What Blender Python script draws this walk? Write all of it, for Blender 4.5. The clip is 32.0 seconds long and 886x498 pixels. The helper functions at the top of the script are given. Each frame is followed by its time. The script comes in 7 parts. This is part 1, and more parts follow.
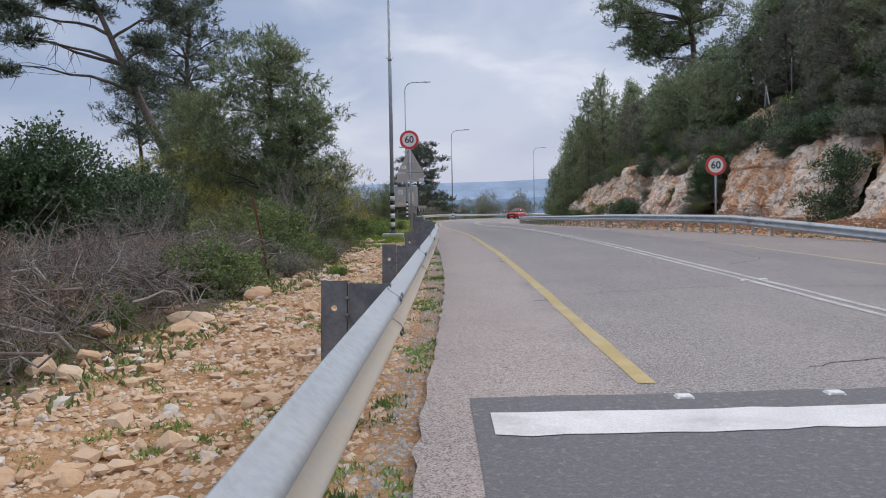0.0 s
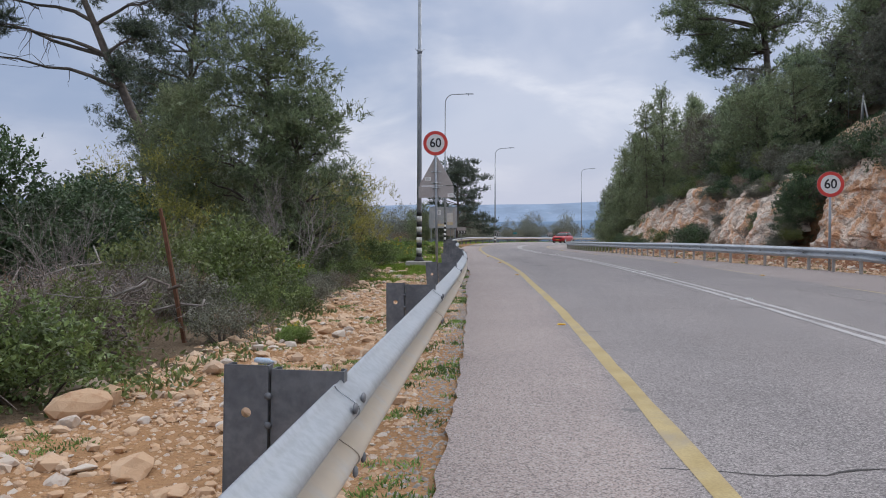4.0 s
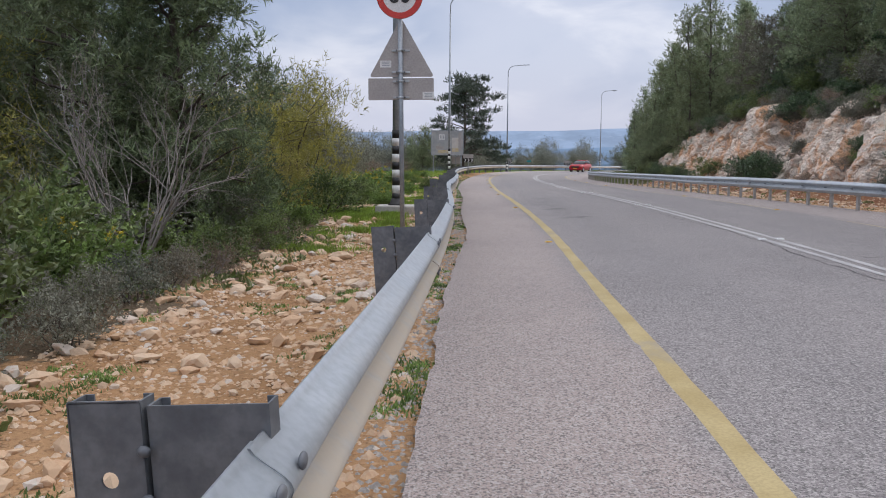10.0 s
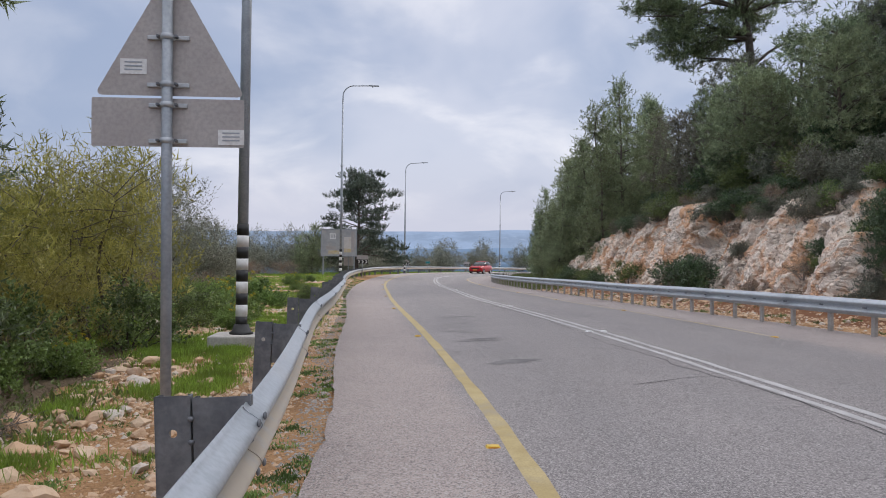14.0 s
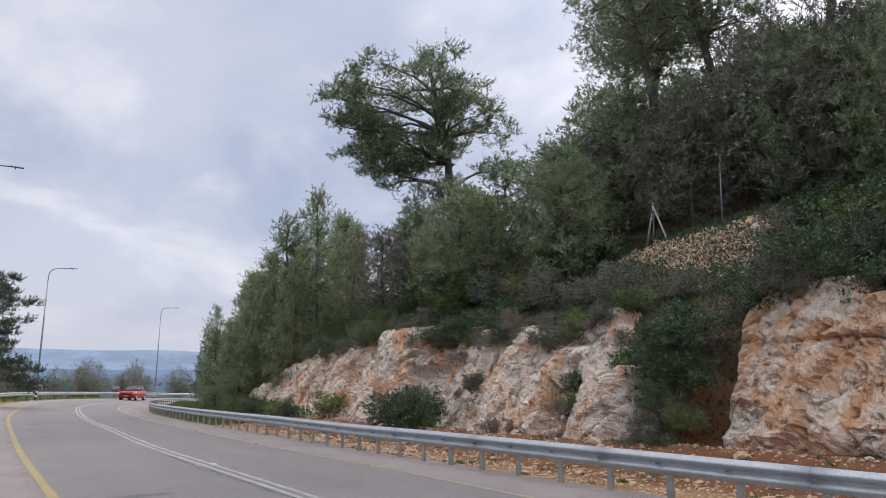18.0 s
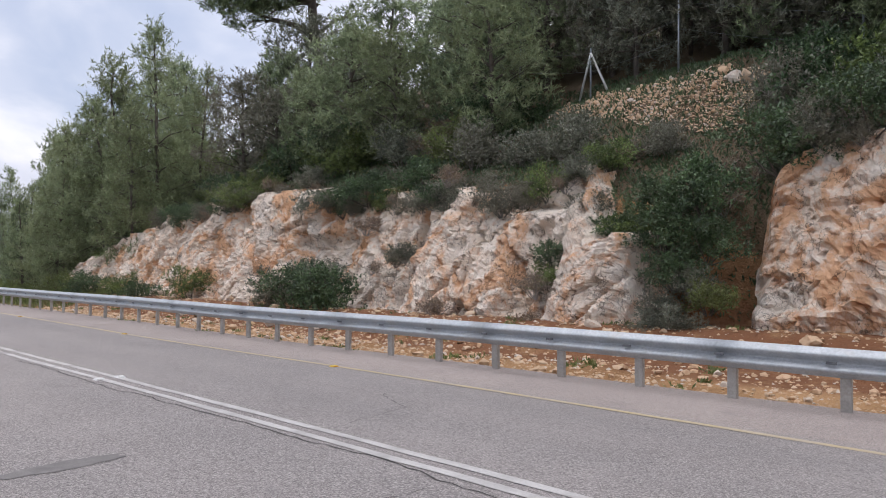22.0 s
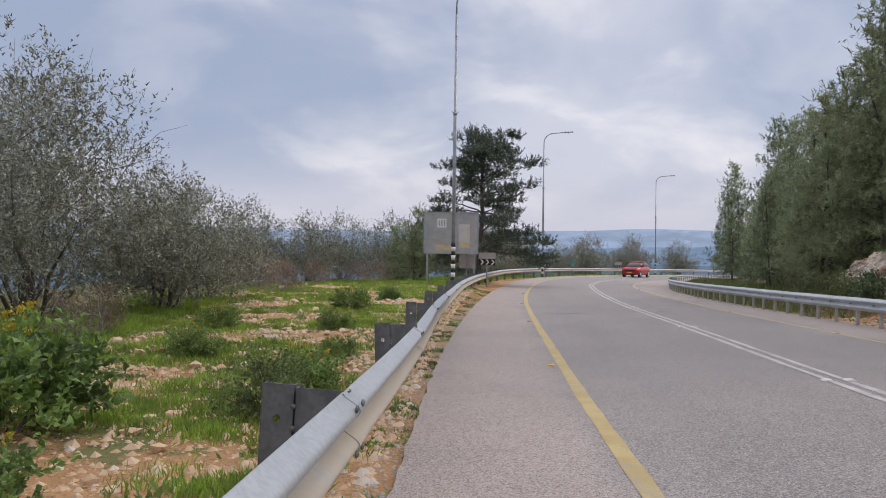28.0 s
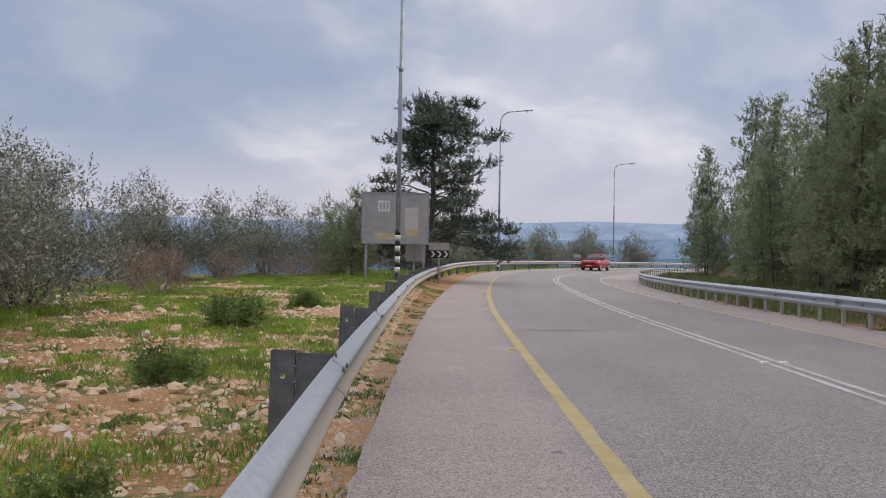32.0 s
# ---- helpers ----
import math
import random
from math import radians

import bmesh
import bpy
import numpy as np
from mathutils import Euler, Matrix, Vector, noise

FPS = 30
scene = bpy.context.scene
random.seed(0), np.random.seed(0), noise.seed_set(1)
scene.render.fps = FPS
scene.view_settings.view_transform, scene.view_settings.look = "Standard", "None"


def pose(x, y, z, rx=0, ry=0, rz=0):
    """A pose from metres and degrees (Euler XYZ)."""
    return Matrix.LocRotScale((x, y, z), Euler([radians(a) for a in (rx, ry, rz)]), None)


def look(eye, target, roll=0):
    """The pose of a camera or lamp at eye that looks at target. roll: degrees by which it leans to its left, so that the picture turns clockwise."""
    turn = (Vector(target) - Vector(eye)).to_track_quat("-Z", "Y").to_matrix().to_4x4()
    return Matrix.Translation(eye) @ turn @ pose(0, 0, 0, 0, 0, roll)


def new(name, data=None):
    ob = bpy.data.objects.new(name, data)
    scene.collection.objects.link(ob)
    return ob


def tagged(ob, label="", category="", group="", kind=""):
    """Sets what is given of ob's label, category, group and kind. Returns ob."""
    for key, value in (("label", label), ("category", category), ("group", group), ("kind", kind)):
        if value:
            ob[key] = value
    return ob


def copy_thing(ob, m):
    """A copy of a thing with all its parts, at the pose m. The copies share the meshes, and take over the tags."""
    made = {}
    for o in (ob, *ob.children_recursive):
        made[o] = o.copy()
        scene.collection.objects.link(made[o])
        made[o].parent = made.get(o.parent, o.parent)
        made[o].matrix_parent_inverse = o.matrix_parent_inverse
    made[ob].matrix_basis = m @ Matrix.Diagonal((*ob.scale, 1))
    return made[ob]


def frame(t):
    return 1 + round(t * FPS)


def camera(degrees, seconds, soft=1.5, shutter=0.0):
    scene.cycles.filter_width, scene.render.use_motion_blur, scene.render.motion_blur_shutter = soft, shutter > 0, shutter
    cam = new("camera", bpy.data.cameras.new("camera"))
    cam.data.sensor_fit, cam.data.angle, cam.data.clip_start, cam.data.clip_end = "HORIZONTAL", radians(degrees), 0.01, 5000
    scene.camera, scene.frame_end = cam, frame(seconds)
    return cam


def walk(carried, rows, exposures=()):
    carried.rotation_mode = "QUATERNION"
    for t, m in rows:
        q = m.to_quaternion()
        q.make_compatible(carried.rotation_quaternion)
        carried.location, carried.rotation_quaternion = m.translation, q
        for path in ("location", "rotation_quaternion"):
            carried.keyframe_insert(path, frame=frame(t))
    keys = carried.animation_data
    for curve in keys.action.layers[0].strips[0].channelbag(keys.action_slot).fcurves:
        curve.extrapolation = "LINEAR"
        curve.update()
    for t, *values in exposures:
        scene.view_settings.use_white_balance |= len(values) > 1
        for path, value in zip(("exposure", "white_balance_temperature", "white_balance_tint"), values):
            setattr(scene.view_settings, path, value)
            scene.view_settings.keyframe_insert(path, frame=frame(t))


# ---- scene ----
cam = camera(57.8, 32.0, 1.0)
METRES, EYE, TILT, LEAN, TURN = 47.8, 1.29, 0.0, 0.0, -1.5
ROWS = [
    (0.0, 0.0, 0.0, 0.0, -0.04, -2.27, 1.0),
    (0.5, -0.0002, 0.015, -0.0001, 3.79, -2.34, 0.65),
    (1.0, -0.0009, 0.0315, 0.0003, 4.49, -2.3, -0.13),
    (1.5, 0.0, 0.0477, 0.0008, 4.48, -2.22, -0.25),
    (2.0, 0.0007, 0.0641, 0.0014, 4.05, -0.88, -0.18),
    (2.5, 0.002, 0.0799, 0.0019, 3.62, -0.23, -0.02),
    (3.0, 0.0026, 0.0958, 0.0022, 3.04, -0.52, 0.2),
    (3.5, 0.0038, 0.1114, 0.0028, 3.23, -0.71, 0.09),
    (4.0, 0.0047, 0.1269, 0.003, 3.05, -0.74, -0.16),
    (4.5, 0.006, 0.1426, 0.0034, 2.99, -0.8, 0.23),
    (6.5, 0.0058, 0.2051, 0.0045, 3.34, -2.12, -0.69),
    (7.0, 0.0051, 0.2213, 0.0045, 2.96, -2.59, -0.66),
    (7.5, 0.0051, 0.2378, 0.0049, 2.84, -2.7, 0.64),
    (8.0, 0.0047, 0.2543, 0.0055, 2.79, -1.91, -0.2),
    (8.5, 0.005, 0.2704, 0.006, 2.92, -1.96, -0.08),
    (9.0, 0.0049, 0.2865, 0.006, 2.89, -2.91, -1.38),
    (9.5, 0.0057, 0.3022, 0.006, 3.13, -5.37, -1.07),
    (10.0, 0.0057, 0.3186, 0.0063, 3.83, -5.95, -0.45),
    (10.5, 0.0065, 0.3347, 0.0074, 2.04, -2.23, 0.16),
    (11.0, 0.0065, 0.3501, 0.0085, -2.88, 1.18, 0.18),
    (11.5, 0.0074, 0.3657, 0.0092, -4.25, 1.99, 0.63),
    (12.0, 0.0076, 0.381, 0.0099, -4.25, 2.97, 0.42),
    (12.5, 0.0089, 0.3971, 0.0105, -4.36, 3.27, 0.26),
    (13.0, 0.0085, 0.4124, 0.0101, -4.39, 3.11, -0.3),
    (13.5, 0.0079, 0.4279, 0.0098, -3.37, 2.06, -0.65),
    (15.5, 0.0037, 0.4879, 0.0116, -8.44, 0.43, -0.58),
    (16.0, 0.0034, 0.5036, 0.0121, -14.32, 0.97, 0.09),
    (16.5, 0.0035, 0.5193, 0.0128, -17.86, 1.98, 0.48),
    (17.0, 0.0028, 0.5344, 0.0134, -18.78, 3.45, -0.75),
    (17.5, 0.0025, 0.5487, 0.0151, -19.52, 7.92, -1.03),
    (18.0, 0.0028, 0.5638, 0.0158, -27.42, 10.34, -1.06),
    (18.5, 0.0044, 0.5782, 0.016, -31.6, 13.51, -2.1),
    (19.0, 0.0053, 0.5939, 0.0152, -37.09, 14.13, -3.64),
    (19.5, 0.0054, 0.6092, 0.0154, -38.38, 10.01, -3.67),
    (20.0, 0.0041, 0.624, 0.0152, -39.46, 5.27, -2.57),
    (20.5, 0.0037, 0.6393, 0.0151, -39.64, 4.01, -2.56),
    (21.0, 0.0022, 0.6541, 0.015, -39.86, 3.33, -2.26),
    (21.5, 0.0012, 0.6693, 0.0147, -39.78, 2.42, -0.6),
    (22.0, 0.0007, 0.6838, 0.0152, -40.99, 1.65, -0.7),
    (22.5, 0.0021, 0.698, 0.0145, -41.44, 2.08, -0.14),
    (23.0, 0.0022, 0.7121, 0.015, -41.85, 2.3, 0.41),
    (23.5, 0.0024, 0.7261, 0.0152, -42.15, 2.44, 1.09),
    (24.0, 0.0022, 0.7407, 0.0152, -44.52, 2.52, 1.54),
    (24.5, 0.0024, 0.7558, 0.0148, -45.29, 2.77, 1.78),
    (25.0, 0.0006, 0.7705, 0.014, -39.95, 3.04, 1.49),
    (25.5, -0.0015, 0.7844, 0.0139, -21.88, 3.56, 1.02),
    (26.0, -0.0039, 0.798, 0.0142, -12.93, 3.63, 0.66),
    (26.5, -0.0051, 0.8122, 0.013, -2.55, 2.38, -0.16),
    (28.5, -0.0101, 0.8743, 0.0126, 5.67, 1.03, -0.85),
    (29.0, -0.0122, 0.8929, 0.0127, 5.27, 1.98, -1.0),
    (29.5, -0.0132, 0.911, 0.0126, 5.04, 1.64, -1.05),
    (30.0, -0.015, 0.9287, 0.0127, 5.02, 1.49, -1.24),
    (30.5, -0.0158, 0.9467, 0.0125, 4.68, 0.65, -0.85),
    (31.0, -0.0164, 0.9638, 0.013, 3.64, 0.44, -0.65),
    (31.5, -0.0163, 0.9809, 0.0131, 2.82, 0.38, -0.75),
    (32.0, -0.0175, 0.9972, 0.0136, 1.82, 0.53, -1.08),
]
walk(cam, [(t, pose(0, 0, EYE, TILT, LEAN, TURN) @ pose(METRES * x, METRES * y, METRES * z, 90 + pitch, roll, yaw)) for t, x, y, z, yaw, pitch, roll in ROWS],
     exposures=((0, -0.05, 6150, 12), (6, -0.05, 6150, 12), (10, 0.05, 6200, 13), (17.5, 0.05, 6350, 13), (19.0, 0.0, 6400, 13), (19.9, 0.60, 6650, 15), (21.2, 0.44, 6550, 14), (22.6, 0.37, 6450, 14), (24.8, 0.40, 6450, 14), (26.0, 0.0, 6350, 14), (29, 0.0, 6550, 14), (30.5, 0.0, 6550, 14), (32, -0.12, 6500, 14)))

# ---- sky, sun ----
SUN_AZIMUTH, SUN_HEIGHT = 56.0, 33.0      # degrees to the right of +y, degrees above the horizon
sun_way = Vector((math.sin(radians(SUN_AZIMUTH)) * math.cos(radians(SUN_HEIGHT)),
                  math.cos(radians(SUN_AZIMUTH)) * math.cos(radians(SUN_HEIGHT)), math.sin(radians(SUN_HEIGHT))))


def build_world():
    """Overcast daylight: a clear-sky base under a broken layer of soft cloud."""
    world = bpy.data.worlds.new("overcast_sky")
    scene.world = world
    world.use_nodes = True
    nt = world.node_tree
    nt.nodes.clear()
    N, L = nt.nodes.new, nt.links.new

    def math_node(op, a, b=None, clamp=False):
        n = N("ShaderNodeMath")
        n.operation, n.use_clamp = op, clamp
        for i, v in enumerate((a, b)):
            if v is None:
                continue
            if isinstance(v, (int, float)):
                n.inputs[i].default_value = v
            else:
                L(v, n.inputs[i])
        return n.outputs[0]

    def mix(fac, a, b):
        n = N("ShaderNodeMix")
        n.data_type = "RGBA"
        for socket, v in ((n.inputs[0], fac), (n.inputs[6], a), (n.inputs[7], b)):
            if isinstance(v, (int, float)):
                socket.default_value = v
            elif isinstance(v, tuple):
                socket.default_value = (*v, 1)
            else:
                L(v, socket)
        return n.outputs[2]

    coord = N("ShaderNodeTexCoord").outputs["Generated"]
    parts = N("ShaderNodeSeparateXYZ")
    L(coord, parts.inputs[0])
    x, y, z = parts.outputs
    lift = math_node("ADD", math_node("MAXIMUM", z, 0.0), 0.34)
    flat = N("ShaderNodeCombineXYZ")
    L(math_node("DIVIDE", x, lift), flat.inputs[0])
    L(math_node("DIVIDE", y, lift), flat.inputs[1])

    def clouds(scale, detail, rough, shift, lo, hi):
        n = N("ShaderNodeTexNoise")
        n.inputs["Scale"].default_value, n.inputs["Detail"].default_value = scale, detail
        n.inputs["Roughness"].default_value, n.inputs["Distortion"].default_value = rough, 0.35
        m = N("ShaderNodeVectorMath")
        m.operation = "ADD"
        L(flat.outputs[0], m.inputs[0])
        m.inputs[1].default_value = shift
        L(m.outputs[0], n.inputs["Vector"])
        r = N("ShaderNodeMapRange")
        r.interpolation_type = "SMOOTHSTEP"
        L(n.outputs["Fac"], r.inputs["Value"])
        r.inputs["From Min"].default_value, r.inputs["From Max"].default_value = lo, hi
        return r.outputs[0]

    sky = N("ShaderNodeTexSky")
    sky.sky_type = "NISHITA"
    sky.sun_disc = False
    sky.sun_elevation, sky.sun_rotation = radians(SUN_HEIGHT), radians(SUN_AZIMUTH)
    sky.air_density, sky.dust_density = 1.0, 2.0
    dim = N("ShaderNodeVectorMath")
    dim.operation = "SCALE"
    L(sky.outputs[0], dim.inputs[0])
    dim.inputs[3].default_value = 0.10
    big = clouds(1.1, 5, 0.5, (3.1, 1.7, 0), 0.36, 0.64)
    small = clouds(2.4, 7, 0.52, (0.4, 5.2, 0), 0.44, 0.66)
    grey = mix(big, (0.375, 0.45, 0.60), (0.63, 0.665, 0.76))
    puffs = mix(math_node("MULTIPLY", small, math_node("ADD", math_node("MULTIPLY", big, 0.6), 0.2)), grey, (0.99, 0.975, 0.975))
    layer = mix(0.88, dim.outputs[0], puffs)
    low = N("ShaderNodeMapRange")
    low.interpolation_type = "SMOOTHSTEP"
    L(z, low.inputs["Value"])
    low.inputs["From Min"].default_value, low.inputs["From Max"].default_value = 0.02, 0.16
    layer = mix(low.outputs[0], (0.60, 0.615, 0.70), layer)
    # thinner cloud round the sun, and overhead
    dot = N("ShaderNodeVectorMath")
    dot.operation = "DOT_PRODUCT"
    L(coord, dot.inputs[0])
    dot.inputs[1].default_value = sun_way
    glow = math_node("POWER", math_node("MAXIMUM", dot.outputs["Value"], 0.0), 18.0)
    over = N("ShaderNodeMapRange")
    over.interpolation_type = "SMOOTHSTEP"
    L(z, over.inputs["Value"])
    over.inputs["From Min"].default_value, over.inputs["From Max"].default_value = 0.40, 0.95
    gain = math_node("ADD", math_node("ADD", 1.0, math_node("MULTIPLY", glow, 0.35)), math_node("MULTIPLY", over.outputs[0], SKY_TOP))
    layer = mix(math_node("MULTIPLY", over.outputs[0], 0.75), layer, (0.66, 0.64, 0.625))
    bright = N("ShaderNodeVectorMath")
    bright.operation = "SCALE"
    L(layer, bright.inputs[0])
    L(gain, bright.inputs[3])
    back = N("ShaderNodeBackground")
    L(bright.outputs[0], back.inputs[0])
    back.inputs[1].default_value = 1.0
    out = N("ShaderNodeOutputWorld")
    L(back.outputs[0], out.inputs[0])


SKY_TOP = 1.5
build_world()
sun = new("sun", bpy.data.lights.new("sun", "SUN"))
sun.data.energy, sun.data.angle, sun.data.color = 1.3, radians(14), (1.0, 0.92, 0.82)
sun.matrix_world = look(sun_way * 100, (0, 0, 0))

# ---- materials ----
def nodes_of(name):
    m = bpy.data.materials.new(name)
    m.use_nodes = True
    return m, m.node_tree, m.node_tree.nodes["Principled BSDF"]


def add_noise(nt, vector, scale, detail=4, rough=0.55, distort=0.0):
    n = nt.nodes.new("ShaderNodeTexNoise")
    n.inputs["Scale"].default_value, n.inputs["Detail"].default_value = scale, detail
    n.inputs["Roughness"].default_value, n.inputs["Distortion"].default_value = rough, distort
    nt.links.new(vector, n.inputs["Vector"])
    return n.outputs["Fac"]


def add_range(nt, value, lo, hi, to_lo=0.0, to_hi=1.0):
    r = nt.nodes.new("ShaderNodeMapRange")
    r.interpolation_type = "SMOOTHSTEP"
    nt.links.new(value, r.inputs["Value"])
    for key, v in (("From Min", lo), ("From Max", hi), ("To Min", to_lo), ("To Max", to_hi)):
        r.inputs[key].default_value = v
    return r.outputs[0]


def add_mix(nt, fac, a, b, blend="MIX"):
    n = nt.nodes.new("ShaderNodeMix")
    n.data_type, n.blend_type = "RGBA", blend
    for socket, v in ((n.inputs[0], fac), (n.inputs[6], a), (n.inputs[7], b)):
        if isinstance(v, (int, float)):
            socket.default_value = v
        elif isinstance(v, tuple):
            socket.default_value = (*v, 1)
        else:
            nt.links.new(v, socket)
    return n.outputs[2]


def add_math(nt, op, a, b):
    n = nt.nodes.new("ShaderNodeMath")
    n.operation = op
    for i, v in enumerate((a, b)):
        if isinstance(v, (int, float)):
            n.inputs[i].default_value = v
        else:
            nt.links.new(v, n.inputs[i])
    return n.outputs[0]


def add_bump(nt, bsdf, height, strength, distance):
    b = nt.nodes.new("ShaderNodeBump")
    b.inputs["Strength"].default_value, b.inputs["Distance"].default_value = strength, distance
    nt.links.new(height, b.inputs["Height"])
    nt.links.new(b.outputs[0], bsdf.inputs["Normal"])


def plain(name, c1, c2, scale=6.0, rough=0.7, metal=0.0, bump=0.2, bump_scale=60.0, depth=0.004, grime=None, grime_amount=0.4, world=False):
    """Two tones of one colour by a coarse noise, a fine one on top, optional grime, fine relief."""
    m, nt, bsdf = nodes_of(name)
    if world:
        vec = nt.nodes.new("ShaderNodeNewGeometry").outputs["Position"]
    else:
        vec = nt.nodes.new("ShaderNodeTexCoord").outputs["Object"]
    coarse = add_range(nt, add_noise(nt, vec, scale, 5), 0.32, 0.68)
    fine = add_noise(nt, vec, bump_scale, 3)
    col = add_mix(nt, coarse, c1, c2)
    col = add_mix(nt, add_range(nt, fine, 0.35, 0.7, 0.0, 0.35), col, tuple(0.6 * v for v in c1))
    if grime:
        spots = add_range(nt, add_noise(nt, vec, scale * 0.45, 6, 0.65, 0.4), 0.5, 0.72, 0.0, grime_amount)
        col = add_mix(nt, spots, col, grime)
    nt.links.new(col, bsdf.inputs["Base Color"])
    bsdf.inputs["Roughness"].default_value, bsdf.inputs["Metallic"].default_value = rough, metal
    add_bump(nt, bsdf, fine, bump, depth)
    return m


def leafy(name, tones, rough=0.6, thin=0.25):
    """Foliage: tone by leaf, and by a coarse noise over the crown; some light passes through."""
    m, nt, bsdf = nodes_of(name)
    tones = [tuple(k * v for v in tone) for k, tone in zip((0.62, 1.22, 0.52, 0.9), tones)]
    rnd = nt.nodes.new("ShaderNodeNewGeometry").outputs["Random Per Island"]
    obj = nt.nodes.new("ShaderNodeObjectInfo").outputs["Random"]
    pos = nt.nodes.new("ShaderNodeNewGeometry").outputs["Position"]
    a = add_mix(nt, rnd, tones[0], tones[1])
    col = add_mix(nt, add_range(nt, add_noise(nt, pos, 2.2, 4), 0.42, 0.6, 0.0, 0.85), a, tones[2])
    col = add_mix(nt, add_math(nt, "MULTIPLY", obj, 0.6), col, tones[3] if len(tones) > 3 else tones[0])
    nt.links.new(col, bsdf.inputs["Base Color"])
    bsdf.inputs["Roughness"].default_value = rough * 0.72
    bsdf.inputs["Specular IOR Level"].default_value = 0.5
    tr = nt.nodes.new("ShaderNodeBsdfTranslucent")
    nt.links.new(col, tr.inputs[0])
    mixer = nt.nodes.new("ShaderNodeMixShader")
    mixer.inputs[0].default_value = thin
    nt.links.new(bsdf.outputs[0], mixer.inputs[1])
    nt.links.new(tr.outputs[0], mixer.inputs[2])
    nt.links.new(mixer.outputs[0], nt.nodes["Material Output"].inputs[0])
    return m


def asphalt_material():
    """Worn grey asphalt with pale aggregate, wheel tracks, and dusty pink-beige shoulders outside the edge lines."""
    m, nt, bsdf = nodes_of("asphalt")
    pos = nt.nodes.new("ShaderNodeNewGeometry").outputs["Position"]
    across = nt.nodes.new("ShaderNodeAttribute")
    across.attribute_name = "across"
    u = across.outputs["Fac"]
    mott = add_range(nt, add_noise(nt, pos, 0.55, 6, 0.6), 0.3, 0.7)
    grit = add_noise(nt, pos, 110.0, 2, 0.7)
    grain = add_noise(nt, pos, 62.0, 2, 0.7)
    lane = add_mix(nt, mott, (0.207, 0.187, 0.184), (0.265, 0.24, 0.235))
    dust_beige = add_mix(nt, mott, (0.305, 0.25, 0.23), (0.385, 0.318, 0.288))
    wob = add_math(nt, "ADD", u, add_range(nt, add_noise(nt, pos, 1.3, 4), 0.0, 1.0, -0.22, 0.22))
    left = add_range(nt, wob, 0.05, -0.35)
    right = add_range(nt, wob, 5.8, 6.5)
    col = add_mix(nt, add_math(nt, "MAXIMUM", left, right), lane, dust_beige)
    wheel = add_math(nt, "MULTIPLY", add_range(nt, add_math(nt, "ABSOLUTE", add_math(nt, "SUBTRACT", add_math(nt, "PINGPONG", add_math(nt, "SUBTRACT", wob, 0.05), 1.5), 0.8), 0.0), 0.55, 0.05), 0.22)
    inside = add_math(nt, "MULTIPLY", add_range(nt, u, 0.2, 0.5), add_range(nt, u, 5.9, 5.6))
    col = add_mix(nt, add_math(nt, "MULTIPLY", wheel, inside), col, (0.15, 0.145, 0.15))
    col = add_mix(nt, add_range(nt, grain, 0.5, 0.68, 0.0, 0.75), col, (0.47, 0.44, 0.42))
    col = add_mix(nt, add_range(nt, grit, 0.48, 0.32, 0.0, 0.8), col, (0.085, 0.08, 0.078))
    chips = nt.nodes.new("ShaderNodeTexVoronoi")
    chips.inputs["Scale"].default_value = 105.0
    nt.links.new(pos, chips.inputs["Vector"])
    chip = nt.nodes.new("ShaderNodeSeparateColor")
    nt.links.new(chips.outputs["Color"], chip.inputs[0])
    col = add_mix(nt, add_range(nt, chip.outputs[0], 0.6, 0.92, 0.0, 0.5), col, (0.50, 0.46, 0.435))
    col = add_mix(nt, add_range(nt, chip.outputs[1], 0.64, 0.92, 0.0, 0.65), col, (0.065, 0.06, 0.058))
    stain = add_range(nt, add_noise(nt, pos, 1.7, 7, 0.68, 0.6), 0.6, 0.74, 0.0, 0.35)
    col = add_mix(nt, stain, col, (0.16, 0.15, 0.15))
    nt.links.new(col, bsdf.inputs["Base Color"])
    bsdf.inputs["Roughness"].default_value = 0.85
    add_bump(nt, bsdf, add_math(nt, "ADD", grain, grit), 0.35, 0.006)
    return m


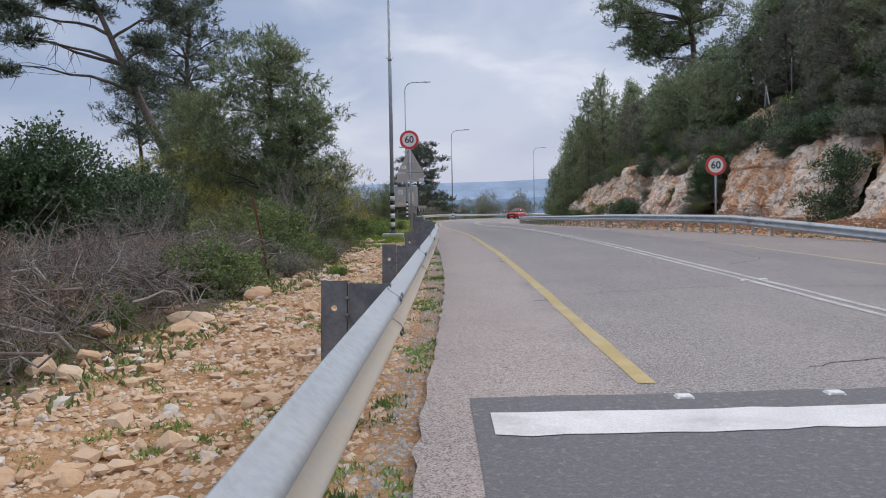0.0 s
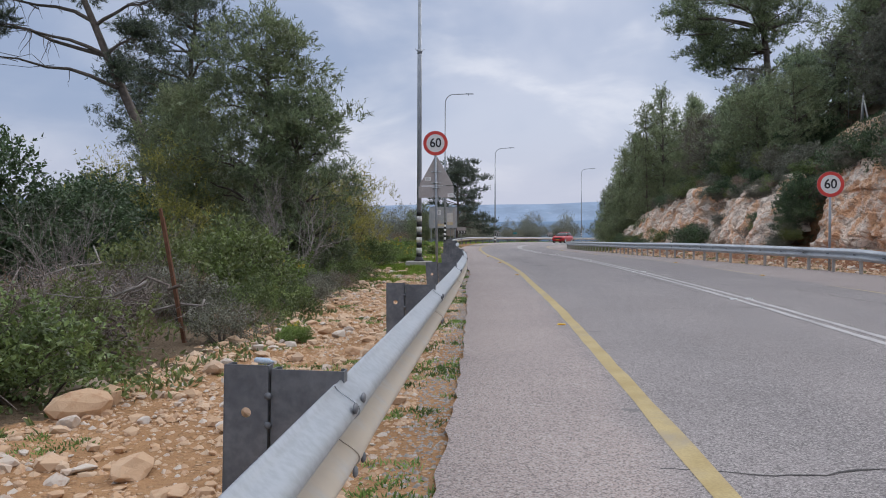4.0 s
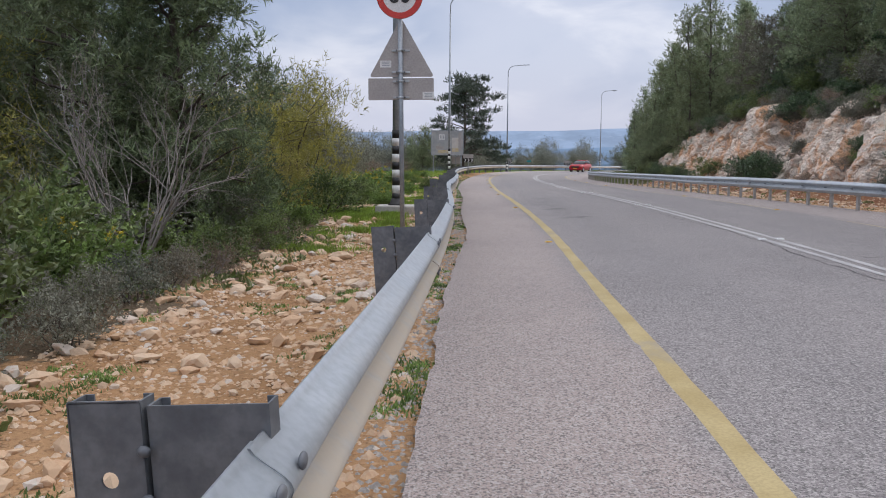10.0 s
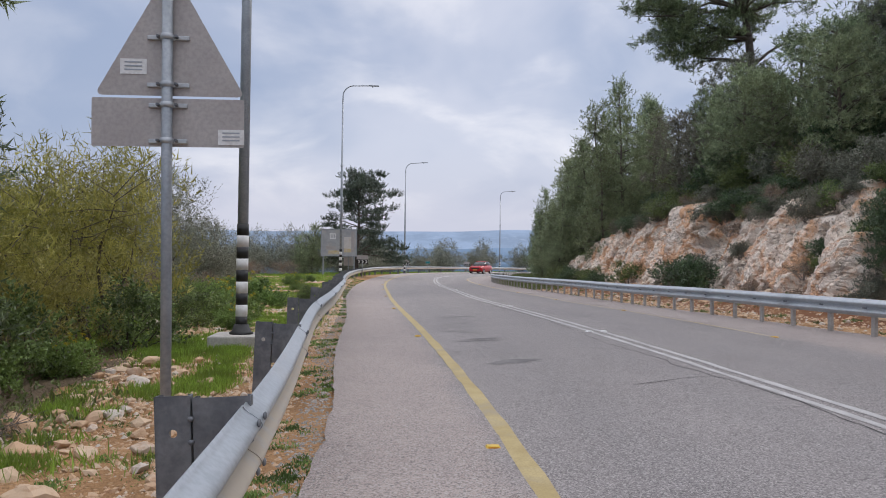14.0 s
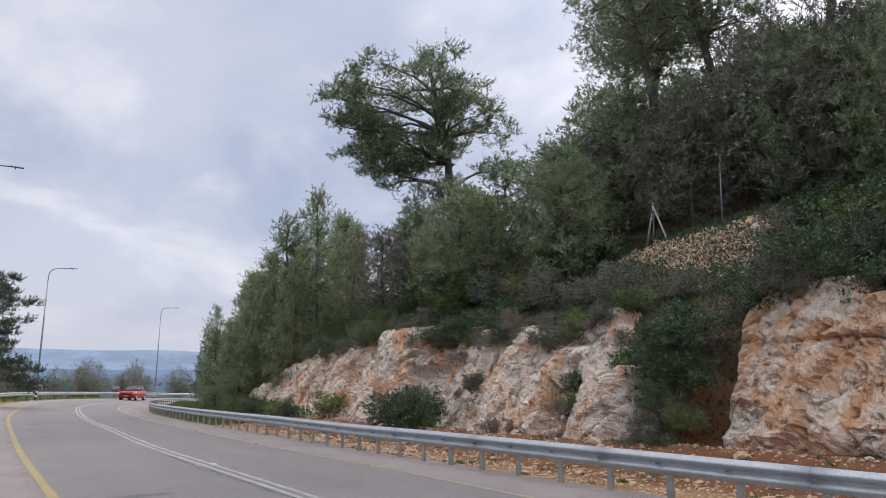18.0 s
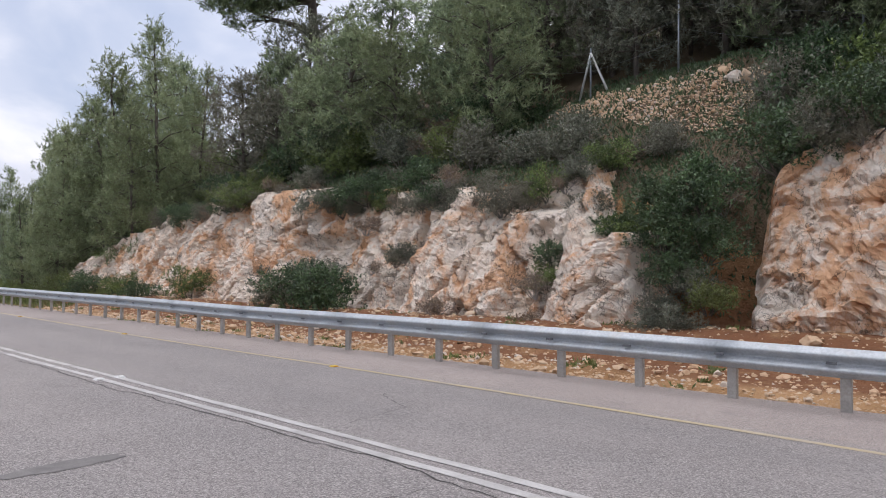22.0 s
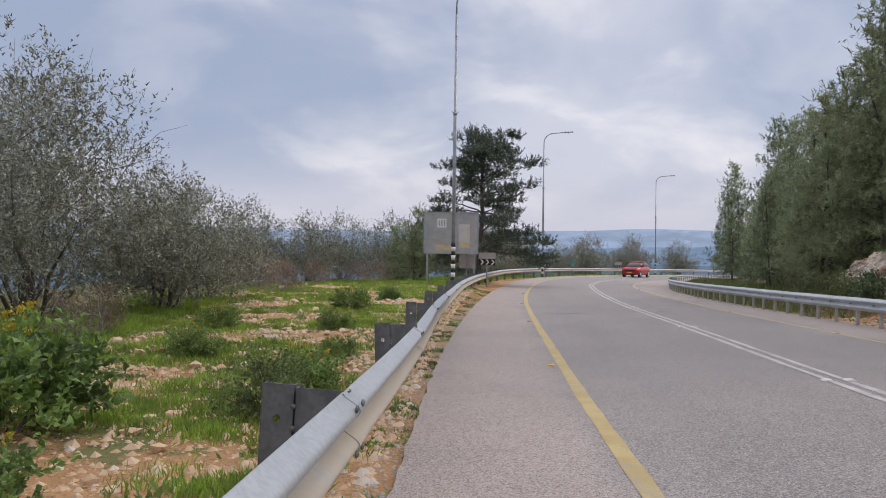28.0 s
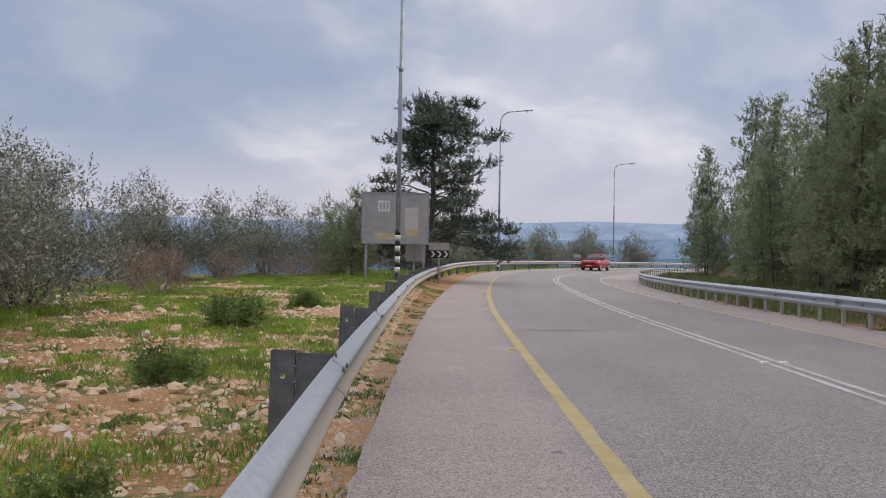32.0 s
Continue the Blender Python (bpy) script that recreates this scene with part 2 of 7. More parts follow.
def soil_material():
    """Stony ochre soil, with paler gravel and greener patches where weeds have taken."""
    m, nt, bsdf = nodes_of("stony_soil")
    pos = nt.nodes.new("ShaderNodeNewGeometry").outputs["Position"]
    big = add_range(nt, add_noise(nt, pos, 0.5, 6, 0.6), 0.35, 0.65)
    col = add_mix(nt, big, (0.32, 0.178, 0.082), (0.45, 0.27, 0.138))
    cells = nt.nodes.new("ShaderNodeTexVoronoi")
    cells.inputs["Scale"].default_value = 17.0
    nt.links.new(pos, cells.inputs["Vector"])
    stones = add_range(nt, cells.outputs["Distance"], 0.42, 0.2)
    pick = nt.nodes.new("ShaderNodeSeparateColor")
    nt.links.new(cells.outputs["Color"], pick.inputs[0])
    pale = add_mix(nt, pick.outputs[0], (0.56, 0.385, 0.235), (0.47, 0.265, 0.13))
    col = add_mix(nt, add_math(nt, "MULTIPLY", stones, add_range(nt, pick.outputs[1], 0.1, 0.3)), col, pale)
    wood = nt.nodes.new("ShaderNodeAttribute")
    wood.attribute_name = "growth"
    green = add_mix(nt, add_noise(nt, pos, 7.0, 4), (0.12, 0.16, 0.045), (0.20, 0.175, 0.085))
    litter = add_mix(nt, add_noise(nt, pos, 9.0, 6, 0.7), (0.075, 0.06, 0.04), (0.21, 0.155, 0.10))
    where = nt.nodes.new("ShaderNodeSeparateXYZ")
    nt.links.new(pos, where.inputs[0])
    meadow = add_math(nt, "MULTIPLY", add_range(nt, where.outputs["Y"], 33.0, 40.0), add_range(nt, where.outputs["X"], 11.0, 8.0))
    meadow = add_math(nt, "MAXIMUM", meadow, add_range(nt, where.outputs["X"], -12.0, -24.0))
    green = add_mix(nt, meadow, litter, green)
    patch = add_math(nt, "ADD", wood.outputs["Fac"], add_range(nt, add_noise(nt, pos, 1.1, 5, 0.65), 0.3, 0.7, -0.35, 0.35))
    col = add_mix(nt, add_range(nt, patch, 0.45, 0.6), col, green)
    red = nt.nodes.new("ShaderNodeAttribute")
    red.attribute_name = "red_earth"
    earth = add_mix(nt, add_noise(nt, pos, 5.0, 5, 0.65), (0.27, 0.115, 0.055), (0.17, 0.085, 0.048))
    redness = add_math(nt, "MULTIPLY", red.outputs["Fac"], add_range(nt, add_noise(nt, pos, 2.2, 5, 0.6), 0.28, 0.5, 0.35, 1.0))
    col = add_mix(nt, redness, col, earth)
    dark = add_range(nt, add_noise(nt, pos, 26.0, 4, 0.7), 0.52, 0.3, 0.0, 0.5)
    col = add_mix(nt, dark, col, (0.17, 0.095, 0.05))
    nt.links.new(col, bsdf.inputs["Base Color"])
    bsdf.inputs["Roughness"].default_value = 0.95
    bsdf.inputs["Specular IOR Level"].default_value = 0.2
    add_bump(nt, bsdf, add_math(nt, "ADD", stones, add_noise(nt, pos, 40.0, 4, 0.7)), 0.8, 0.03)
    return m


def rock_material():
    """Limestone: pale cream, weathered grey in sheets, sharp-edged rust-orange breaks, dark streaks, fine pitting with
    shade painted into its hollows.
    """
    m, nt, bsdf = nodes_of("limestone")
    pos = nt.nodes.new("ShaderNodeNewGeometry").outputs["Position"]
    block = nt.nodes.new("ShaderNodeObjectInfo").outputs["Random"]
    tone = add_range(nt, add_noise(nt, pos, 1.1, 7, 0.65, 0.4), 0.36, 0.64)
    col = add_mix(nt, tone, (0.82, 0.69, 0.57), (0.90, 0.81, 0.71))
    col = add_mix(nt, add_range(nt, block, 0.3, 0.1, 0.0, 0.4), col, (0.72, 0.64, 0.56))
    rusty = add_math(nt, "ADD", add_noise(nt, pos, 0.75, 7, 0.62, 1.2), add_range(nt, block, 0.35, 1.0, -0.03, 0.05))
    rusty = add_math(nt, "ADD", rusty, add_range(nt, add_noise(nt, pos, 7.0, 6, 0.7), 0.3, 0.7, -0.05, 0.05))
    rust = add_range(nt, rusty, 0.46, 0.62, 0.0, 0.85)
    orange = add_mix(nt, add_noise(nt, pos, 3.0, 5, 0.6), (0.80, 0.48, 0.27), (0.68, 0.345, 0.165))
    col = add_mix(nt, rust, col, orange)
    grey = add_range(nt, add_noise(nt, pos, 1.9, 8, 0.7, 0.5), 0.60, 0.74, 0.0, 0.35)
    col = add_mix(nt, grey, col, (0.56, 0.50, 0.45))
    streak = nt.nodes.new("ShaderNodeVectorMath")
    streak.operation = "MULTIPLY"
    streak.inputs[1].default_value = (1.0, 1.0, 0.22)
    nt.links.new(pos, streak.inputs[0])
    col = add_mix(nt, add_range(nt, add_noise(nt, streak.outputs[0], 3.4, 7, 0.72), 0.63, 0.74, 0.0, 0.45), col, (0.22, 0.165, 0.13))
    warp = nt.nodes.new("ShaderNodeVectorMath")
    warp.operation = "ADD"
    ripple = nt.nodes.new("ShaderNodeTexNoise")
    ripple.inputs["Scale"].default_value, ripple.inputs["Detail"].default_value = 2.0, 5
    nt.links.new(pos, ripple.inputs["Vector"])
    nt.links.new(streak.outputs[0], warp.inputs[0])
    nt.links.new(ripple.outputs["Color"], warp.inputs[1])
    seams = nt.nodes.new("ShaderNodeTexVoronoi")
    seams.feature = "DISTANCE_TO_EDGE"
    seams.inputs["Scale"].default_value = 2.4
    nt.links.new(warp.outputs[0], seams.inputs["Vector"])
    seam = add_math(nt, "MULTIPLY", add_range(nt, seams.outputs["Distance"], 0.022, 0.004), add_range(nt, add_noise(nt, pos, 1.4, 3), 0.45, 0.6))
    col = add_mix(nt, add_math(nt, "MULTIPLY", seam, 0.8), col, (0.10, 0.07, 0.055))
    chips = nt.nodes.new("ShaderNodeTexVoronoi")
    chips.feature = "DISTANCE_TO_EDGE"
    chips.inputs["Scale"].default_value = 7.0
    nt.links.new(warp.outputs[0], chips.inputs["Vector"])
    chip = add_math(nt, "MULTIPLY", add_range(nt, chips.outputs["Distance"], 0.05, 0.01), add_range(nt, add_noise(nt, pos, 2.3, 4), 0.47, 0.58))
    col = add_mix(nt, add_math(nt, "MULTIPLY", chip, 0.6), col, (0.16, 0.105, 0.075))
    seam = add_math(nt, "ADD", seam, add_math(nt, "MULTIPLY", chip, 0.5))
    pits = add_noise(nt, pos, 8.0, 10, 0.78)
    # hollows of the pit relief darkened: shade put into the colour
    col = add_mix(nt, add_range(nt, pits, 0.37, 0.27, 0.0, 0.6), col, (0.15, 0.105, 0.08))
    nt.links.new(col, bsdf.inputs["Base Color"])
    bsdf.inputs["Roughness"].default_value = 0.92
    bsdf.inputs["Specular IOR Level"].default_value = 0.25
    add_bump(nt, bsdf, add_math(nt, "SUBTRACT", add_math(nt, "ADD", pits, add_noise(nt, pos, 2.6, 10, 0.72)), seam), 0.85, 0.08)
    return m


def stone_material():
    """Loose stones: cream, ochre and grey by piece."""
    m, nt, bsdf = nodes_of("loose_stone")
    rnd = nt.nodes.new("ShaderNodeNewGeometry").outputs["Random Per Island"]
    obj = nt.nodes.new("ShaderNodeObjectInfo").outputs["Random"]
    pos = nt.nodes.new("ShaderNodeNewGeometry").outputs["Position"]
    pick = add_math(nt, "FRACT", add_math(nt, "ADD", rnd, obj), 0.0)
    col = add_mix(nt, pick, (0.60, 0.46, 0.325), (0.53, 0.335, 0.19))
    col = add_mix(nt, add_range(nt, pick, 0.78, 0.92), col, (0.58, 0.52, 0.45))
    col = add_mix(nt, add_range(nt, add_noise(nt, pos, 12.0, 5, 0.65), 0.5, 0.72, 0.0, 0.6), col, (0.42, 0.225, 0.115))
    nt.links.new(col, bsdf.inputs["Base Color"])
    bsdf.inputs["Roughness"].default_value = 0.92
    add_bump(nt, bsdf, add_noise(nt, pos, 45.0, 5, 0.7), 0.6, 0.01)
    return m


# emission only: hill tones with the air's haze put into the colour
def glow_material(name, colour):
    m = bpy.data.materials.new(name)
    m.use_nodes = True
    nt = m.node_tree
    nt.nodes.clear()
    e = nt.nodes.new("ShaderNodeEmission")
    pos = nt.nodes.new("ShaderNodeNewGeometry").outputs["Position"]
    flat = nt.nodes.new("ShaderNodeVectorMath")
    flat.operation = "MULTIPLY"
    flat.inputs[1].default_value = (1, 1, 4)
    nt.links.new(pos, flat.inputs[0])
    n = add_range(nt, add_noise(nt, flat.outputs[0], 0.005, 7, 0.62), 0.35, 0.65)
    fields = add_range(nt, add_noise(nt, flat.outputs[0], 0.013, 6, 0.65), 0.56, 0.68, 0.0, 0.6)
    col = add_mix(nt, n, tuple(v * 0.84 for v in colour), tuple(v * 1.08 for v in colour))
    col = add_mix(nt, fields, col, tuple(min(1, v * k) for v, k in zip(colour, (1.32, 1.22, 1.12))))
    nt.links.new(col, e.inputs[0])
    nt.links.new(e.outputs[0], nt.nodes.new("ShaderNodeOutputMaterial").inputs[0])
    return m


M_ASPHALT, M_SOIL, M_ROCK, M_STONE = asphalt_material(), soil_material(), rock_material(), stone_material()
M_TAR = plain("fresh_asphalt", (0.15, 0.148, 0.155), (0.115, 0.113, 0.12), 60.0, 0.85, 0, 0.6, 130, 0.008, (0.27, 0.25, 0.24), 0.7, True)
M_WORN = plain("abraded_asphalt", (0.15, 0.142, 0.14), (0.20, 0.19, 0.185), 4, 0.9, 0, 0.5, 80, 0.006, (0.26, 0.245, 0.24), 0.6, True)
M_CRACK = plain("crack_filler", (0.05, 0.048, 0.048), (0.09, 0.085, 0.08), 5, 0.95, 0, 0.2, 60, 0.004, None, 0, True)
M_YELLOW = plain("yellow_road_paint", (0.41, 0.315, 0.135), (0.49, 0.39, 0.19), 3, 0.75, 0, 0.4, 70, 0.004, (0.31, 0.28, 0.23), 0.75, True)
M_OCHRE = plain("faded_yellow_road_paint", (0.50, 0.405, 0.24), (0.46, 0.39, 0.29), 3, 0.8, 0, 0.4, 70, 0.004, (0.36, 0.32, 0.28), 0.8, True)
M_WHITE = plain("white_road_paint", (0.62, 0.61, 0.60), (0.72, 0.71, 0.70), 3, 0.75, 0, 0.4, 70, 0.004, (0.36, 0.34, 0.33), 0.6, True)
M_FADED = plain("faded_white_road_paint", (0.42, 0.405, 0.395), (0.53, 0.515, 0.505), 3, 0.8, 0, 0.4, 70, 0.004, (0.28, 0.265, 0.26), 0.9, True)
M_ZINC = plain("galvanised_steel", (0.44, 0.475, 0.505), (0.52, 0.55, 0.575), 5, 0.5, 0.4, 0.1, 30, 0.002, (0.40, 0.385, 0.36), 0.5, True)
def rail_material():
    """Galvanised steel; lower wave painted beige, part road dirt, part reflected soil light."""
    m = plain("dust_bounce_galvanised_steel", (0.40, 0.435, 0.465), (0.44, 0.47, 0.495), 2, 0.45, 0.4, 0.1, 30, 0.002, (0.42, 0.41, 0.39), 0.35, True)
    nt = m.node_tree
    bsdf = nt.nodes["Principled BSDF"]
    col = bsdf.inputs["Base Color"].links[0].from_socket
    low = nt.nodes.new("ShaderNodeAttribute")
    low.attribute_name = "dust_beige"
    pos = nt.nodes.new("ShaderNodeNewGeometry").outputs["Position"]
    amount = add_math(nt, "MULTIPLY", low.outputs["Fac"], add_range(nt, add_noise(nt, pos, 6.0, 6, 0.65), 0.25, 0.55, 0.45, 0.9))
    nt.links.new(add_mix(nt, amount, col, (0.50, 0.435, 0.345)), bsdf.inputs["Base Color"])
    nt.links.new(add_math(nt, "MULTIPLY", add_math(nt, "SUBTRACT", 1.0, amount), 0.4), bsdf.inputs["Metallic"])
    nt.links.new(add_range(nt, amount, 0.0, 1.0, 0.45, 0.9), bsdf.inputs["Roughness"])
    return m


M_RAIL = rail_material()
M_GRIT = plain("grey_grit", (0.46, 0.425, 0.385), (0.24, 0.22, 0.20), 30, 0.95, 0, 0.3, 60, 0.003, (0.42, 0.36, 0.30), 0.7, True)
M_POST = plain("weathered_steel_post", (0.13, 0.14, 0.155), (0.20, 0.21, 0.225), 9, 0.6, 0.35, 0.15, 40, 0.002, (0.27, 0.28, 0.29), 0.5, True)
M_RPOST = plain("dull_zinc_post", (0.36, 0.34, 0.315), (0.45, 0.425, 0.395), 6, 0.65, 0.25, 0.1, 40, 0.002, (0.30, 0.25, 0.2), 0.5, True)
M_MAST = plain("galvanised_mast", (0.30, 0.33, 0.36), (0.38, 0.41, 0.44), 4, 0.5, 0.4, 0.05, 40, 0.002, None, 0, True)
M_BLACK = plain("black_paint", (0.012, 0.012, 0.013), (0.022, 0.022, 0.022), 6, 0.5)
M_WPAINT = plain("white_paint", (0.72, 0.72, 0.71), (0.80, 0.80, 0.79), 6, 0.5, 0, 0.05, 50, 0.002, (0.5, 0.47, 0.42), 0.3)
M_RED = plain("red_sign_sheeting", (0.60, 0.045, 0.035), (0.66, 0.06, 0.045), 6, 0.4, 0, 0.02)
M_SIGNBACK = plain("bare_sign_back", (0.40, 0.37, 0.355), (0.46, 0.43, 0.41), 4, 0.55, 0.2, 0.05, 40, 0.001, (0.33, 0.29, 0.26), 0.5)
M_BARK = plain("pine_bark", (0.085, 0.07, 0.06), (0.15, 0.125, 0.105), 5, 0.95, 0, 0.8, 30, 0.02)
M_GREYWOOD = plain("dead_wood", (0.23, 0.205, 0.185), (0.34, 0.31, 0.285), 5, 0.95, 0, 0.6, 40, 0.01)
M_RUST = plain("rusty_steel", (0.12, 0.055, 0.03), (0.19, 0.09, 0.05), 12, 0.9, 0.2, 0.4, 60, 0.003)
M_PINE = leafy("pine_needles", ((0.150, 0.215, 0.111), (0.277, 0.358, 0.184), (0.104, 0.153, 0.086), (0.255, 0.271, 0.133)), 0.55, 0.38)
M_PINED = leafy("dark_pine_needles", ((0.090, 0.125, 0.086), (0.170, 0.215, 0.143), (0.065, 0.095, 0.066)), 0.55, 0.25)
M_PINEL = leafy("light_pine_needles", ((0.247, 0.332, 0.188), (0.408, 0.497, 0.293), (0.173, 0.245, 0.143), (0.346, 0.371, 0.195)), 0.55, 0.46)
M_DARK = leafy("dark_evergreen_leaves", ((0.068, 0.128, 0.056), (0.143, 0.230, 0.103), (0.043, 0.087, 0.039), (0.101, 0.143, 0.070)), 0.45, 0.2)
M_BUSH = leafy("shrub_leaves", ((0.14, 0.22, 0.062), (0.255, 0.345, 0.115), (0.095, 0.15, 0.05), (0.21, 0.225, 0.085)), 0.5, 0.3)
M_MALLOW = leafy("mallow_leaves", ((0.17, 0.29, 0.07), (0.29, 0.43, 0.125), (0.12, 0.21, 0.06), (0.25, 0.32, 0.09)), 0.55, 0.4)
M_BROOM = leafy("yellow_green_broom", ((0.375, 0.376, 0.081), (0.525, 0.495, 0.133), (0.263, 0.297, 0.071), (0.413, 0.356, 0.104)), 0.6, 0.45)
M_OLIVE = leafy("olive_leaves", ((0.178, 0.200, 0.146), (0.432, 0.459, 0.378), (0.135, 0.157, 0.108), (0.238, 0.232, 0.167)), 0.45, 0.22)
M_GREYBUSH = leafy("grey_green_leaves", ((0.176, 0.206, 0.143), (0.314, 0.331, 0.260), (0.132, 0.156, 0.109), (0.251, 0.219, 0.164)), 0.55, 0.25)
M_DRY = leafy("dry_brush", ((0.275, 0.209, 0.147), (0.374, 0.296, 0.216), (0.187, 0.143, 0.103), (0.297, 0.204, 0.137)))
M_GRASS = leafy("grass_blades", ((0.210, 0.381, 0.041), (0.360, 0.582, 0.081), (0.160, 0.302, 0.041), (0.330, 0.403, 0.081)), 0.6, 0.4)
M_FLOWER = leafy("yellow_flowers", ((0.62, 0.48, 0.03), (0.72, 0.60, 0.06), (0.6, 0.5, 0.05)), 0.6, 0.3)
# hills glow in painted haze tones, paler and bluer the farther the ring
M_HILL1, M_HILL2, M_HILL3 = glow_material("distant_hills_haze", (0.32, 0.415, 0.575)), glow_material("middle_hills_haze", (0.21, 0.305, 0.45)), glow_material("nearer_hills_haze", (0.13, 0.20, 0.29))

# ---- plan of the road: s runs along the near edge line (s = y on it), u to the right of it ----
def smooth_table(points):
    """A smooth curve through a few (s, value) points, level beyond the ends' slope."""
    ps, vs = np.array([p[0] for p in points], float), np.array([p[1] for p in points], float)
    slope = np.gradient(vs, ps)

    def value(s):
        s = np.asarray(s, float)
        i = np.clip(np.searchsorted(ps, s) - 1, 0, len(ps) - 2)
        h = ps[i + 1] - ps[i]
        q = np.clip((s - ps[i]) / h, 0, 1)
        a = (2 * q**3 - 3 * q**2 + 1) * vs[i] + (q**3 - 2 * q**2 + q) * h * slope[i]
        b = (-2 * q**3 + 3 * q**2) * vs[i + 1] + (q**3 - q**2) * h * slope[i + 1]
        out = np.where(s < ps[0], slope[0] * (s - ps[0]), 0) + np.where(s > ps[-1], slope[-1] * (s - ps[-1]), 0)
        return a + b + out
    return value


edge_x = smooth_table(((-77.4, -0.4), (-25.8, 0.78), (0, 1.31), (4.8, 1.40), (8.2, 1.50), (12.5, 1.63), (17.2, 1.75), (22.6, 1.81), (28.2, 1.89), (31, 1.86), (35, 1.78), (43.6, 1.57), (48, 1.52),
                       (54, 1.50), (60, 1.50), (67, 1.55), (76.5, 1.92), (86, 2.58), (94.5, 3.38), (103.2, 4.85), (111.8, 7.1), (120.4, 10.2), (129, 14.1), (137.6, 18.9), (146.2, 24.6), (154.8, 31),
                       (163.4, 37.8), (176.3, 49)))
road_height = smooth_table(((-77.4, -0.8), (-25.8, -0.26), (0, 0.12), (4.7, 0.21), (8.7, 0.275), (16.6, 0.39), (20.6, 0.45), (27, 0.50), (34, 0.58), (41, 0.62), (48.7, 0.60), (54, 0.615), (60, 0.63),
                            (80, 0.74), (103, 0.86), (176.3, 0.86)))
cross_fall = smooth_table(((-77.4, 0.0), (40, 0.0), (55, 0.004), (68, 0.014), (86, 0.034), (176.3, 0.034)))
rail_left_u = smooth_table(((-77.4, -1.61), (1.7, -1.61), (4.6, -1.52), (8.7, -1.47), (16.6, -1.40), (22.3, -1.37), (24.7, -1.43), (28.8, -1.61), (31.8, -1.68), (36, -1.58), (41.4, -1.50), (48.6, -1.56),
                            (53, -1.72), (60, -1.86), (68, -2.0), (176.3, -2.0)))
asphalt_left_u = smooth_table(((-77.4, -1.41), (4, -1.41), (10.3, -1.29), (17.5, -1.34), (24, -1.40), (28.6, -1.36), (31.7, -1.46), (40, -1.38), (44.4, -1.43), (52, -1.63), (56, -1.65), (68, -1.55),
                               (176.3, -1.55)))
rail_right_u = smooth_table(((-77.4, 12.4), (0, 11.2), (12.9, 10.2), (24.1, 9.1), (29.2, 8.6), (34.4, 7.95), (39.6, 7.7), (44.7, 7.65), (54, 7.75), (60, 7.7), (68.8, 7.65), (77.4, 7.6), (86, 7.8),
                             (94.6, 8.2), (176.3, 8.2)))
cliff_u = smooth_table(((-77.4, 16.34), (0.0, 14.28), (17.2, 13.42), (30.1, 12.56), (38.7, 12.21), (43.0, 11.52), (51.6, 11.61), (60.2, 11.09), (68.8, 10.66), (77.4, 10.66), (176.3, 11.01)))
cliff_h = smooth_table(((-77.4, 2.15), (-17.2, 2.75), (8.6, 3.10), (21.5, 3.61), (31.0, 4.04), (37.0, 3.96), (39.1, 2.5), (41.3, 3.0), (45.0, 3.45), (50.0, 3.75), (55.3, 3.95), (58.3, 3.75),
                        (61.5, 3.4), (66.4, 2.5), (73.0, 0.95), (80.0, 0.8), (176.3, 0.86)))
scrub_u = smooth_table(((-77.4, -4.30), (0.0, -4.21), (10.3, -3.96), (24.1, -3.87), (34.4, -4.30), (43.0, -6.45), (51.6, -8.60), (61.9, -9.89), (77.4, -7.74), (94.6, -5.16), (176.3, -4.30)))
crown = smooth_table(((-77.4, 0.03), (15, 0.04), (26, 0.09), (50, 0.09), (70, 0.03), (90, 0.0), (176.3, 0.0)))
centre_u = smooth_table(((-77.4, 2.98), (20, 2.96), (27, 2.93), (34, 2.86), (42, 2.81), (50, 2.87), (59, 3.08), (70, 3.2), (176.3, 3.2)))
left_dz = smooth_table(((-77.4, -0.15), (8.6, -0.17), (30, -0.2), (42, -0.12), (53.7, 0.02), (60, 0.1), (67, 0.26), (75, 0.28), (90, 0.05), (176.3, -0.1)))

REF_S = np.arange(-77, 176.01, 1.0)
REF = np.stack([edge_x(REF_S), REF_S], 1)
TAN = np.gradient(REF, axis=0)
TAN /= np.linalg.norm(TAN, axis=1)[:, None]


def at(s, u, z=None):
    """World place of road coordinates; without z on the road's surface."""
    s, u = np.asarray(s, float), np.asarray(u, float)
    tx, ty = np.interp(s, REF_S, TAN[:, 0]), np.interp(s, REF_S, TAN[:, 1])
    if z is None:
        z = road_z(s, u)
    x, y, z = np.broadcast_arrays(edge_x(s) + ty * u, s - tx * u, z)
    return np.stack([x, y, z], -1)


def heading(s):
    """Degrees by which the road points right of +y, as a turn about z."""
    return -math.degrees(math.atan2(float(np.interp(s, REF_S, TAN[:, 0])), float(np.interp(s, REF_S, TAN[:, 1]))))


def road_z(s, u):
    return road_height(s) - cross_fall(s) * u + crown(s) * np.clip(1 - ((u - 3.0) / 3.2)**2, 0, 1)


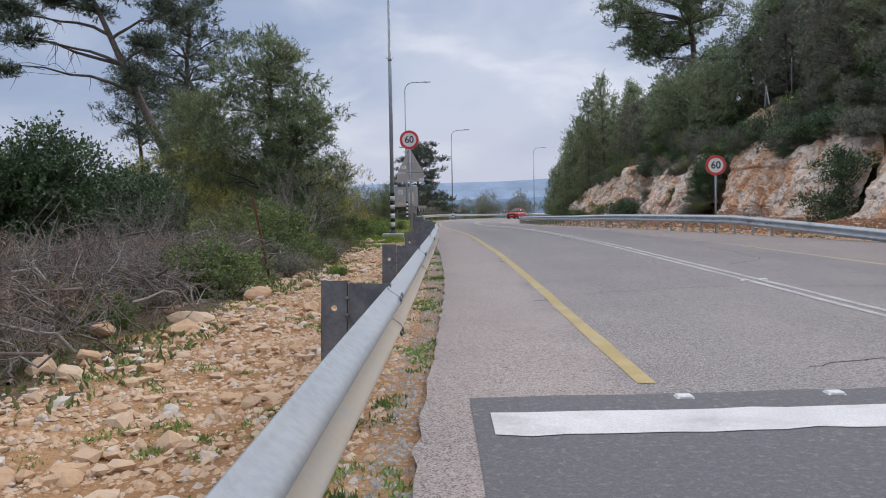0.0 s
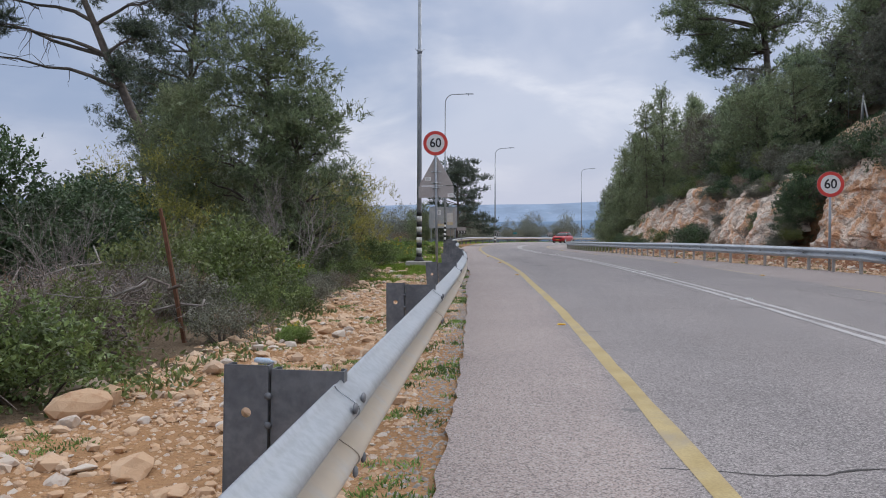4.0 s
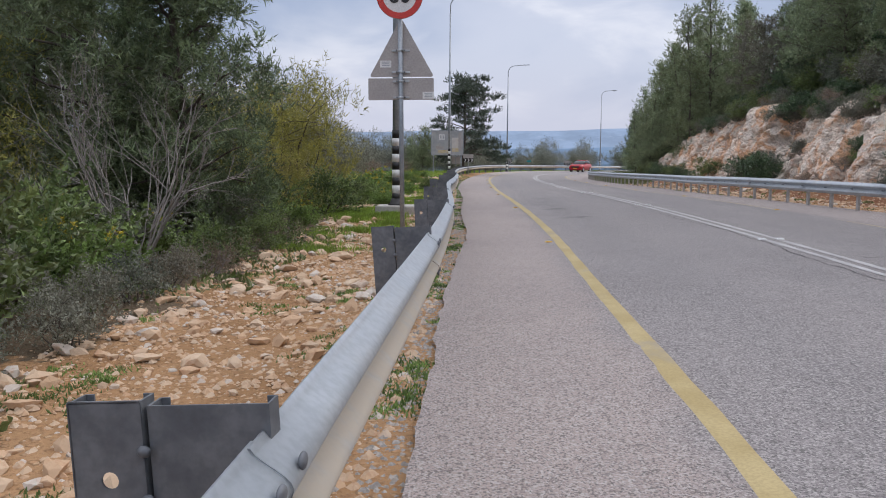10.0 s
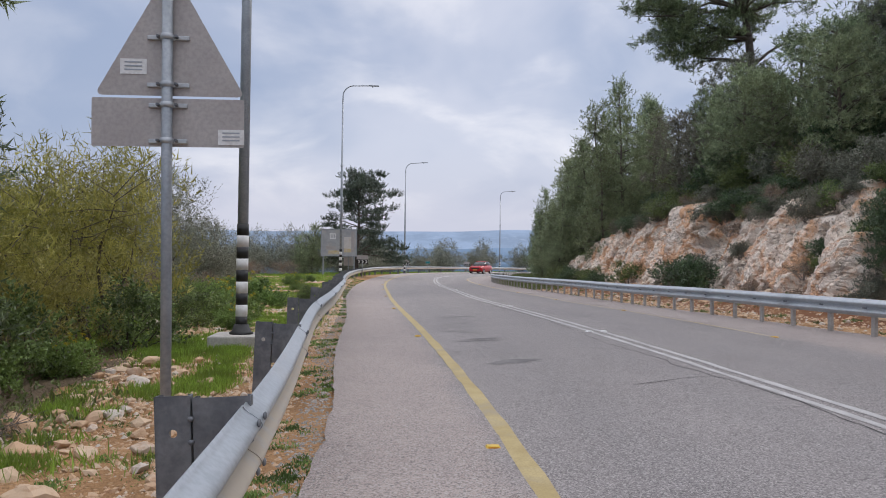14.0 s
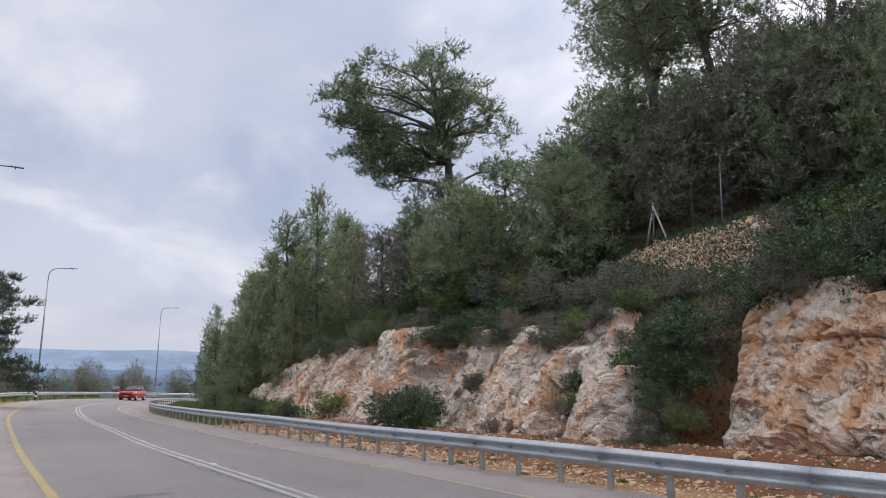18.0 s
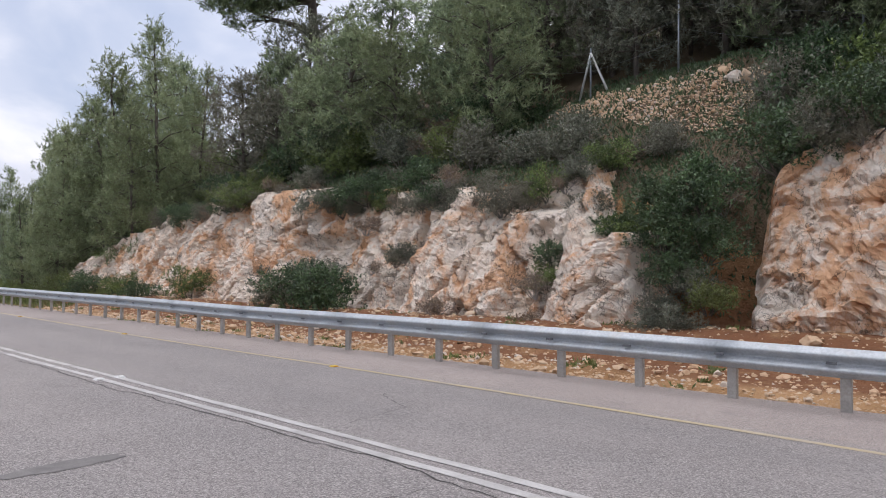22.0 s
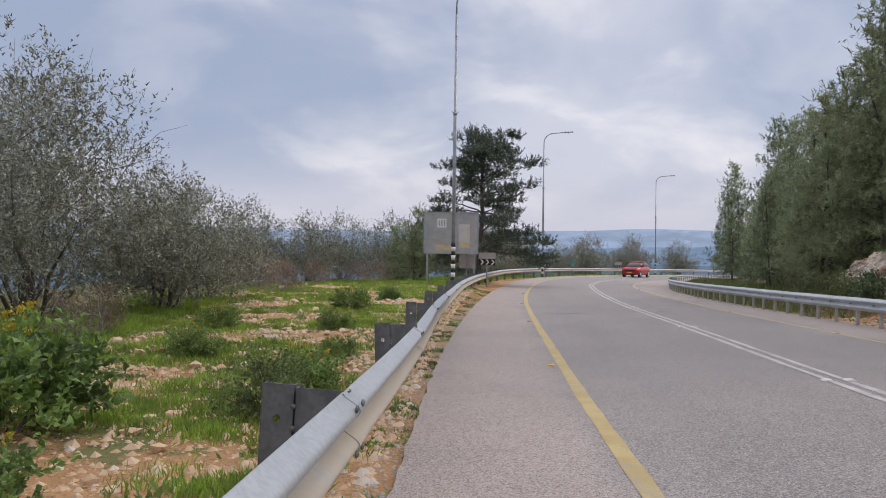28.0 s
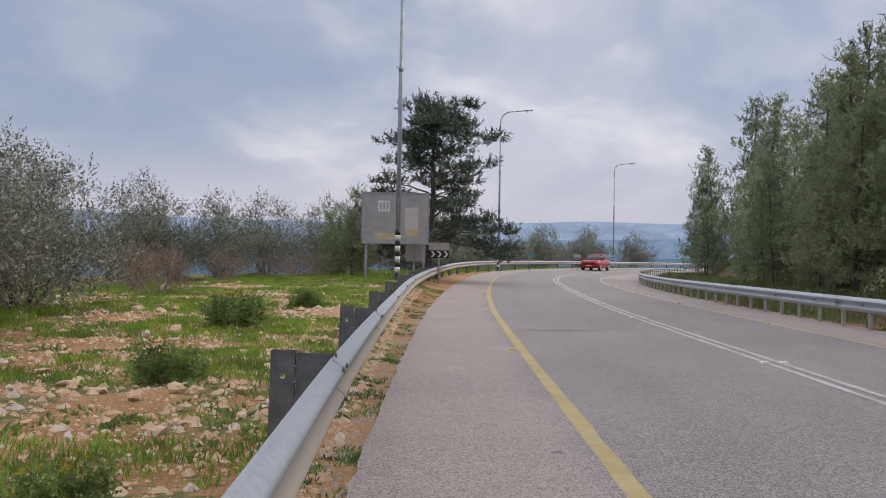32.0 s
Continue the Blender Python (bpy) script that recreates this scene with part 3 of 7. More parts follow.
def to_road(x, y):
    """Road coordinates of world places (nearest point of the edge line)."""
    x, y = np.ravel(x), np.ravel(y)
    s_out, u_out = np.empty(len(x)), np.empty(len(x))
    for a in range(0, len(x), 4000):
        px, py = x[a:a + 4000, None], y[a:a + 4000, None]
        i = np.argmin((px - REF[None, :, 0])**2 + (py - REF[None, :, 1])**2, axis=1)
        dx, dy = px[:, 0] - REF[i, 0], py[:, 0] - REF[i, 1]
        along = np.clip(dx * TAN[i, 0] + dy * TAN[i, 1], -1, 1)
        s_out[a:a + 4000] = REF_S[i] + along * TAN[i, 1]
        u_out[a:a + 4000] = dx * TAN[i, 1] - dy * TAN[i, 0]
    return s_out, u_out


def step(a, b, v):
    q = np.clip((v - a) / (b - a), 0, 1)
    return q * q * (3 - 2 * q)


def lumps(x, y, scale, seed=0.0):
    """A cheap smooth wave noise, about -1 to 1."""
    a = np.sin(x * scale * 1.3 + y * scale * 0.7 + seed) + np.sin(x * scale * -0.6 + y * scale * 1.5 + seed * 2.1 + 1.3)
    b = np.sin(x * scale * 2.9 + y * scale * 2.3 + seed * 1.7) * np.sin(y * scale * 3.1 - x * scale * 1.9 + seed)
    return 0.35 * a + 0.3 * b


def ground_z(x, y):
    """Height of the land: road bed, stony strip, scrub falling to the valley, rock cut and wooded slope."""
    shape = np.shape(x)
    s, u = to_road(x, y)
    x, y = np.ravel(x), np.ravel(y)
    z = road_z(s, np.clip(u, -1.4, 10)) - 0.035
    out = asphalt_left_u(s)
    z = z + (left_dz(s) + 0.035) * step(0, 1, (out - u) / 1.7) + 0.035 * lumps(x, y, 2.1) * step(out - 0.1, out - 1.0, u)
    edge = scrub_u(s)
    away = np.maximum(edge - u, 0)
    z = z - 0.02 * np.minimum(away, 6)**1.5 - 0.30 * np.maximum(away - 6, 0) * step(0, 1, (away - 6) / 25) + 0.25 * lumps(x, y, 0.8, 2) * step(0, 1, away / 4)
    # right: verge, scree, cut, slope
    base, tall = cliff_u(s), cliff_h(s)
    verge = rail_right_u(s) + 0.7
    z = z + 0.04 * lumps(x, y, 2.3, 4) * step(0, 1, (u - verge) / 0.8) * step(0, 1, (base - u + 1.5) / 1.0)
    z = z + 0.5 * step(0, 1, (u - base + 1.8) / 1.8)
    z = z + (tall - 0.5) * step(0, 1, (u - base - 1.5) / 1.2)
    up = np.maximum(u - base - 2.4, 0)
    z = z + np.minimum(up * 0.60, 9 + up * 0.16) + 0.35 * lumps(x, y, 0.7, 5) * step(0, 1, up / 3)
    z = z + 0.9 * np.exp(-((x - 20.4) / 1.8)**2 - ((y - 42.6) / 2.3)**2)
    z = np.maximum(z, -75 + 6 * lumps(x, y, 0.004, 3))
    z = np.where(u > 60, np.minimum(z, 34 - 0.1 * (u - 60)), z)
    z = np.maximum(z, -75)
    return z.reshape(shape)


def on_ground(x, y):
    return float(ground_z(np.array([x]), np.array([y]))[0])


# ---- mesh helpers ----
def quick_mesh(name, verts, faces, smooth=True):
    """A mesh from arrays: faces all with the same number of corners."""
    verts, faces = np.asarray(verts, np.float32), np.asarray(faces, np.int32)
    me = bpy.data.meshes.new(name)
    n, k = faces.shape
    me.vertices.add(len(verts))
    me.vertices.foreach_set("co", verts.ravel())
    me.loops.add(n * k)
    me.loops.foreach_set("vertex_index", faces.ravel())
    me.polygons.add(n)
    me.polygons.foreach_set("loop_start", np.arange(0, n * k, k, dtype=np.int32))
    me.polygons.foreach_set("use_smooth", np.full(n, smooth))
    me.update(calc_edges=True)
    return me


def part(name, data, material, parent=None, label=""):
    """Links a bmesh or mesh as ONE object, under a thing or a part."""
    if isinstance(data, bmesh.types.BMesh):
        me = bpy.data.meshes.new(name)
        data.to_mesh(me)
        data.free()
        data = me
    if material is not None and not data.materials:
        data.materials.append(material)
    ob = new(name, data)
    ob.parent = parent
    if label:
        tagged(ob, label)
    return ob


def thing(name, m, label, category, group="", kind=""):
    """An Empty at the thing's base, to carry its parts."""
    ob = new(name)
    ob.empty_display_size = 0.2
    ob.matrix_basis = m
    return tagged(ob, label, category, group, kind)


def grid_mesh(name, pts, smooth=True):
    """A sheet from an array of points (rows, columns, 3)."""
    r, c = pts.shape[:2]
    i = np.arange(r * c).reshape(r, c)
    f = np.stack([i[:-1, :-1], i[:-1, 1:], i[1:, 1:], i[1:, :-1]], -1).reshape(-1, 4)
    return quick_mesh(name, pts.reshape(-1, 3), f, smooth)


def box_bm(sx, sy, sz, centre=(0, 0, 0), bevel=0.0, bm=None):
    bm = bm or bmesh.new()
    made = bmesh.ops.create_cube(bm, size=1, matrix=Matrix.Translation(centre) @ Matrix.Diagonal((sx, sy, sz, 1)))
    if bevel:
        edges = {e for v in made["verts"] for e in v.link_edges}
        bmesh.ops.bevel(bm, geom=list(edges), offset=bevel, segments=2, affect="EDGES", profile=0.5)
    return bm


def tube_bm(points, radii, sides=10, bm=None, caps=True):
    """A round tube along points, with a radius for each."""
    bm = bm or bmesh.new()
    pts = [Vector(p) for p in points]
    rings = []
    ref = Vector((0.31, 0.93, 0.2))
    for i, p in enumerate(pts):
        d = (pts[min(i + 1, len(pts) - 1)] - pts[max(i - 1, 0)]).normalized()
        if abs(d.dot(ref.normalized())) > 0.95:
            ref = Vector((1, 0.1, 0))
        a = d.cross(ref).normalized()
        b = d.cross(a)
        r = radii[i] if isinstance(radii, (list, tuple)) else radii
        rings.append([bm.verts.new(p + (a * math.cos(t) + b * math.sin(t)) * r) for t in (2 * math.pi * k / sides for k in range(sides))])
    for A, B in zip(rings, rings[1:]):
        for k in range(sides):
            f = bm.faces.new((A[k], A[(k + 1) % sides], B[(k + 1) % sides], B[k]))
            f.smooth = True
    if caps:
        bm.faces.new(rings[0][::-1])
        bm.faces.new(rings[-1])
    bmesh.ops.recalc_face_normals(bm, faces=bm.faces)
    return bm

# ---- ground, road, distance ----
def spread(lo, hi, fine, far, growth=1.16):
    """Coordinates: even steps between lo and hi, growing ones out to far."""
    mid = list(np.arange(lo, hi + 1e-6, fine))
    d, v, right, left = fine, 0.0, [], []
    while v < far:
        d *= growth
        v += d
        right.append(hi + v)
        left.append(lo - v)
    return np.array(left[::-1] + mid + right)


gx, gy = spread(-12, 21, 0.26, 2600), spread(-6, 92, 0.35, 2600)
GX, GY = np.meshgrid(gx, gy)
GZ = ground_z(GX, GY)
ground = part("ground", grid_mesh("ground", np.stack([GX, GY, GZ], -1)), M_SOIL)
tagged(ground, "stony ochre soil falling to a valley beside the road", "ground", kind="structure")
gs, gu = to_road(GX, GY)
growth = np.clip(step(0, 1, (scrub_u(gs) + 0.8 - gu) / 2.0) + step(0, 1, (gu - cliff_u(gs) - 1.6) / 1.5) + 0.42 * step(31, 53, gs) * (gu < -2) + step(62, 70, gs) * step(0, 1, (gu - rail_right_u(gs) - 0.5) / 0.7), 0, 1)
attr = ground.data.attributes.new("growth", "FLOAT", "POINT")
attr.data.foreach_set("value", growth.astype(np.float32))


red = step(0, 1, (gu - rail_right_u(gs) - 1.1) / 0.9) * step(0, 1, (cliff_u(gs) + 2.6 - gu) / 1.0) * step(70, 62, gs)
attr = ground.data.attributes.new("red_earth", "FLOAT", "POINT")
attr.data.foreach_set("value", red.astype(np.float32))


def strip(name, s_values, u_lo, u_hi, lift, cols=2, wobble=0.0):
    """A sheet on the road between two offsets, with the offset kept for the material."""
    lo = u_lo(s_values) if callable(u_lo) else np.full(len(s_values), float(u_lo))
    hi = u_hi(s_values) if callable(u_hi) else np.full(len(s_values), float(u_hi))
    if wobble:
        rng = np.random.default_rng(5)
        lo = lo + rng.uniform(-wobble, wobble, len(lo))
        hi = hi + rng.uniform(-wobble, wobble, len(hi))
    U = lo[:, None] + (hi - lo)[:, None] * np.linspace(0, 1, cols)[None]
    S = np.repeat(np.asarray(s_values)[:, None], cols, 1)
    P = at(S, U)
    P[..., 2] += lift
    me = grid_mesh(name, P[:, ::-1])
    me.attributes.new("across", "FLOAT", "POINT").data.foreach_set("value", U[:, ::-1].astype(np.float32).ravel())
    return me


road_s = np.concatenate([np.arange(-76, 0, 4.0), np.arange(0, 80, 0.5), np.arange(80, 175, 2.0)])
fine_s = np.concatenate([np.arange(-76, 0, 4.0), np.arange(0, 80, 0.22), np.arange(80, 175, 2.0)])
rag = np.random.default_rng(3).normal(0, 0.011, len(fine_s))


def ragged_edge(s):
    return asphalt_left_u(s) + np.interp(s, fine_s, rag)


road = part("road", strip("road", fine_s, ragged_edge, lambda s: rail_right_u(s) + 0.3, 0.0, 16), M_ASPHALT)
tagged(road, "worn grey asphalt road with dusty pinkish shoulders", "road", kind="structure")

# ---- painted lines ----
def marking(name, mesh, material, label):
    return tagged(part(name, mesh, material), label, "road marking", kind="structure")


marking("edge_line_near", strip("edge_line", road_s[road_s > 4.7], -0.065, 0.065, 0.004, 2, 0.008), M_YELLOW, "solid worn yellow edge line on the asphalt")
marking("edge_line_far", strip("edge_line", road_s[road_s > 4.7], 6.02, 6.155, 0.004, 2, 0.008), M_OCHRE, "faded yellow edge line by the far shoulder")
marking("centre_line_a", strip("centre_line", road_s[road_s > 4.7], lambda s: centre_u(s) - 0.145, lambda s: centre_u(s) - 0.055, 0.004, 2, 0.012), M_FADED, "worn white line of a double centre line")
marking("centre_line_b", strip("centre_line", road_s[road_s > 4.7], lambda s: centre_u(s) + 0.055, lambda s: centre_u(s) + 0.145, 0.004, 2, 0.012), M_FADED, "worn white line of a double centre line")


def across(name, s0, s1, u0, u1, lift, material, label, ragged=0.02, seed=1):
    """A strip laid across the road, with uneven edges."""
    rng = np.random.default_rng(seed)
    U = np.linspace(u0, u1, 40)
    rows = [at(np.full(40, s) + rng.normal(0, ragged, 40), U) for s in (s0, (s0 + s1) / 2, s1)]
    P = np.stack(rows)
    P[..., 2] += lift
    return marking(name, grid_mesh(name, P), material, label)


across("fresh_asphalt", -9.0, 4.72, -1.13, 8.5, 0.005, M_TAR, "darker fresh asphalt patch across the road", 0.012, 2)
across("stop_line", 3.92, 4.34, -1.03, 6.0, 0.009, M_WHITE, "broad worn white bar across the dark asphalt", 0.01, 3)


def crack(points, width, seed):
    """A thin dark crack wandering along road coordinates."""
    rng = np.random.default_rng(seed)
    P = np.array(points, float)
    n = max(8, int(np.abs(np.diff(P, axis=0)).sum() / 0.12))
    q = np.linspace(0, len(P) - 1, n)
    s, u = np.interp(q, range(len(P)), P[:, 0]), np.interp(q, range(len(P)), P[:, 1])
    off = np.cumsum(rng.normal(0, 0.02, n))
    off -= np.linspace(0, 1, n) * off[-1]
    w = width * rng.uniform(0.4, 1.3, n)
    d = np.stack([np.gradient(s), np.gradient(u)], 1)
    d /= np.linalg.norm(d, axis=1)[:, None]
    s, u = s - d[:, 1] * off, u + d[:, 0] * off
    A, B = at(s - d[:, 1] * w, u + d[:, 0] * w), at(s + d[:, 1] * w, u - d[:, 0] * w)
    A[:, 2] += 0.0025
    B[:, 2] += 0.0025
    return marking("crack", grid_mesh("crack", np.stack([A, B], 1)), M_CRACK, "thin open crack in the worn asphalt")


for k, (pts, w) in enumerate((
        (((10.05, -0.2), (10.0, 0.6), (10.2, 2.2), (10.1, 4.6)), 0.009), (((17.5, -0.35), (17.62, 0.4), (17.5, 1.6), (17.8, 3.4)), 0.008),
        (((20.0, 2.66), (26, 2.68), (32, 2.60), (38, 2.56), (45, 2.54)), 0.008), (((29.0, 1.6), (29.4, 2.6), (29.2, 2.7)), 0.008),
        (((38.2, 3.3), (38.6, 4.2), (39.4, 4.7), (39.1, 5.6)), 0.005), (((39.4, 4.7), (40.6, 4.6), (41.6, 4.3)), 0.004), (((31.5, 0.4), (32.2, 1.5), (31.8, 2.5)), 0.005),
        (((43.4, 0.5), (44.0, 1.2), (43.8, 2.4)), 0.005), (((44.0, 1.2), (45.4, 1.6)), 0.004), (((24.6, 3.3), (25.4, 4.4), (25.0, 5.6)), 0.009),
        (((13.6, 3.6), (15.0, 4.6), (17.4, 4.9), (21.0, 4.7)), 0.011), (((62.0, 0.6), (62.4, 1.8), (62.2, 2.8)), 0.01), (((35.6, 0.3), (36.0, 1.4), (36.3, 2.4)), 0.004), (((5.4, 1.2), (5.9, 2.4), (5.6, 4.4)), 0.008))):
    crack(pts, w, 50 + k)


def worn_patch(s, u, ls, lu, seed, material, label):
    """A low irregular patch with a ragged rim."""
    rng = np.random.default_rng(seed)
    n = 44
    a = np.linspace(0, 2 * np.pi, n, endpoint=False)
    r = 1 + np.cumsum(rng.normal(0, 0.16, n))
    r = np.clip(r - np.linspace(0, 1, n) * (r[-1] - r[0]), 0.35, 1.5)
    rim = at(s + np.cos(a) * ls * r, u + np.sin(a) * lu * r)
    V = np.concatenate([at(np.array([s]), np.array([u])), rim])
    V[:, 2] += 0.003
    F = np.array([(0, 1 + k, 1 + (k + 1) % n) for k in range(n)])
    return marking("worn_patch", quick_mesh("worn_patch", V, F), material, label)


for k, (s, u, ls, lu) in enumerate(((30.9, 0.66, 0.17, 0.3), (31.05, 0.8, 0.1, 0.22), (33.4, 0.6, 0.07, 0.4), (33.7, 0.9, 0.08, 0.3), (34.8, 0.75, 0.1, 0.45), (35.1, 0.5, 0.06, 0.25), (36.6, 0.7, 0.09, 0.4), (38.4, 0.85, 0.1, 0.4), (32.2, 0.2, 0.05, 0.12), (53.2, -0.22, 0.05, 0.1),
                                    (9.4, -0.1, 0.05, 0.1), (11.3, -0.1, 0.05, 0.09), (15.2, 0.2, 0.06, 0.14), (62, 1.0, 0.08, 0.6))):
    worn_patch(s, u, ls, lu, 80 + k, M_WORN, "dark abraded patch in the lane")


def road_stud(s, u, colour, label):
    p = at(s, u)
    ob = thing("road_stud", Matrix.Translation(p) @ Matrix.Rotation(radians(heading(s)), 4, "Z"), label, "road stud", "studs along the lines")
    bm = box_bm(0.11, 0.10, 0.02, (0, 0, 0.010))
    for v in bm.verts:
        if v.co.z > 0.01:
            v.co.x *= 0.75
            v.co.y *= 0.55
    part("body", bm, colour, ob)
    part("reflector", box_bm(0.075, 0.006, 0.011, (0, -0.044, 0.010)), M_AMBER if colour is M_STUDY else M_WPAINT, ob)
    return ob


M_STUDY = plain("yellow_plastic", (0.66, 0.42, 0.03), (0.72, 0.48, 0.05), 10, 0.5)
M_AMBER = plain("amber_reflector", (0.7, 0.3, 0.02), (0.75, 0.36, 0.03), 20, 0.25)
for k in range(-2, 11):
    s = 26.6 + 7.8 * k
    road_stud(s, float(centre_u(s)) - 0.13, M_WPAINT, "low white road stud on the centre line")
    road_stud(s + 0.05, float(centre_u(s)) + 0.13, M_WPAINT, "low white road stud on the centre line")
    road_stud(s, 6.02, M_STUDY, "low yellow plastic road stud by the edge line")
for s in (15.9, 26.75, 34.6, 42.6, 51.35, 59.1, 66.9, 74.7):
    road_stud(s, -0.15, M_STUDY, "low yellow plastic road stud by the edge line")
for u in (0.12, 1.0, 1.95):
    road_stud(4.62, u, M_WPAINT, "low white road stud by the stop bar")

# ---- distant hills ----
def hills(name, radius, base, peak, swell, material, seed):
    a = np.radians(np.arange(-180, 180.1, 0.6))
    rng = np.random.default_rng(seed)
    h = sum(np.sin(a * k + rng.uniform(0, 6.28)) / k**0.8 for k in (2, 4, 7, 11, 19, 31, 53))
    top = peak + swell * h
    rows = []
    for q in np.linspace(0, 1, 7):
        r = radius + 120 * q
        rows.append(np.stack([np.sin(a) * r, np.cos(a) * r, base + (top - base) * q**0.8], -1))
    ob = part(name, grid_mesh(name, np.stack(rows)), material)
    return tagged(ob, "hazy blue wooded hills beyond the valley", "hills", kind="structure")


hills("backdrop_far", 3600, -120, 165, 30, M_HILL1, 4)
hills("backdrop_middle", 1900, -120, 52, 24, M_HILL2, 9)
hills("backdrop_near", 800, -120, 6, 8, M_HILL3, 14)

# ---- plants: tapered wood, crowns of many small leaves ----
def branch_arrays(paths, sides=6):
    """Tapered round branches: each path is (points, radius at start, radius at end)."""
    V, F, n = [], [], 0
    for pts, r0, r1 in paths:
        P = np.asarray(pts, float)
        k = len(P)
        D = np.gradient(P, axis=0)
        D /= np.linalg.norm(D, axis=1)[:, None] + 1e-9
        ref = np.array([0.9, 0.1, 0.4]) if abs(D[0, 2]) > 0.8 else np.array([0.05, 0.1, 1.0])
        A = np.cross(D, ref)
        A /= np.linalg.norm(A, axis=1)[:, None] + 1e-9
        B = np.cross(D, A)
        R = np.linspace(r0, r1, k)[:, None, None]
        t = np.linspace(0, 2 * np.pi, sides, endpoint=False)
        ring = P[:, None] + R * (A[:, None] * np.cos(t)[None, :, None] + B[:, None] * np.sin(t)[None, :, None])
        V.append(ring.reshape(-1, 3))
        i = np.arange(k * sides).reshape(k, sides) + n
        j = np.roll(i, -1, axis=1)
        F.append(np.stack([i[:-1], j[:-1], j[1:], i[1:]], -1).reshape(-1, 4))
        n += k * sides
    return np.concatenate(V), np.concatenate(F)


def wander(a, b, rng, bend=0.12, n=7):
    """A crooked line from a to b."""
    a, b = np.asarray(a, float), np.asarray(b, float)
    q = np.linspace(0, 1, n)[:, None]
    length = np.linalg.norm(b - a)
    off = np.cumsum(rng.normal(0, bend * length / n, (n, 3)), axis=0)
    off -= q * off[-1]
    sag = np.sin(q * np.pi) * np.array([0, 0, 0.06 * length])
    return a + (b - a) * q + off + sag


def leaf_arrays(points, ways, length, width, rng, spread=0.8, needle=False):
    """A folded four-cornered leaf at each point, growing along its way; or a thin three-cornered needle."""
    n = len(points)
    D = ways + rng.normal(0, spread, (n, 3))
    D /= np.linalg.norm(D, axis=1)[:, None] + 1e-9
    A = np.cross(D, rng.normal(0, 1, (n, 3)))
    A /= np.linalg.norm(A, axis=1)[:, None] + 1e-9
    N = np.cross(D, A)
    L = length * rng.uniform(0.65, 1.3, (n, 1))
    W = width * rng.uniform(0.7, 1.25, (n, 1))
    if needle:
        V = np.stack([points - A * W * 0.5, points + A * W * 0.5, points + D * L], 1).reshape(-1, 3)
        return V, np.arange(3 * n).reshape(n, 3)
    mid = points + D * L * 0.5 + N * W * 0.25
    V = np.stack([points, mid + A * W * 0.5, points + D * L, mid - A * W * 0.5], 1).reshape(-1, 3)
    F = np.arange(4 * n).reshape(n, 4)
    return V, F


def shoot_arrays(clumps, shoots, per, reach, length, width, rng, lift=0.35, fill=0.25, needle=True, brush=0.75):
    """Leafy shoots springing outward through a set of clumps; each carries a brush of small leaves along it."""
    pads = []
    for c, r in clumps:
        if max(r) < 0.3:
            pads.append((c, r))
            continue
        w = rng.normal(0, 1, (9, 3))
        w /= np.linalg.norm(w, axis=1)[:, None]
        w[:, 2] = np.abs(w[:, 2]) * np.sign(rng.uniform(-0.45, 1, 9))
        for way in w:
            k = rng.uniform(0.26, 0.46)
            pads.append((np.asarray(c) + way * np.asarray(r) * rng.uniform(0.45, 0.95), (r[0] * k, r[1] * k, r[2] * k)))
    clumps = pads
    vol = np.array([max(r[0] * r[1] * r[2], 1e-4)**0.7 for _, r in clumps])
    share = np.maximum((shoots * vol / vol.sum()).astype(int), 2)
    C = np.repeat(np.array([tuple(c) for c, _ in clumps], float), share, 0)
    R = np.repeat(np.array([r for _, r in clumps], float), share, 0)
    n = len(C)
    w = rng.normal(0, 1, (n, 3))
    w /= np.linalg.norm(w, axis=1)[:, None]
    w[:, 2] = np.where(w[:, 2] < -0.4, -w[:, 2] * 0.6, w[:, 2])
    q = rng.uniform(fill, 1.0, (n, 1))**0.6
    base = C + w * R * q
    way = w + np.array([0, 0, lift]) + rng.normal(0, 0.35, (n, 3))
    way /= np.linalg.norm(way, axis=1)[:, None]
    along = rng.uniform(-0.25, 1.0, (n, per, 1)) * reach * rng.uniform(0.55, 1.35, (n, 1, 1))
    P = (base[:, None] + way[:, None] * along + rng.normal(0, 0.018, (n, per, 3))).reshape(-1, 3)
    return leaf_arrays(P, np.repeat(way, per, 0), length, width, rng, brush, needle)


def plant(name, label, category, wood, leaves, wood_material, leaf_material, group=""):
    """A plant standing at the origin: trunk and crown as parts."""
    ob = thing(name, Matrix(), label, category, group)
    if wood:
        part("trunk", quick_mesh("trunk", *branch_arrays(wood, 5)), wood_material, ob)
    if leaves is not None:
        part("crown", quick_mesh("crown", *leaves, smooth=False), leaf_material, ob)
    return ob


def stand(proto, x, y, scale=1.0, turn=0.0, sink=0.05, squash=1.0, z=None, label=""):
    """A copy of a plant on the ground at x, y."""
    z = on_ground(x, y) if z is None else z
    m = Matrix.LocRotScale((x, y, z - sink), Euler((0, 0, radians(turn))), (scale, scale, scale * squash))
    ob = copy_thing(proto, m)
    if label:
        tagged(ob, label)
    return ob


def drop_proto(proto):
    """Removes the pattern plant at the origin once its copies stand."""
    for o in (*proto.children_recursive, proto):
        bpy.data.objects.remove(o)


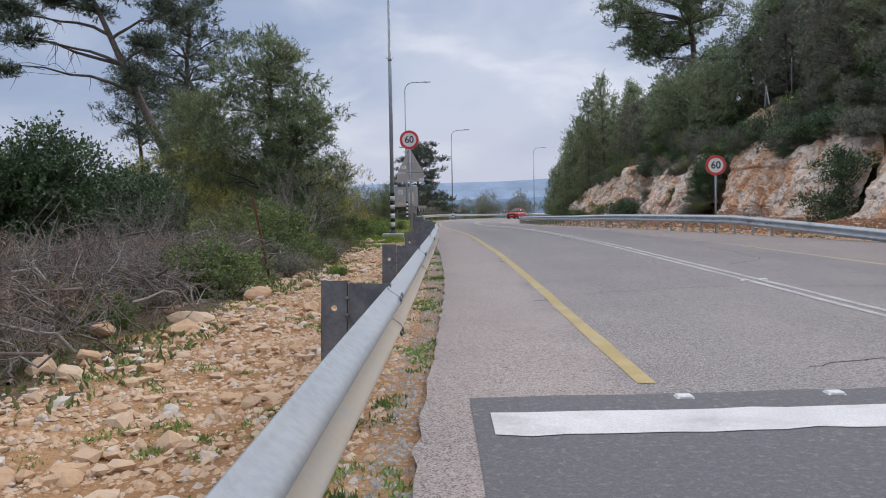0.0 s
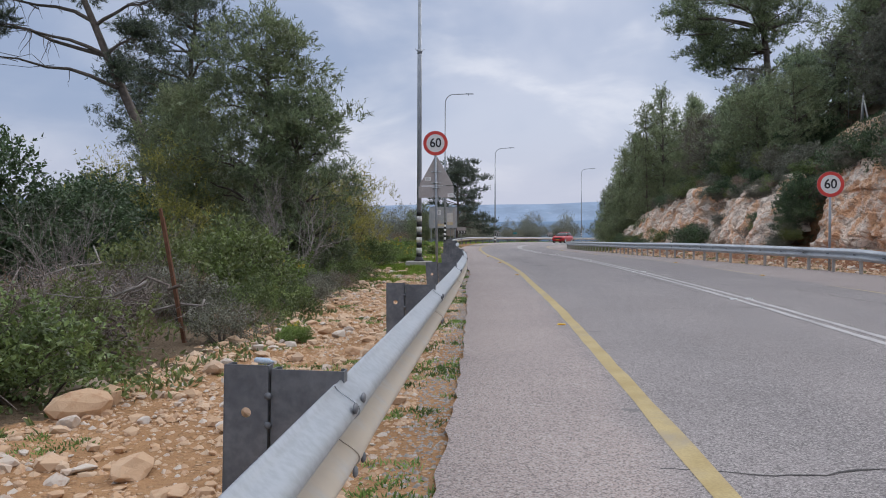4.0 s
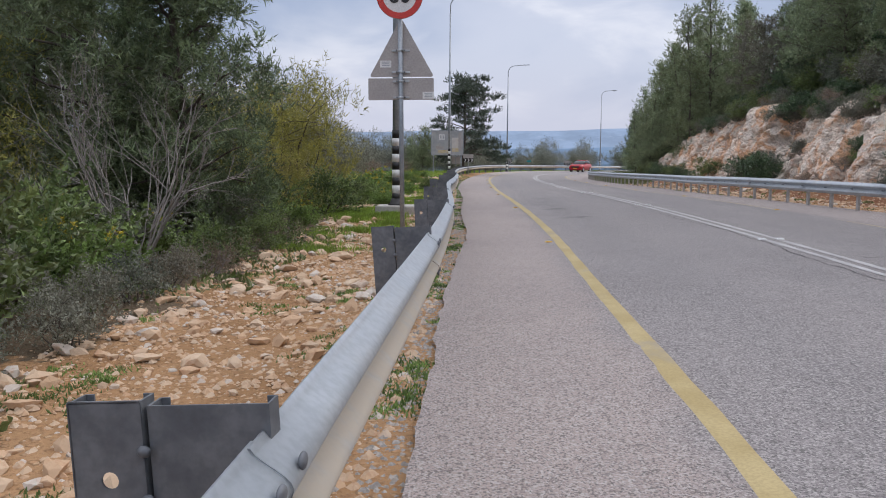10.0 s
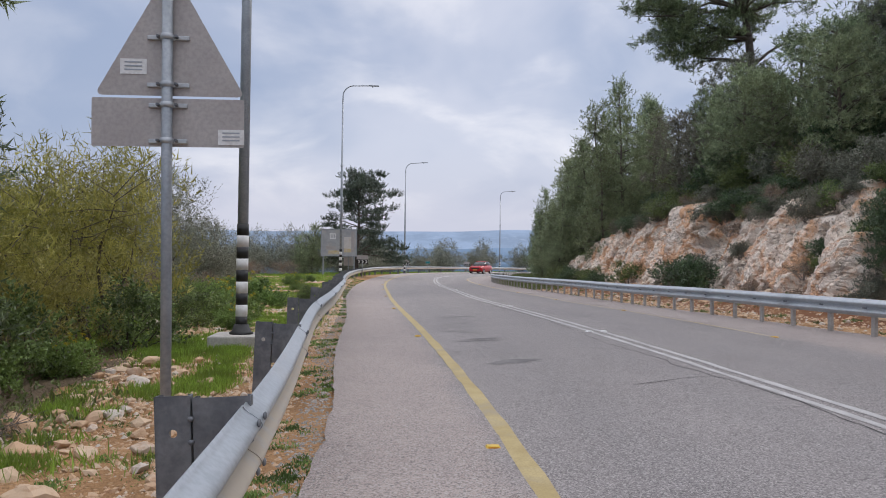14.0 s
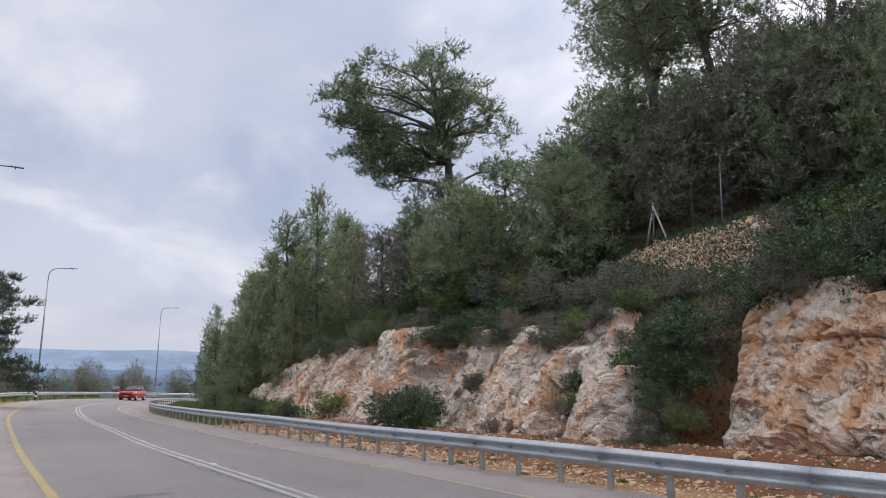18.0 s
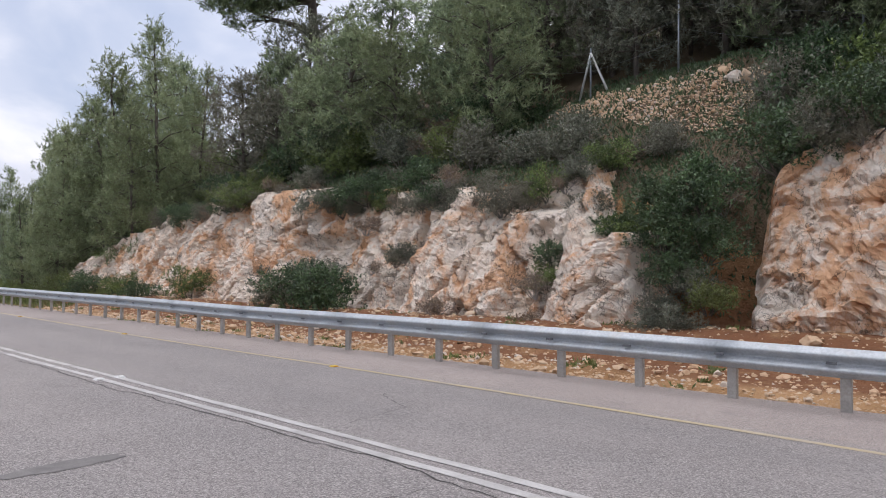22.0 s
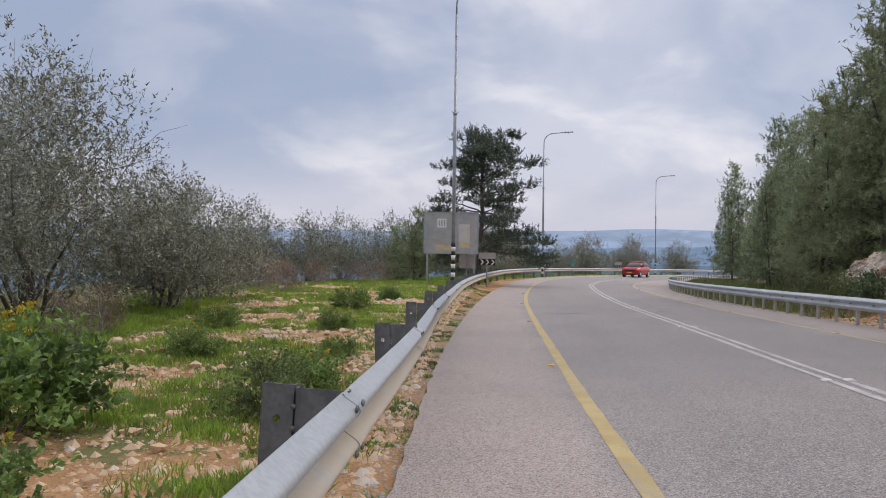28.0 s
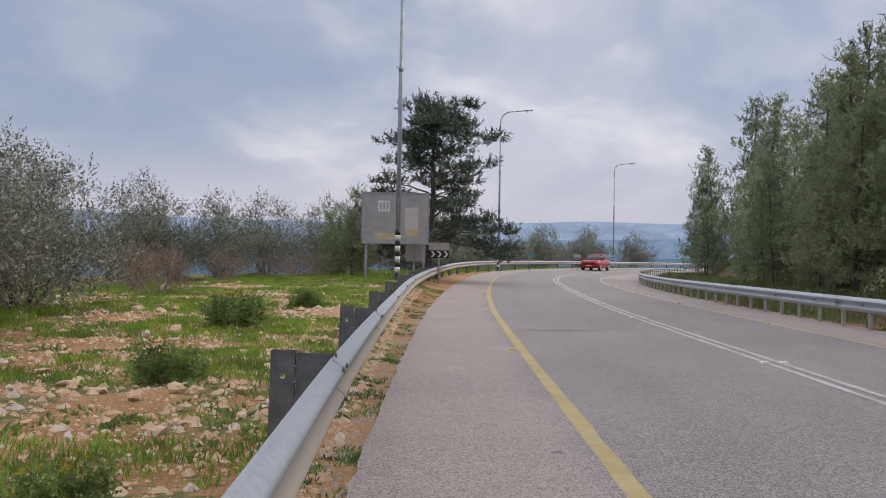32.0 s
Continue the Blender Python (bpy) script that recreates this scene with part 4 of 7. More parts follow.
def crooked_tree(seed, height, lean, clumps, r0, twigs=10):
    """Trunk along a leaning line, one limb to each clump, bare twigs under them."""
    rng = np.random.default_rng(seed)
    top = np.array([lean[0], lean[1], height])
    trunk = wander((0, 0, -0.3), top, rng, 0.07, 10)
    wood = [(trunk, r0, r0 * 0.35)]
    for c, r in clumps:
        c = np.asarray(c, float)
        k = int(np.clip(np.searchsorted(trunk[:, 2], c[2] - 0.35 * np.linalg.norm(c[:2] - top[:2]) - 0.3), 2, 9))
        limb = wander(trunk[k], c, rng, 0.16, 7)
        wood.append((limb, r0 * 0.32, r0 * 0.06))
        for _ in range(twigs):
            w = rng.normal(0, 1, 3)
            w /= np.linalg.norm(w)
            a = limb[rng.integers(3, 7)]
            wood.append((wander(a, c + w * np.asarray(r) * rng.uniform(0.5, 0.95), rng, 0.2, 4), r0 * 0.06, r0 * 0.015))
    return wood, rng


def scatter_clumps(rng, n, centre, radii, size, flat=0.7):
    out = []
    for _ in range(n):
        w = rng.normal(0, 1, 3)
        w /= np.linalg.norm(w)
        c = np.asarray(centre) + w * np.asarray(radii) * rng.uniform(0.25, 1.0)
        k = size * rng.uniform(0.65, 1.3)
        out.append((c, (k, k, k * flat)))
    return out


def make_pine(name, label, seed, height, crown_low, width, count, material, shape="round", lean=(0.3, 0.1), r0=0.16, tuft=4, group="pines", size=None, needle_size=(0.17, 0.034), n=32, flat=0.55):
    rng = np.random.default_rng(seed)
    clumps = []
    for i in range(n):
        q = (i + rng.uniform(0, 1)) / n
        z = crown_low + (height - crown_low) * q
        if shape == "cone":
            r = width * (1 - q)**0.62 * rng.uniform(0.45, 1.4) + 0.12
        elif shape == "tiers":
            r = width * (1 - q)**0.55 * rng.uniform(0.5, 1.15) + 0.1
        else:
            r = width * math.sin(math.pi * min(1, 0.12 + 0.86 * q))**0.6
        a = i * 2.4 + rng.uniform(-0.4, 0.4)
        d = r * rng.uniform(0.35, 0.95)
        k = (size or width * 0.34) * rng.uniform(0.8, 1.6) * (1 if shape != "cone" else 0.45 + 0.75 * (1 - q))
        clumps.append(((math.cos(a) * d + lean[0] * q, math.sin(a) * d + lean[1] * q, z), (k, k, k * (flat if shape != "cone" else 1.05))))
    wood, rng = crooked_tree(seed + 1, height * 0.93, lean, clumps, r0, 3)
    leaves = shoot_arrays(clumps, count // 4, 14, 0.36, needle_size[0], needle_size[1], rng, 0.7 if shape == "cone" else 0.45, 0.2)
    return plant(name, label, "tree", wood, leaves, M_BARK, material, group)


def make_bush(name, label, seed, width, height, count, material, leaf=(0.075, 0.04), n=11, twiggy=8, wood=None, group="shrubs", lift=0.3, hollow=0.3, needle=False, per=9):
    rng = np.random.default_rng(seed)
    clumps = []
    for i in range(n):
        a, d = rng.uniform(0, 6.28), width * 0.5 * rng.uniform(0, 0.8)**0.7
        k = width * rng.uniform(0.18, 0.3)
        z = height * rng.uniform(0.14, 0.82) * (1 - 0.45 * (d / (width * 0.5))**2)
        clumps.append(((math.cos(a) * d, math.sin(a) * d, z), (k, k, min(k * 0.9, max(z, 0.15)))))
    stems = []
    for c, r in clumps[:9]:
        stems.append((wander((c[0] * 0.15, c[1] * 0.15, -0.1), c, rng, 0.2, 6), 0.014 + 0.008 * height, 0.006))
    for _ in range(twiggy):
        c, r = clumps[rng.integers(0, n)]
        w = rng.normal(0, 1, 3) + np.array([0, 0, 0.8])
        w /= np.linalg.norm(w)
        stems.append((wander(c, np.asarray(c) + w * np.asarray(r) * 1.35, rng, 0.2, 4), 0.008, 0.002))
    leaves = shoot_arrays(clumps, count // per, per, width * 0.09 + 0.06, leaf[0], leaf[1], rng, lift, hollow, needle)
    return plant(name, label, "shrub", stems, leaves, wood or M_BARK, material, group)


def make_bare(name, label, seed, height, width, n, r0=0.03, category="shrub", group=""):
    """A leafless shrub: stems that fork and fork again, curving upwards."""
    rng = np.random.default_rng(seed)
    wood = []

    def grow(a, way, length, r, depth):
        b = a + way * length
        p = wander(a, b, rng, 0.15, 5)
        p[:, 2] += np.linspace(0, 1, 5)**2 * length * 0.14
        wood.append((p, r, r * 0.6))
        if depth:
            for _ in range(rng.integers(2, 4)):
                w = way + rng.normal(0, 0.5, 3) + np.array([0, 0, 0.12])
                w /= np.linalg.norm(w)
                grow(p[rng.integers(2, 5)], w, length * rng.uniform(0.5, 0.8), r * 0.55, depth - 1)
    shrub = thing(name, Matrix(), label, category, group)
    for _ in range(n):
        wood.clear()
        a = rng.uniform(0, 6.28)
        w = np.array([math.cos(a) * width / height, math.sin(a) * width / height, 1.0])
        w /= np.linalg.norm(w)
        grow(np.array([0, 0, -0.05]), w, height * rng.uniform(0.3, 0.45), r0, 4)
        part("stem", quick_mesh("stem", *branch_arrays(wood, 4)), M_GREYWOOD, shrub)
    return shrub


# ---- guardrails ----
def beam_profile():
    """Two-wave beam, as (toward the road, height under the top edge), a closed thin section."""
    outer = []
    for k in range(25):
        q = k / 24
        z = -0.31 * q
        u = 0.041 - 0.041 * math.cos(4 * math.pi * q)
        outer.append((u**0.8 * 0.082**0.2, z))
    inner = [(u - 0.006, z) for u, z in outer]
    return outer + inner[::-1]


PROFILE = beam_profile()


def beam_mesh(s0, s1, u_of, side, top_of, n=8):
    """A length of beam; side +1 has its waves toward larger u."""
    S = np.linspace(s0, s1, n)
    rows = []
    for i, s in enumerate(S):
        lap = 0.006 if s - s0 < 0.16 else 0.0
        u = float(u_of(s))
        ring = at(np.full(len(PROFILE), s), u + side * (np.array([p for p, _ in PROFILE]) + lap - 0.082))
        ring[:, 2] = float(road_z(s, u)) + float(top_of(s)) + np.array([z for _, z in PROFILE])
        rows.append(ring)
    P = np.stack(rows)
    k = P.shape[1]
    i = np.arange(n * k).reshape(n, k)
    j = np.roll(i, -1, axis=1)
    F = np.stack([i[:-1], j[:-1], j[1:], i[1:]], -1).reshape(-1, 4)
    ends = np.array([[i[e, a], i[e, a + 1], i[e, k - 2 - a], i[e, k - 1 - a]] for e in (0, n - 1) for a in range(k // 2 - 1)])
    me = quick_mesh("beam", P.reshape(-1, 3), np.concatenate([F, ends]), True)
    # beige weight of the lower wave: road dirt plus soil reflection as colour
    low = np.array([step(-0.13, -0.19, z) for _, z in PROFILE])
    me.attributes.new("dust_beige", "FLOAT", "POINT").data.foreach_set("value", np.tile(low, n).astype(np.float32))
    return me


def holed_plate(w, h, hole_z, r, t=0.005):
    """A plate in the xz plane, x from 0 to w, z from -h to 0, with a round hole through it."""
    bm = bmesh.new()
    c = Vector((w / 2, 0, hole_z))
    for y in (0, t):
        ring, square = [], []
        for k in range(16):
            a = 2 * math.pi * k / 16
            d = Vector((math.cos(a), 0, math.sin(a)))
            m = max(abs(d.x), abs(d.z))
            ring.append(bm.verts.new(c + d * r + Vector((0, y, 0))))
            square.append(bm.verts.new(c + d / m * (w / 2) + Vector((0, y, 0))))
        for k in range(16):
            bm.faces.new((ring[k], ring[(k + 1) % 16], square[(k + 1) % 16], square[k]))
        for z0, z1 in ((0, hole_z + w / 2), (hole_z - w / 2, -h)):
            bm.faces.new([bm.verts.new((x, y, z)) for x, z in ((0, z0), (w, z0), (w, z1), (0, z1))])
    box_bm(t, t, h, (0, t / 2, -h / 2), bm=bm)
    box_bm(w, t, t, (w / 2, t / 2, 0), bm=bm)
    bmesh.ops.recalc_face_normals(bm, faces=bm.faces)
    return bm


def mesh_of(name, bm, material):
    me = bpy.data.meshes.new(name)
    bm.to_mesh(me)
    bm.free()
    me.materials.append(material)
    return me


def channel_mesh(w, h, depth, hole=0.0):
    """A steel channel: web toward -y, flanges going back; top at z = 0."""
    bm = holed_plate(w, h, -0.16, hole) if hole else box_bm(w, 0.005, h, (w / 2, 0.0025, -h / 2))
    for x in (0.0025, w - 0.0025):
        box_bm(0.005, depth, h, (x, depth / 2 + 0.004, -h / 2), bm=bm)
    for x in (0.012, w - 0.012):
        box_bm(0.02, 0.005, h, (x, depth + 0.004, -h / 2), bm=bm)
    return bm


def bolt_mesh():
    bm = bmesh.new()
    bmesh.ops.create_uvsphere(bm, u_segments=10, v_segments=6, radius=0.02, matrix=Matrix.Diagonal((1.25, 0.45, 0.9, 1)))
    for f in bm.faces:
        f.smooth = True
    return mesh_of("bolt", bm, M_POST)


def full_height(s):
    return 0.685


def ramped_height(s):
    """The far rail's near end is turned down into the ground."""
    return 0.665 - 0.64 * np.clip((27.5 - s) / 15.0, 0, 1)


def put(ob, parent, m):
    ob.parent = parent
    ob.matrix_basis = m
    return ob


def near_rail():
    rail = thing("guardrail", Matrix(), "galvanised two-wave steel guardrail on dark posts along the shoulder", "guardrail")
    post_me = mesh_of("post", channel_mesh(0.15, 1.0, 0.06, 0.018), M_POST)
    far_post_me = mesh_of("post", channel_mesh(0.15, 1.0, 0.06), M_POST)
    spacer_me = mesh_of("spacer", channel_mesh(0.25, 0.36, 0.055), M_POST)
    bolt_me = bolt_mesh()
    rng = np.random.default_rng(11)
    pitch, s0 = 4.0, 4.60
    for k in range(-4, 41):
        s = s0 + pitch * k
        part("beam", beam_mesh(s, s + pitch + 0.04, rail_left_u, 1, full_height, 12 if k < 22 else 6), M_RAIL, rail)
        u, h = float(rail_left_u(s)), heading(s)
        tilt = rng.normal(0, 2.2)
        base = at(s + 0.10, u - 0.475)
        top = Matrix.Translation((base[0], base[1], base[2] + 0.725 + rng.normal(0, 0.012)))
        turn = Matrix.Rotation(radians(h + rng.normal(0, 3)), 4, "Z") @ Matrix.Rotation(radians(tilt), 4, "Y")
        put(new("post", post_me if k < 18 else far_post_me), rail, top @ turn)
        put(new("spacer", spacer_me), rail, top @ turn @ Matrix.Translation((0.158, 0.012, -0.012)))
        if -1 <= k < 20:
            for dz in (-0.1, -0.2):
                put(new("bolt", bolt_me), rail, top @ turn @ pose(0.153, -0.004, dz) @ Matrix.Diagonal((0.6, 1, 0.7, 1)))
            for ds in (-0.07, 0.09):
                for dz in (-0.055, -0.255):
                    p = at(s + ds, u + 0.001)
                    n = Matrix.Rotation(radians(h + 90), 4, "Z")
                    put(new("bolt", bolt_me), rail, Matrix.Translation((p[0], p[1], p[2] + 0.685 + dz)) @ n)
    return rail


def far_rail():
    rail = thing("guardrail", Matrix(), "galvanised steel guardrail on close-set zinc posts below the rock cut", "guardrail")
    bm = channel_mesh(0.11, 0.95, 0.05)
    post_me = mesh_of("post", bm, M_RPOST)
    # dark box added at each post in place of the slot in the beam
    slot_me = mesh_of("bracket", box_bm(0.11, 0.02, 0.03, (0, 0, 0), 0.004), M_POST)
    s = 12.0
    while s < 172:
        e = min(s + 3.6, 172)
        part("beam", beam_mesh(s, e + 0.03, rail_right_u, -1, ramped_height, 10 if s < 80 else 6), M_ZINC, rail)
        s = e
    s = 23.9
    rng = np.random.default_rng(12)
    while s < 172:
        u, h = float(rail_right_u(s)), heading(s)
        p = at(s, u + 0.09)
        top = float(ramped_height(s)) - 0.06
        turn = Matrix.Rotation(radians(h - 90 + rng.normal(0, 2.5)), 4, "Z") @ Matrix.Rotation(radians(rng.normal(0, 1.2)), 4, "Y")
        put(new("post", post_me), rail, Matrix.Translation((p[0], p[1], p[2] + top)) @ turn)
        if s < 70:
            q = at(s + 0.05, u - 0.006)
            put(new("bracket", slot_me), rail, Matrix.Translation((q[0], q[1], q[2] + float(ramped_height(s)) - 0.155)) @ Matrix.Rotation(radians(h - 90), 4, "Z"))
        s += 1.2
    return rail


near_rail()
far_rail()

# ---- street lamps ----
def street_lamp(x, y, z, reach_way, height=12.9, bands=True):
    lamp = thing("street_lamp", pose(x, y, z), "tall galvanised street lamp with striped base and curved arm", "street lamp", "lamps along the bend")
    part("footing", box_bm(0.9, 0.9, 0.46, (0, 0, -0.17), 0.03), M_CONCRETE, lamp, "pale concrete footing")
    bm = tube_bm([(0, 0, 0.05), (0, 0, 0.09), (0, 0, 0.11), (0, 0, 0.22)], [0.19, 0.19, 0.15, 0.11], 14)
    part("base_plate", bm, M_BLACK, lamp, "black flared base")
    part("mast", tube_bm([(0, 0, 0.1), (0, 0, 7.4), (0, 0, 7.42), (0, 0, height - 1.15)], [0.088, 0.075, 0.062, 0.05], 12), M_MAST, lamp)
    for k in range(9):
        part("band", tube_bm([(0, 0, 0.16 + 0.185 * k), (0, 0, 0.345 + 0.185 * k)], 0.094, 14), M_BLACK if k % 2 == 0 else M_WPAINT, lamp)
    collar = part("collar", tube_bm([(0, 0, 7.34), (0, 0, 7.5)], 0.082, 12), M_MAST, lamp)
    for a in (0, 180):
        ear = tube_bm([(0.07, 0, 7.42), (0.17, 0, 7.52)], [0.012, 0.012], 6)
        e = part("ear", ear, M_MAST, collar)
        e.matrix_basis = pose(0, 0, 0, 0, 0, a + 20)
    w = Vector((reach_way[0], reach_way[1], 0)).normalized()
    pts = [Vector((0, 0, height - 1.2))]
    for k in range(9):
        a = math.pi / 2 * k / 8
        pts.append(Vector((0, 0, height - 0.75)) + w * (0.75 * (1 - math.cos(a))) + Vector((0, 0, 0.75 * math.sin(a))))
    pts.append(pts[-1] + w * 1.15 + Vector((0, 0, 0.05)))
    part("arm", tube_bm(pts, 0.038, 8), M_MAST, lamp)
    end = pts[-1]
    head = box_bm(0.62, 0.17, 0.07, (0.22, 0, 0), 0.02)
    box_bm(0.2, 0.12, 0.06, (-0.04, 0, 0.02), 0.015, head)
    h = part("luminaire", head, M_MAST, lamp)
    h.matrix_basis = Matrix.Translation(end) @ Matrix.Rotation(math.atan2(w.y, w.x), 4, "Z")
    part("sensor", tube_bm([(0.1, 0, -0.035), (0.1, 0, -0.14)], 0.025, 8), M_BLACK, h)
    return lamp


M_CONCRETE = plain("concrete", (0.42, 0.40, 0.37), (0.52, 0.50, 0.46), 6, 0.9, 0, 0.3, 50, 0.004, (0.32, 0.26, 0.2), 0.5, True)
street_lamp(-1.22, 34.3, 0.58, (1, 0.05))
street_lamp(-1.33, 75.6, on_ground(-1.33, 75.6) - 0.02, (1, 0.05))
street_lamp(4.2, 107.5, on_ground(4.2, 107.5) - 0.02, (1, -0.3), 11.9)
street_lamp(20.4, 144.6, on_ground(20.4, 144.6) - 0.02, (1, -0.5), 12.6)


# ---- signs ----
def letters(text, size, depth=0.002):
    curve = bpy.data.curves.new("letters", "FONT")
    curve.body, curve.size, curve.extrude, curve.offset = text, size, depth, size * 0.017
    curve.align_x, curve.align_y = "CENTER", "CENTER"
    ob = bpy.data.objects.new("letters", curve)
    scene.collection.objects.link(ob)
    dg = bpy.context.evaluated_depsgraph_get()
    me = bpy.data.meshes.new_from_object(ob.evaluated_get(dg))
    bpy.data.objects.remove(ob)
    return me


def disc_bm(r, t, n=48, hole=0.0):
    """A disc or ring in the xz plane facing -y."""
    bm = bmesh.new()
    loops = []
    for radius, y in ((r, 0), (r, t)) + (((hole, t), (hole, 0)) if hole else ()):
        loops.append([bm.verts.new((math.cos(2 * math.pi * k / n) * radius, y, math.sin(2 * math.pi * k / n) * radius)) for k in range(n)])
    if hole:
        for A, B in zip(loops, loops[1:] + loops[:1]):
            for k in range(n):
                bm.faces.new((A[k], A[(k + 1) % n], B[(k + 1) % n], B[k]))
    else:
        for k in range(n):
            bm.faces.new((loops[0][k], loops[0][(k + 1) % n], loops[1][(k + 1) % n], loops[1][k]))
        bm.faces.new(loops[0])
        bm.faces.new(loops[1][::-1])
    bmesh.ops.recalc_face_normals(bm, faces=bm.faces)
    return bm


def speed_disc(parent, z, r, y=-0.045):
    plate = part("sign_plate", disc_bm(r, 0.012), M_SIGNBACK, parent)
    plate.matrix_basis = pose(0, y, z)
    for name, bm, mat, dy in (("border", disc_bm(r * 0.985, 0.003, 48, r * 0.73), M_RED, -0.004), ("face", disc_bm(r * 0.74, 0.003), M_WPAINT, -0.003)):
        part(name, bm, mat, plate).matrix_basis = pose(0, dy, 0)
    num = part("number", letters("60", r * 0.95), M_BLACK, plate, "black figures 60")
    num.matrix_basis = pose(0, -0.006, 0.0, 90, 0, 0) @ Matrix.Diagonal((1.0, 1.08, 1, 1))
    return plate


def rounded_plate(points, t, bevel):
    bm = bmesh.new()
    vs = [bm.verts.new((x, 0, z)) for x, z in points]
    f = bm.faces.new(vs)
    bmesh.ops.bevel(bm, geom=vs, offset=bevel, segments=4, affect="VERTICES", profile=0.5)
    bm.faces.ensure_lookup_table()
    out = bmesh.ops.extrude_face_region(bm, geom=list(bm.faces))
    bmesh.ops.translate(bm, verts=[v for v in out["geom"] if isinstance(v, bmesh.types.BMVert)], vec=(0, t, 0))
    bmesh.ops.recalc_face_normals(bm, faces=bm.faces)
    return bm


def near_sign():
    g = 0.42
    sign = thing("speed_sign", pose(-0.30, 25.95, g, 0, -0.8, 1.5), "round red-rimmed 60 speed sign above two bare sign backs", "road sign")
    part("pole", tube_bm([(0, 0, -0.2), (0, 0, 3.5)], 0.031, 12), M_MAST, sign)
    speed_disc(sign, 3.37, 0.305)
    tri = part("triangle_plate", rounded_plate(((-0.43, 2.33), (0.43, 2.33), (0.0, 3.1)), 0.004, 0.045), M_SIGNBACK, sign, "bare grey back of a triangular sign")
    tri.matrix_basis = pose(0.01, 0.04, 0)
    box = part("lower_plate", rounded_plate(((-0.435, 2.03), (0.435, 2.03), (0.435, 2.315), (-0.435, 2.315)), 0.004, 0.012), M_SIGNBACK, sign, "bare grey back of a rectangular plate")
    box.matrix_basis = pose(0, 0.04, 0)
    for parent, x, z in ((tri, -0.21, 2.5), (box, 0.36, 2.09)):
        s = part("sticker", box_bm(0.15, 0.002, 0.09, (x, -0.003, z)), M_WPAINT, parent, "small white sticker")
        for k in range(3):
            part("print", box_bm(0.1, 0.002, 0.008, (x, -0.005, z + 0.025 - 0.022 * k)), M_MAST, parent)
    for z in (2.06, 2.27, 2.39, 2.67):
        b = box_bm(0.22 if z < 2.3 else 0.24, 0.018, 0.026, (0, 0.03, z), 0.004)
        part("bracket", b, M_ZINC, sign)
        for x in (-0.052, 0.052):
            part("clamp_bolt", box_bm(0.016, 0.05, 0.016, (x, 0.0, z), 0.003), M_POST, sign)
        part("clamp", tube_bm([(0, 0, z - 0.016), (0, 0, z + 0.016)], 0.036, 12), M_ZINC, sign)


def far_sign():
    x, y = 10.93, 29.55
    sign = thing("speed_sign", pose(x, y, on_ground(x, y), 0, 0, -10), "round red-rimmed 60 speed sign on a grey pole", "road sign")
    part("pole", tube_bm([(0, 0, -0.2), (0, 0, 2.75)], 0.036, 12), M_MAST, sign)
    speed_disc(sign, 2.52, 0.37)
    for z in (2.36, 2.68):
        part("clamp", tube_bm([(0, 0, z - 0.02), (0, 0, z + 0.02)], 0.044, 12), M_ZINC, sign)


def notice_board():
    x, y = -1.52, 77.0
    g = on_ground(x, y)
    board = thing("notice_board", pose(x, y, g, 0, 0, 2), "weathered grey board with a faded map on two steel posts", "board")
    lo, hi, w = 2.38 - g, 4.22 - g, 2.42
    part("panel", box_bm(w, 0.04, hi - lo, (0, 0, (lo + hi) / 2), 0.006), M_BOARD, board)
    for px, sx, pz, sz in ((-w / 2, 0.05, (lo + hi) / 2, hi - lo + 0.05), (w / 2, 0.05, (lo + hi) / 2, hi - lo + 0.05), (0, w, lo, 0.05), (0, w, hi, 0.05)):
        part("frame", box_bm(sx, 0.07, sz, (px, -0.006, pz), 0.006), M_MAST, board)
    for px in (-1.06, 1.06):
        part("post", box_bm(0.09, 0.09, hi + 0.1, (px, 0.07, hi / 2 - 0.1), 0.006), M_MAST, board)
    for px, pz, sx, sz, m in ((-0.42, 0.74, 0.42, 0.40, M_WPAINT), (-0.55, 0.30, 0.66, 0.22, M_SIGNBACK), (-0.3, 0.14, 0.85, 0.24, M_MAP), (0.62, 0.5, 0.55, 0.8, M_MAPPALE),
                              (0.62, 0.22, 0.52, 0.3, M_MAP), (0.95, 0.55, 0.22, 1.4, M_SIGNBACK)):
        part("print", box_bm(sx, 0.004, sz, (px, -0.023 - 0.002 * sz, lo + pz * (hi - lo) / 1.0)), m, board, "faded printing")
    for k in range(3):
        part("print", box_bm(0.05, 0.003, 0.26, (-0.54 + 0.12 * k, -0.028, lo + 0.74 * (hi - lo))), M_MAST, board)


M_BOARD = plain("faded_board", (0.34, 0.355, 0.37), (0.44, 0.45, 0.46), 2.5, 0.6, 0, 0.05, 40, 0.002, (0.5, 0.45, 0.38), 0.5)
M_MAP = plain("faded_yellow_print", (0.55, 0.43, 0.2), (0.62, 0.55, 0.4), 5, 0.6, 0, 0.05, 40, 0.001, (0.45, 0.42, 0.4), 0.6)
M_MAPPALE = plain("pale_print", (0.56, 0.54, 0.5), (0.62, 0.6, 0.57), 4, 0.6, 0, 0.05, 40, 0.001, (0.55, 0.42, 0.25), 0.5)
M_TEAL = plain("teal_sheeting", (0.03, 0.28, 0.30), (0.05, 0.34, 0.36), 5, 0.5)


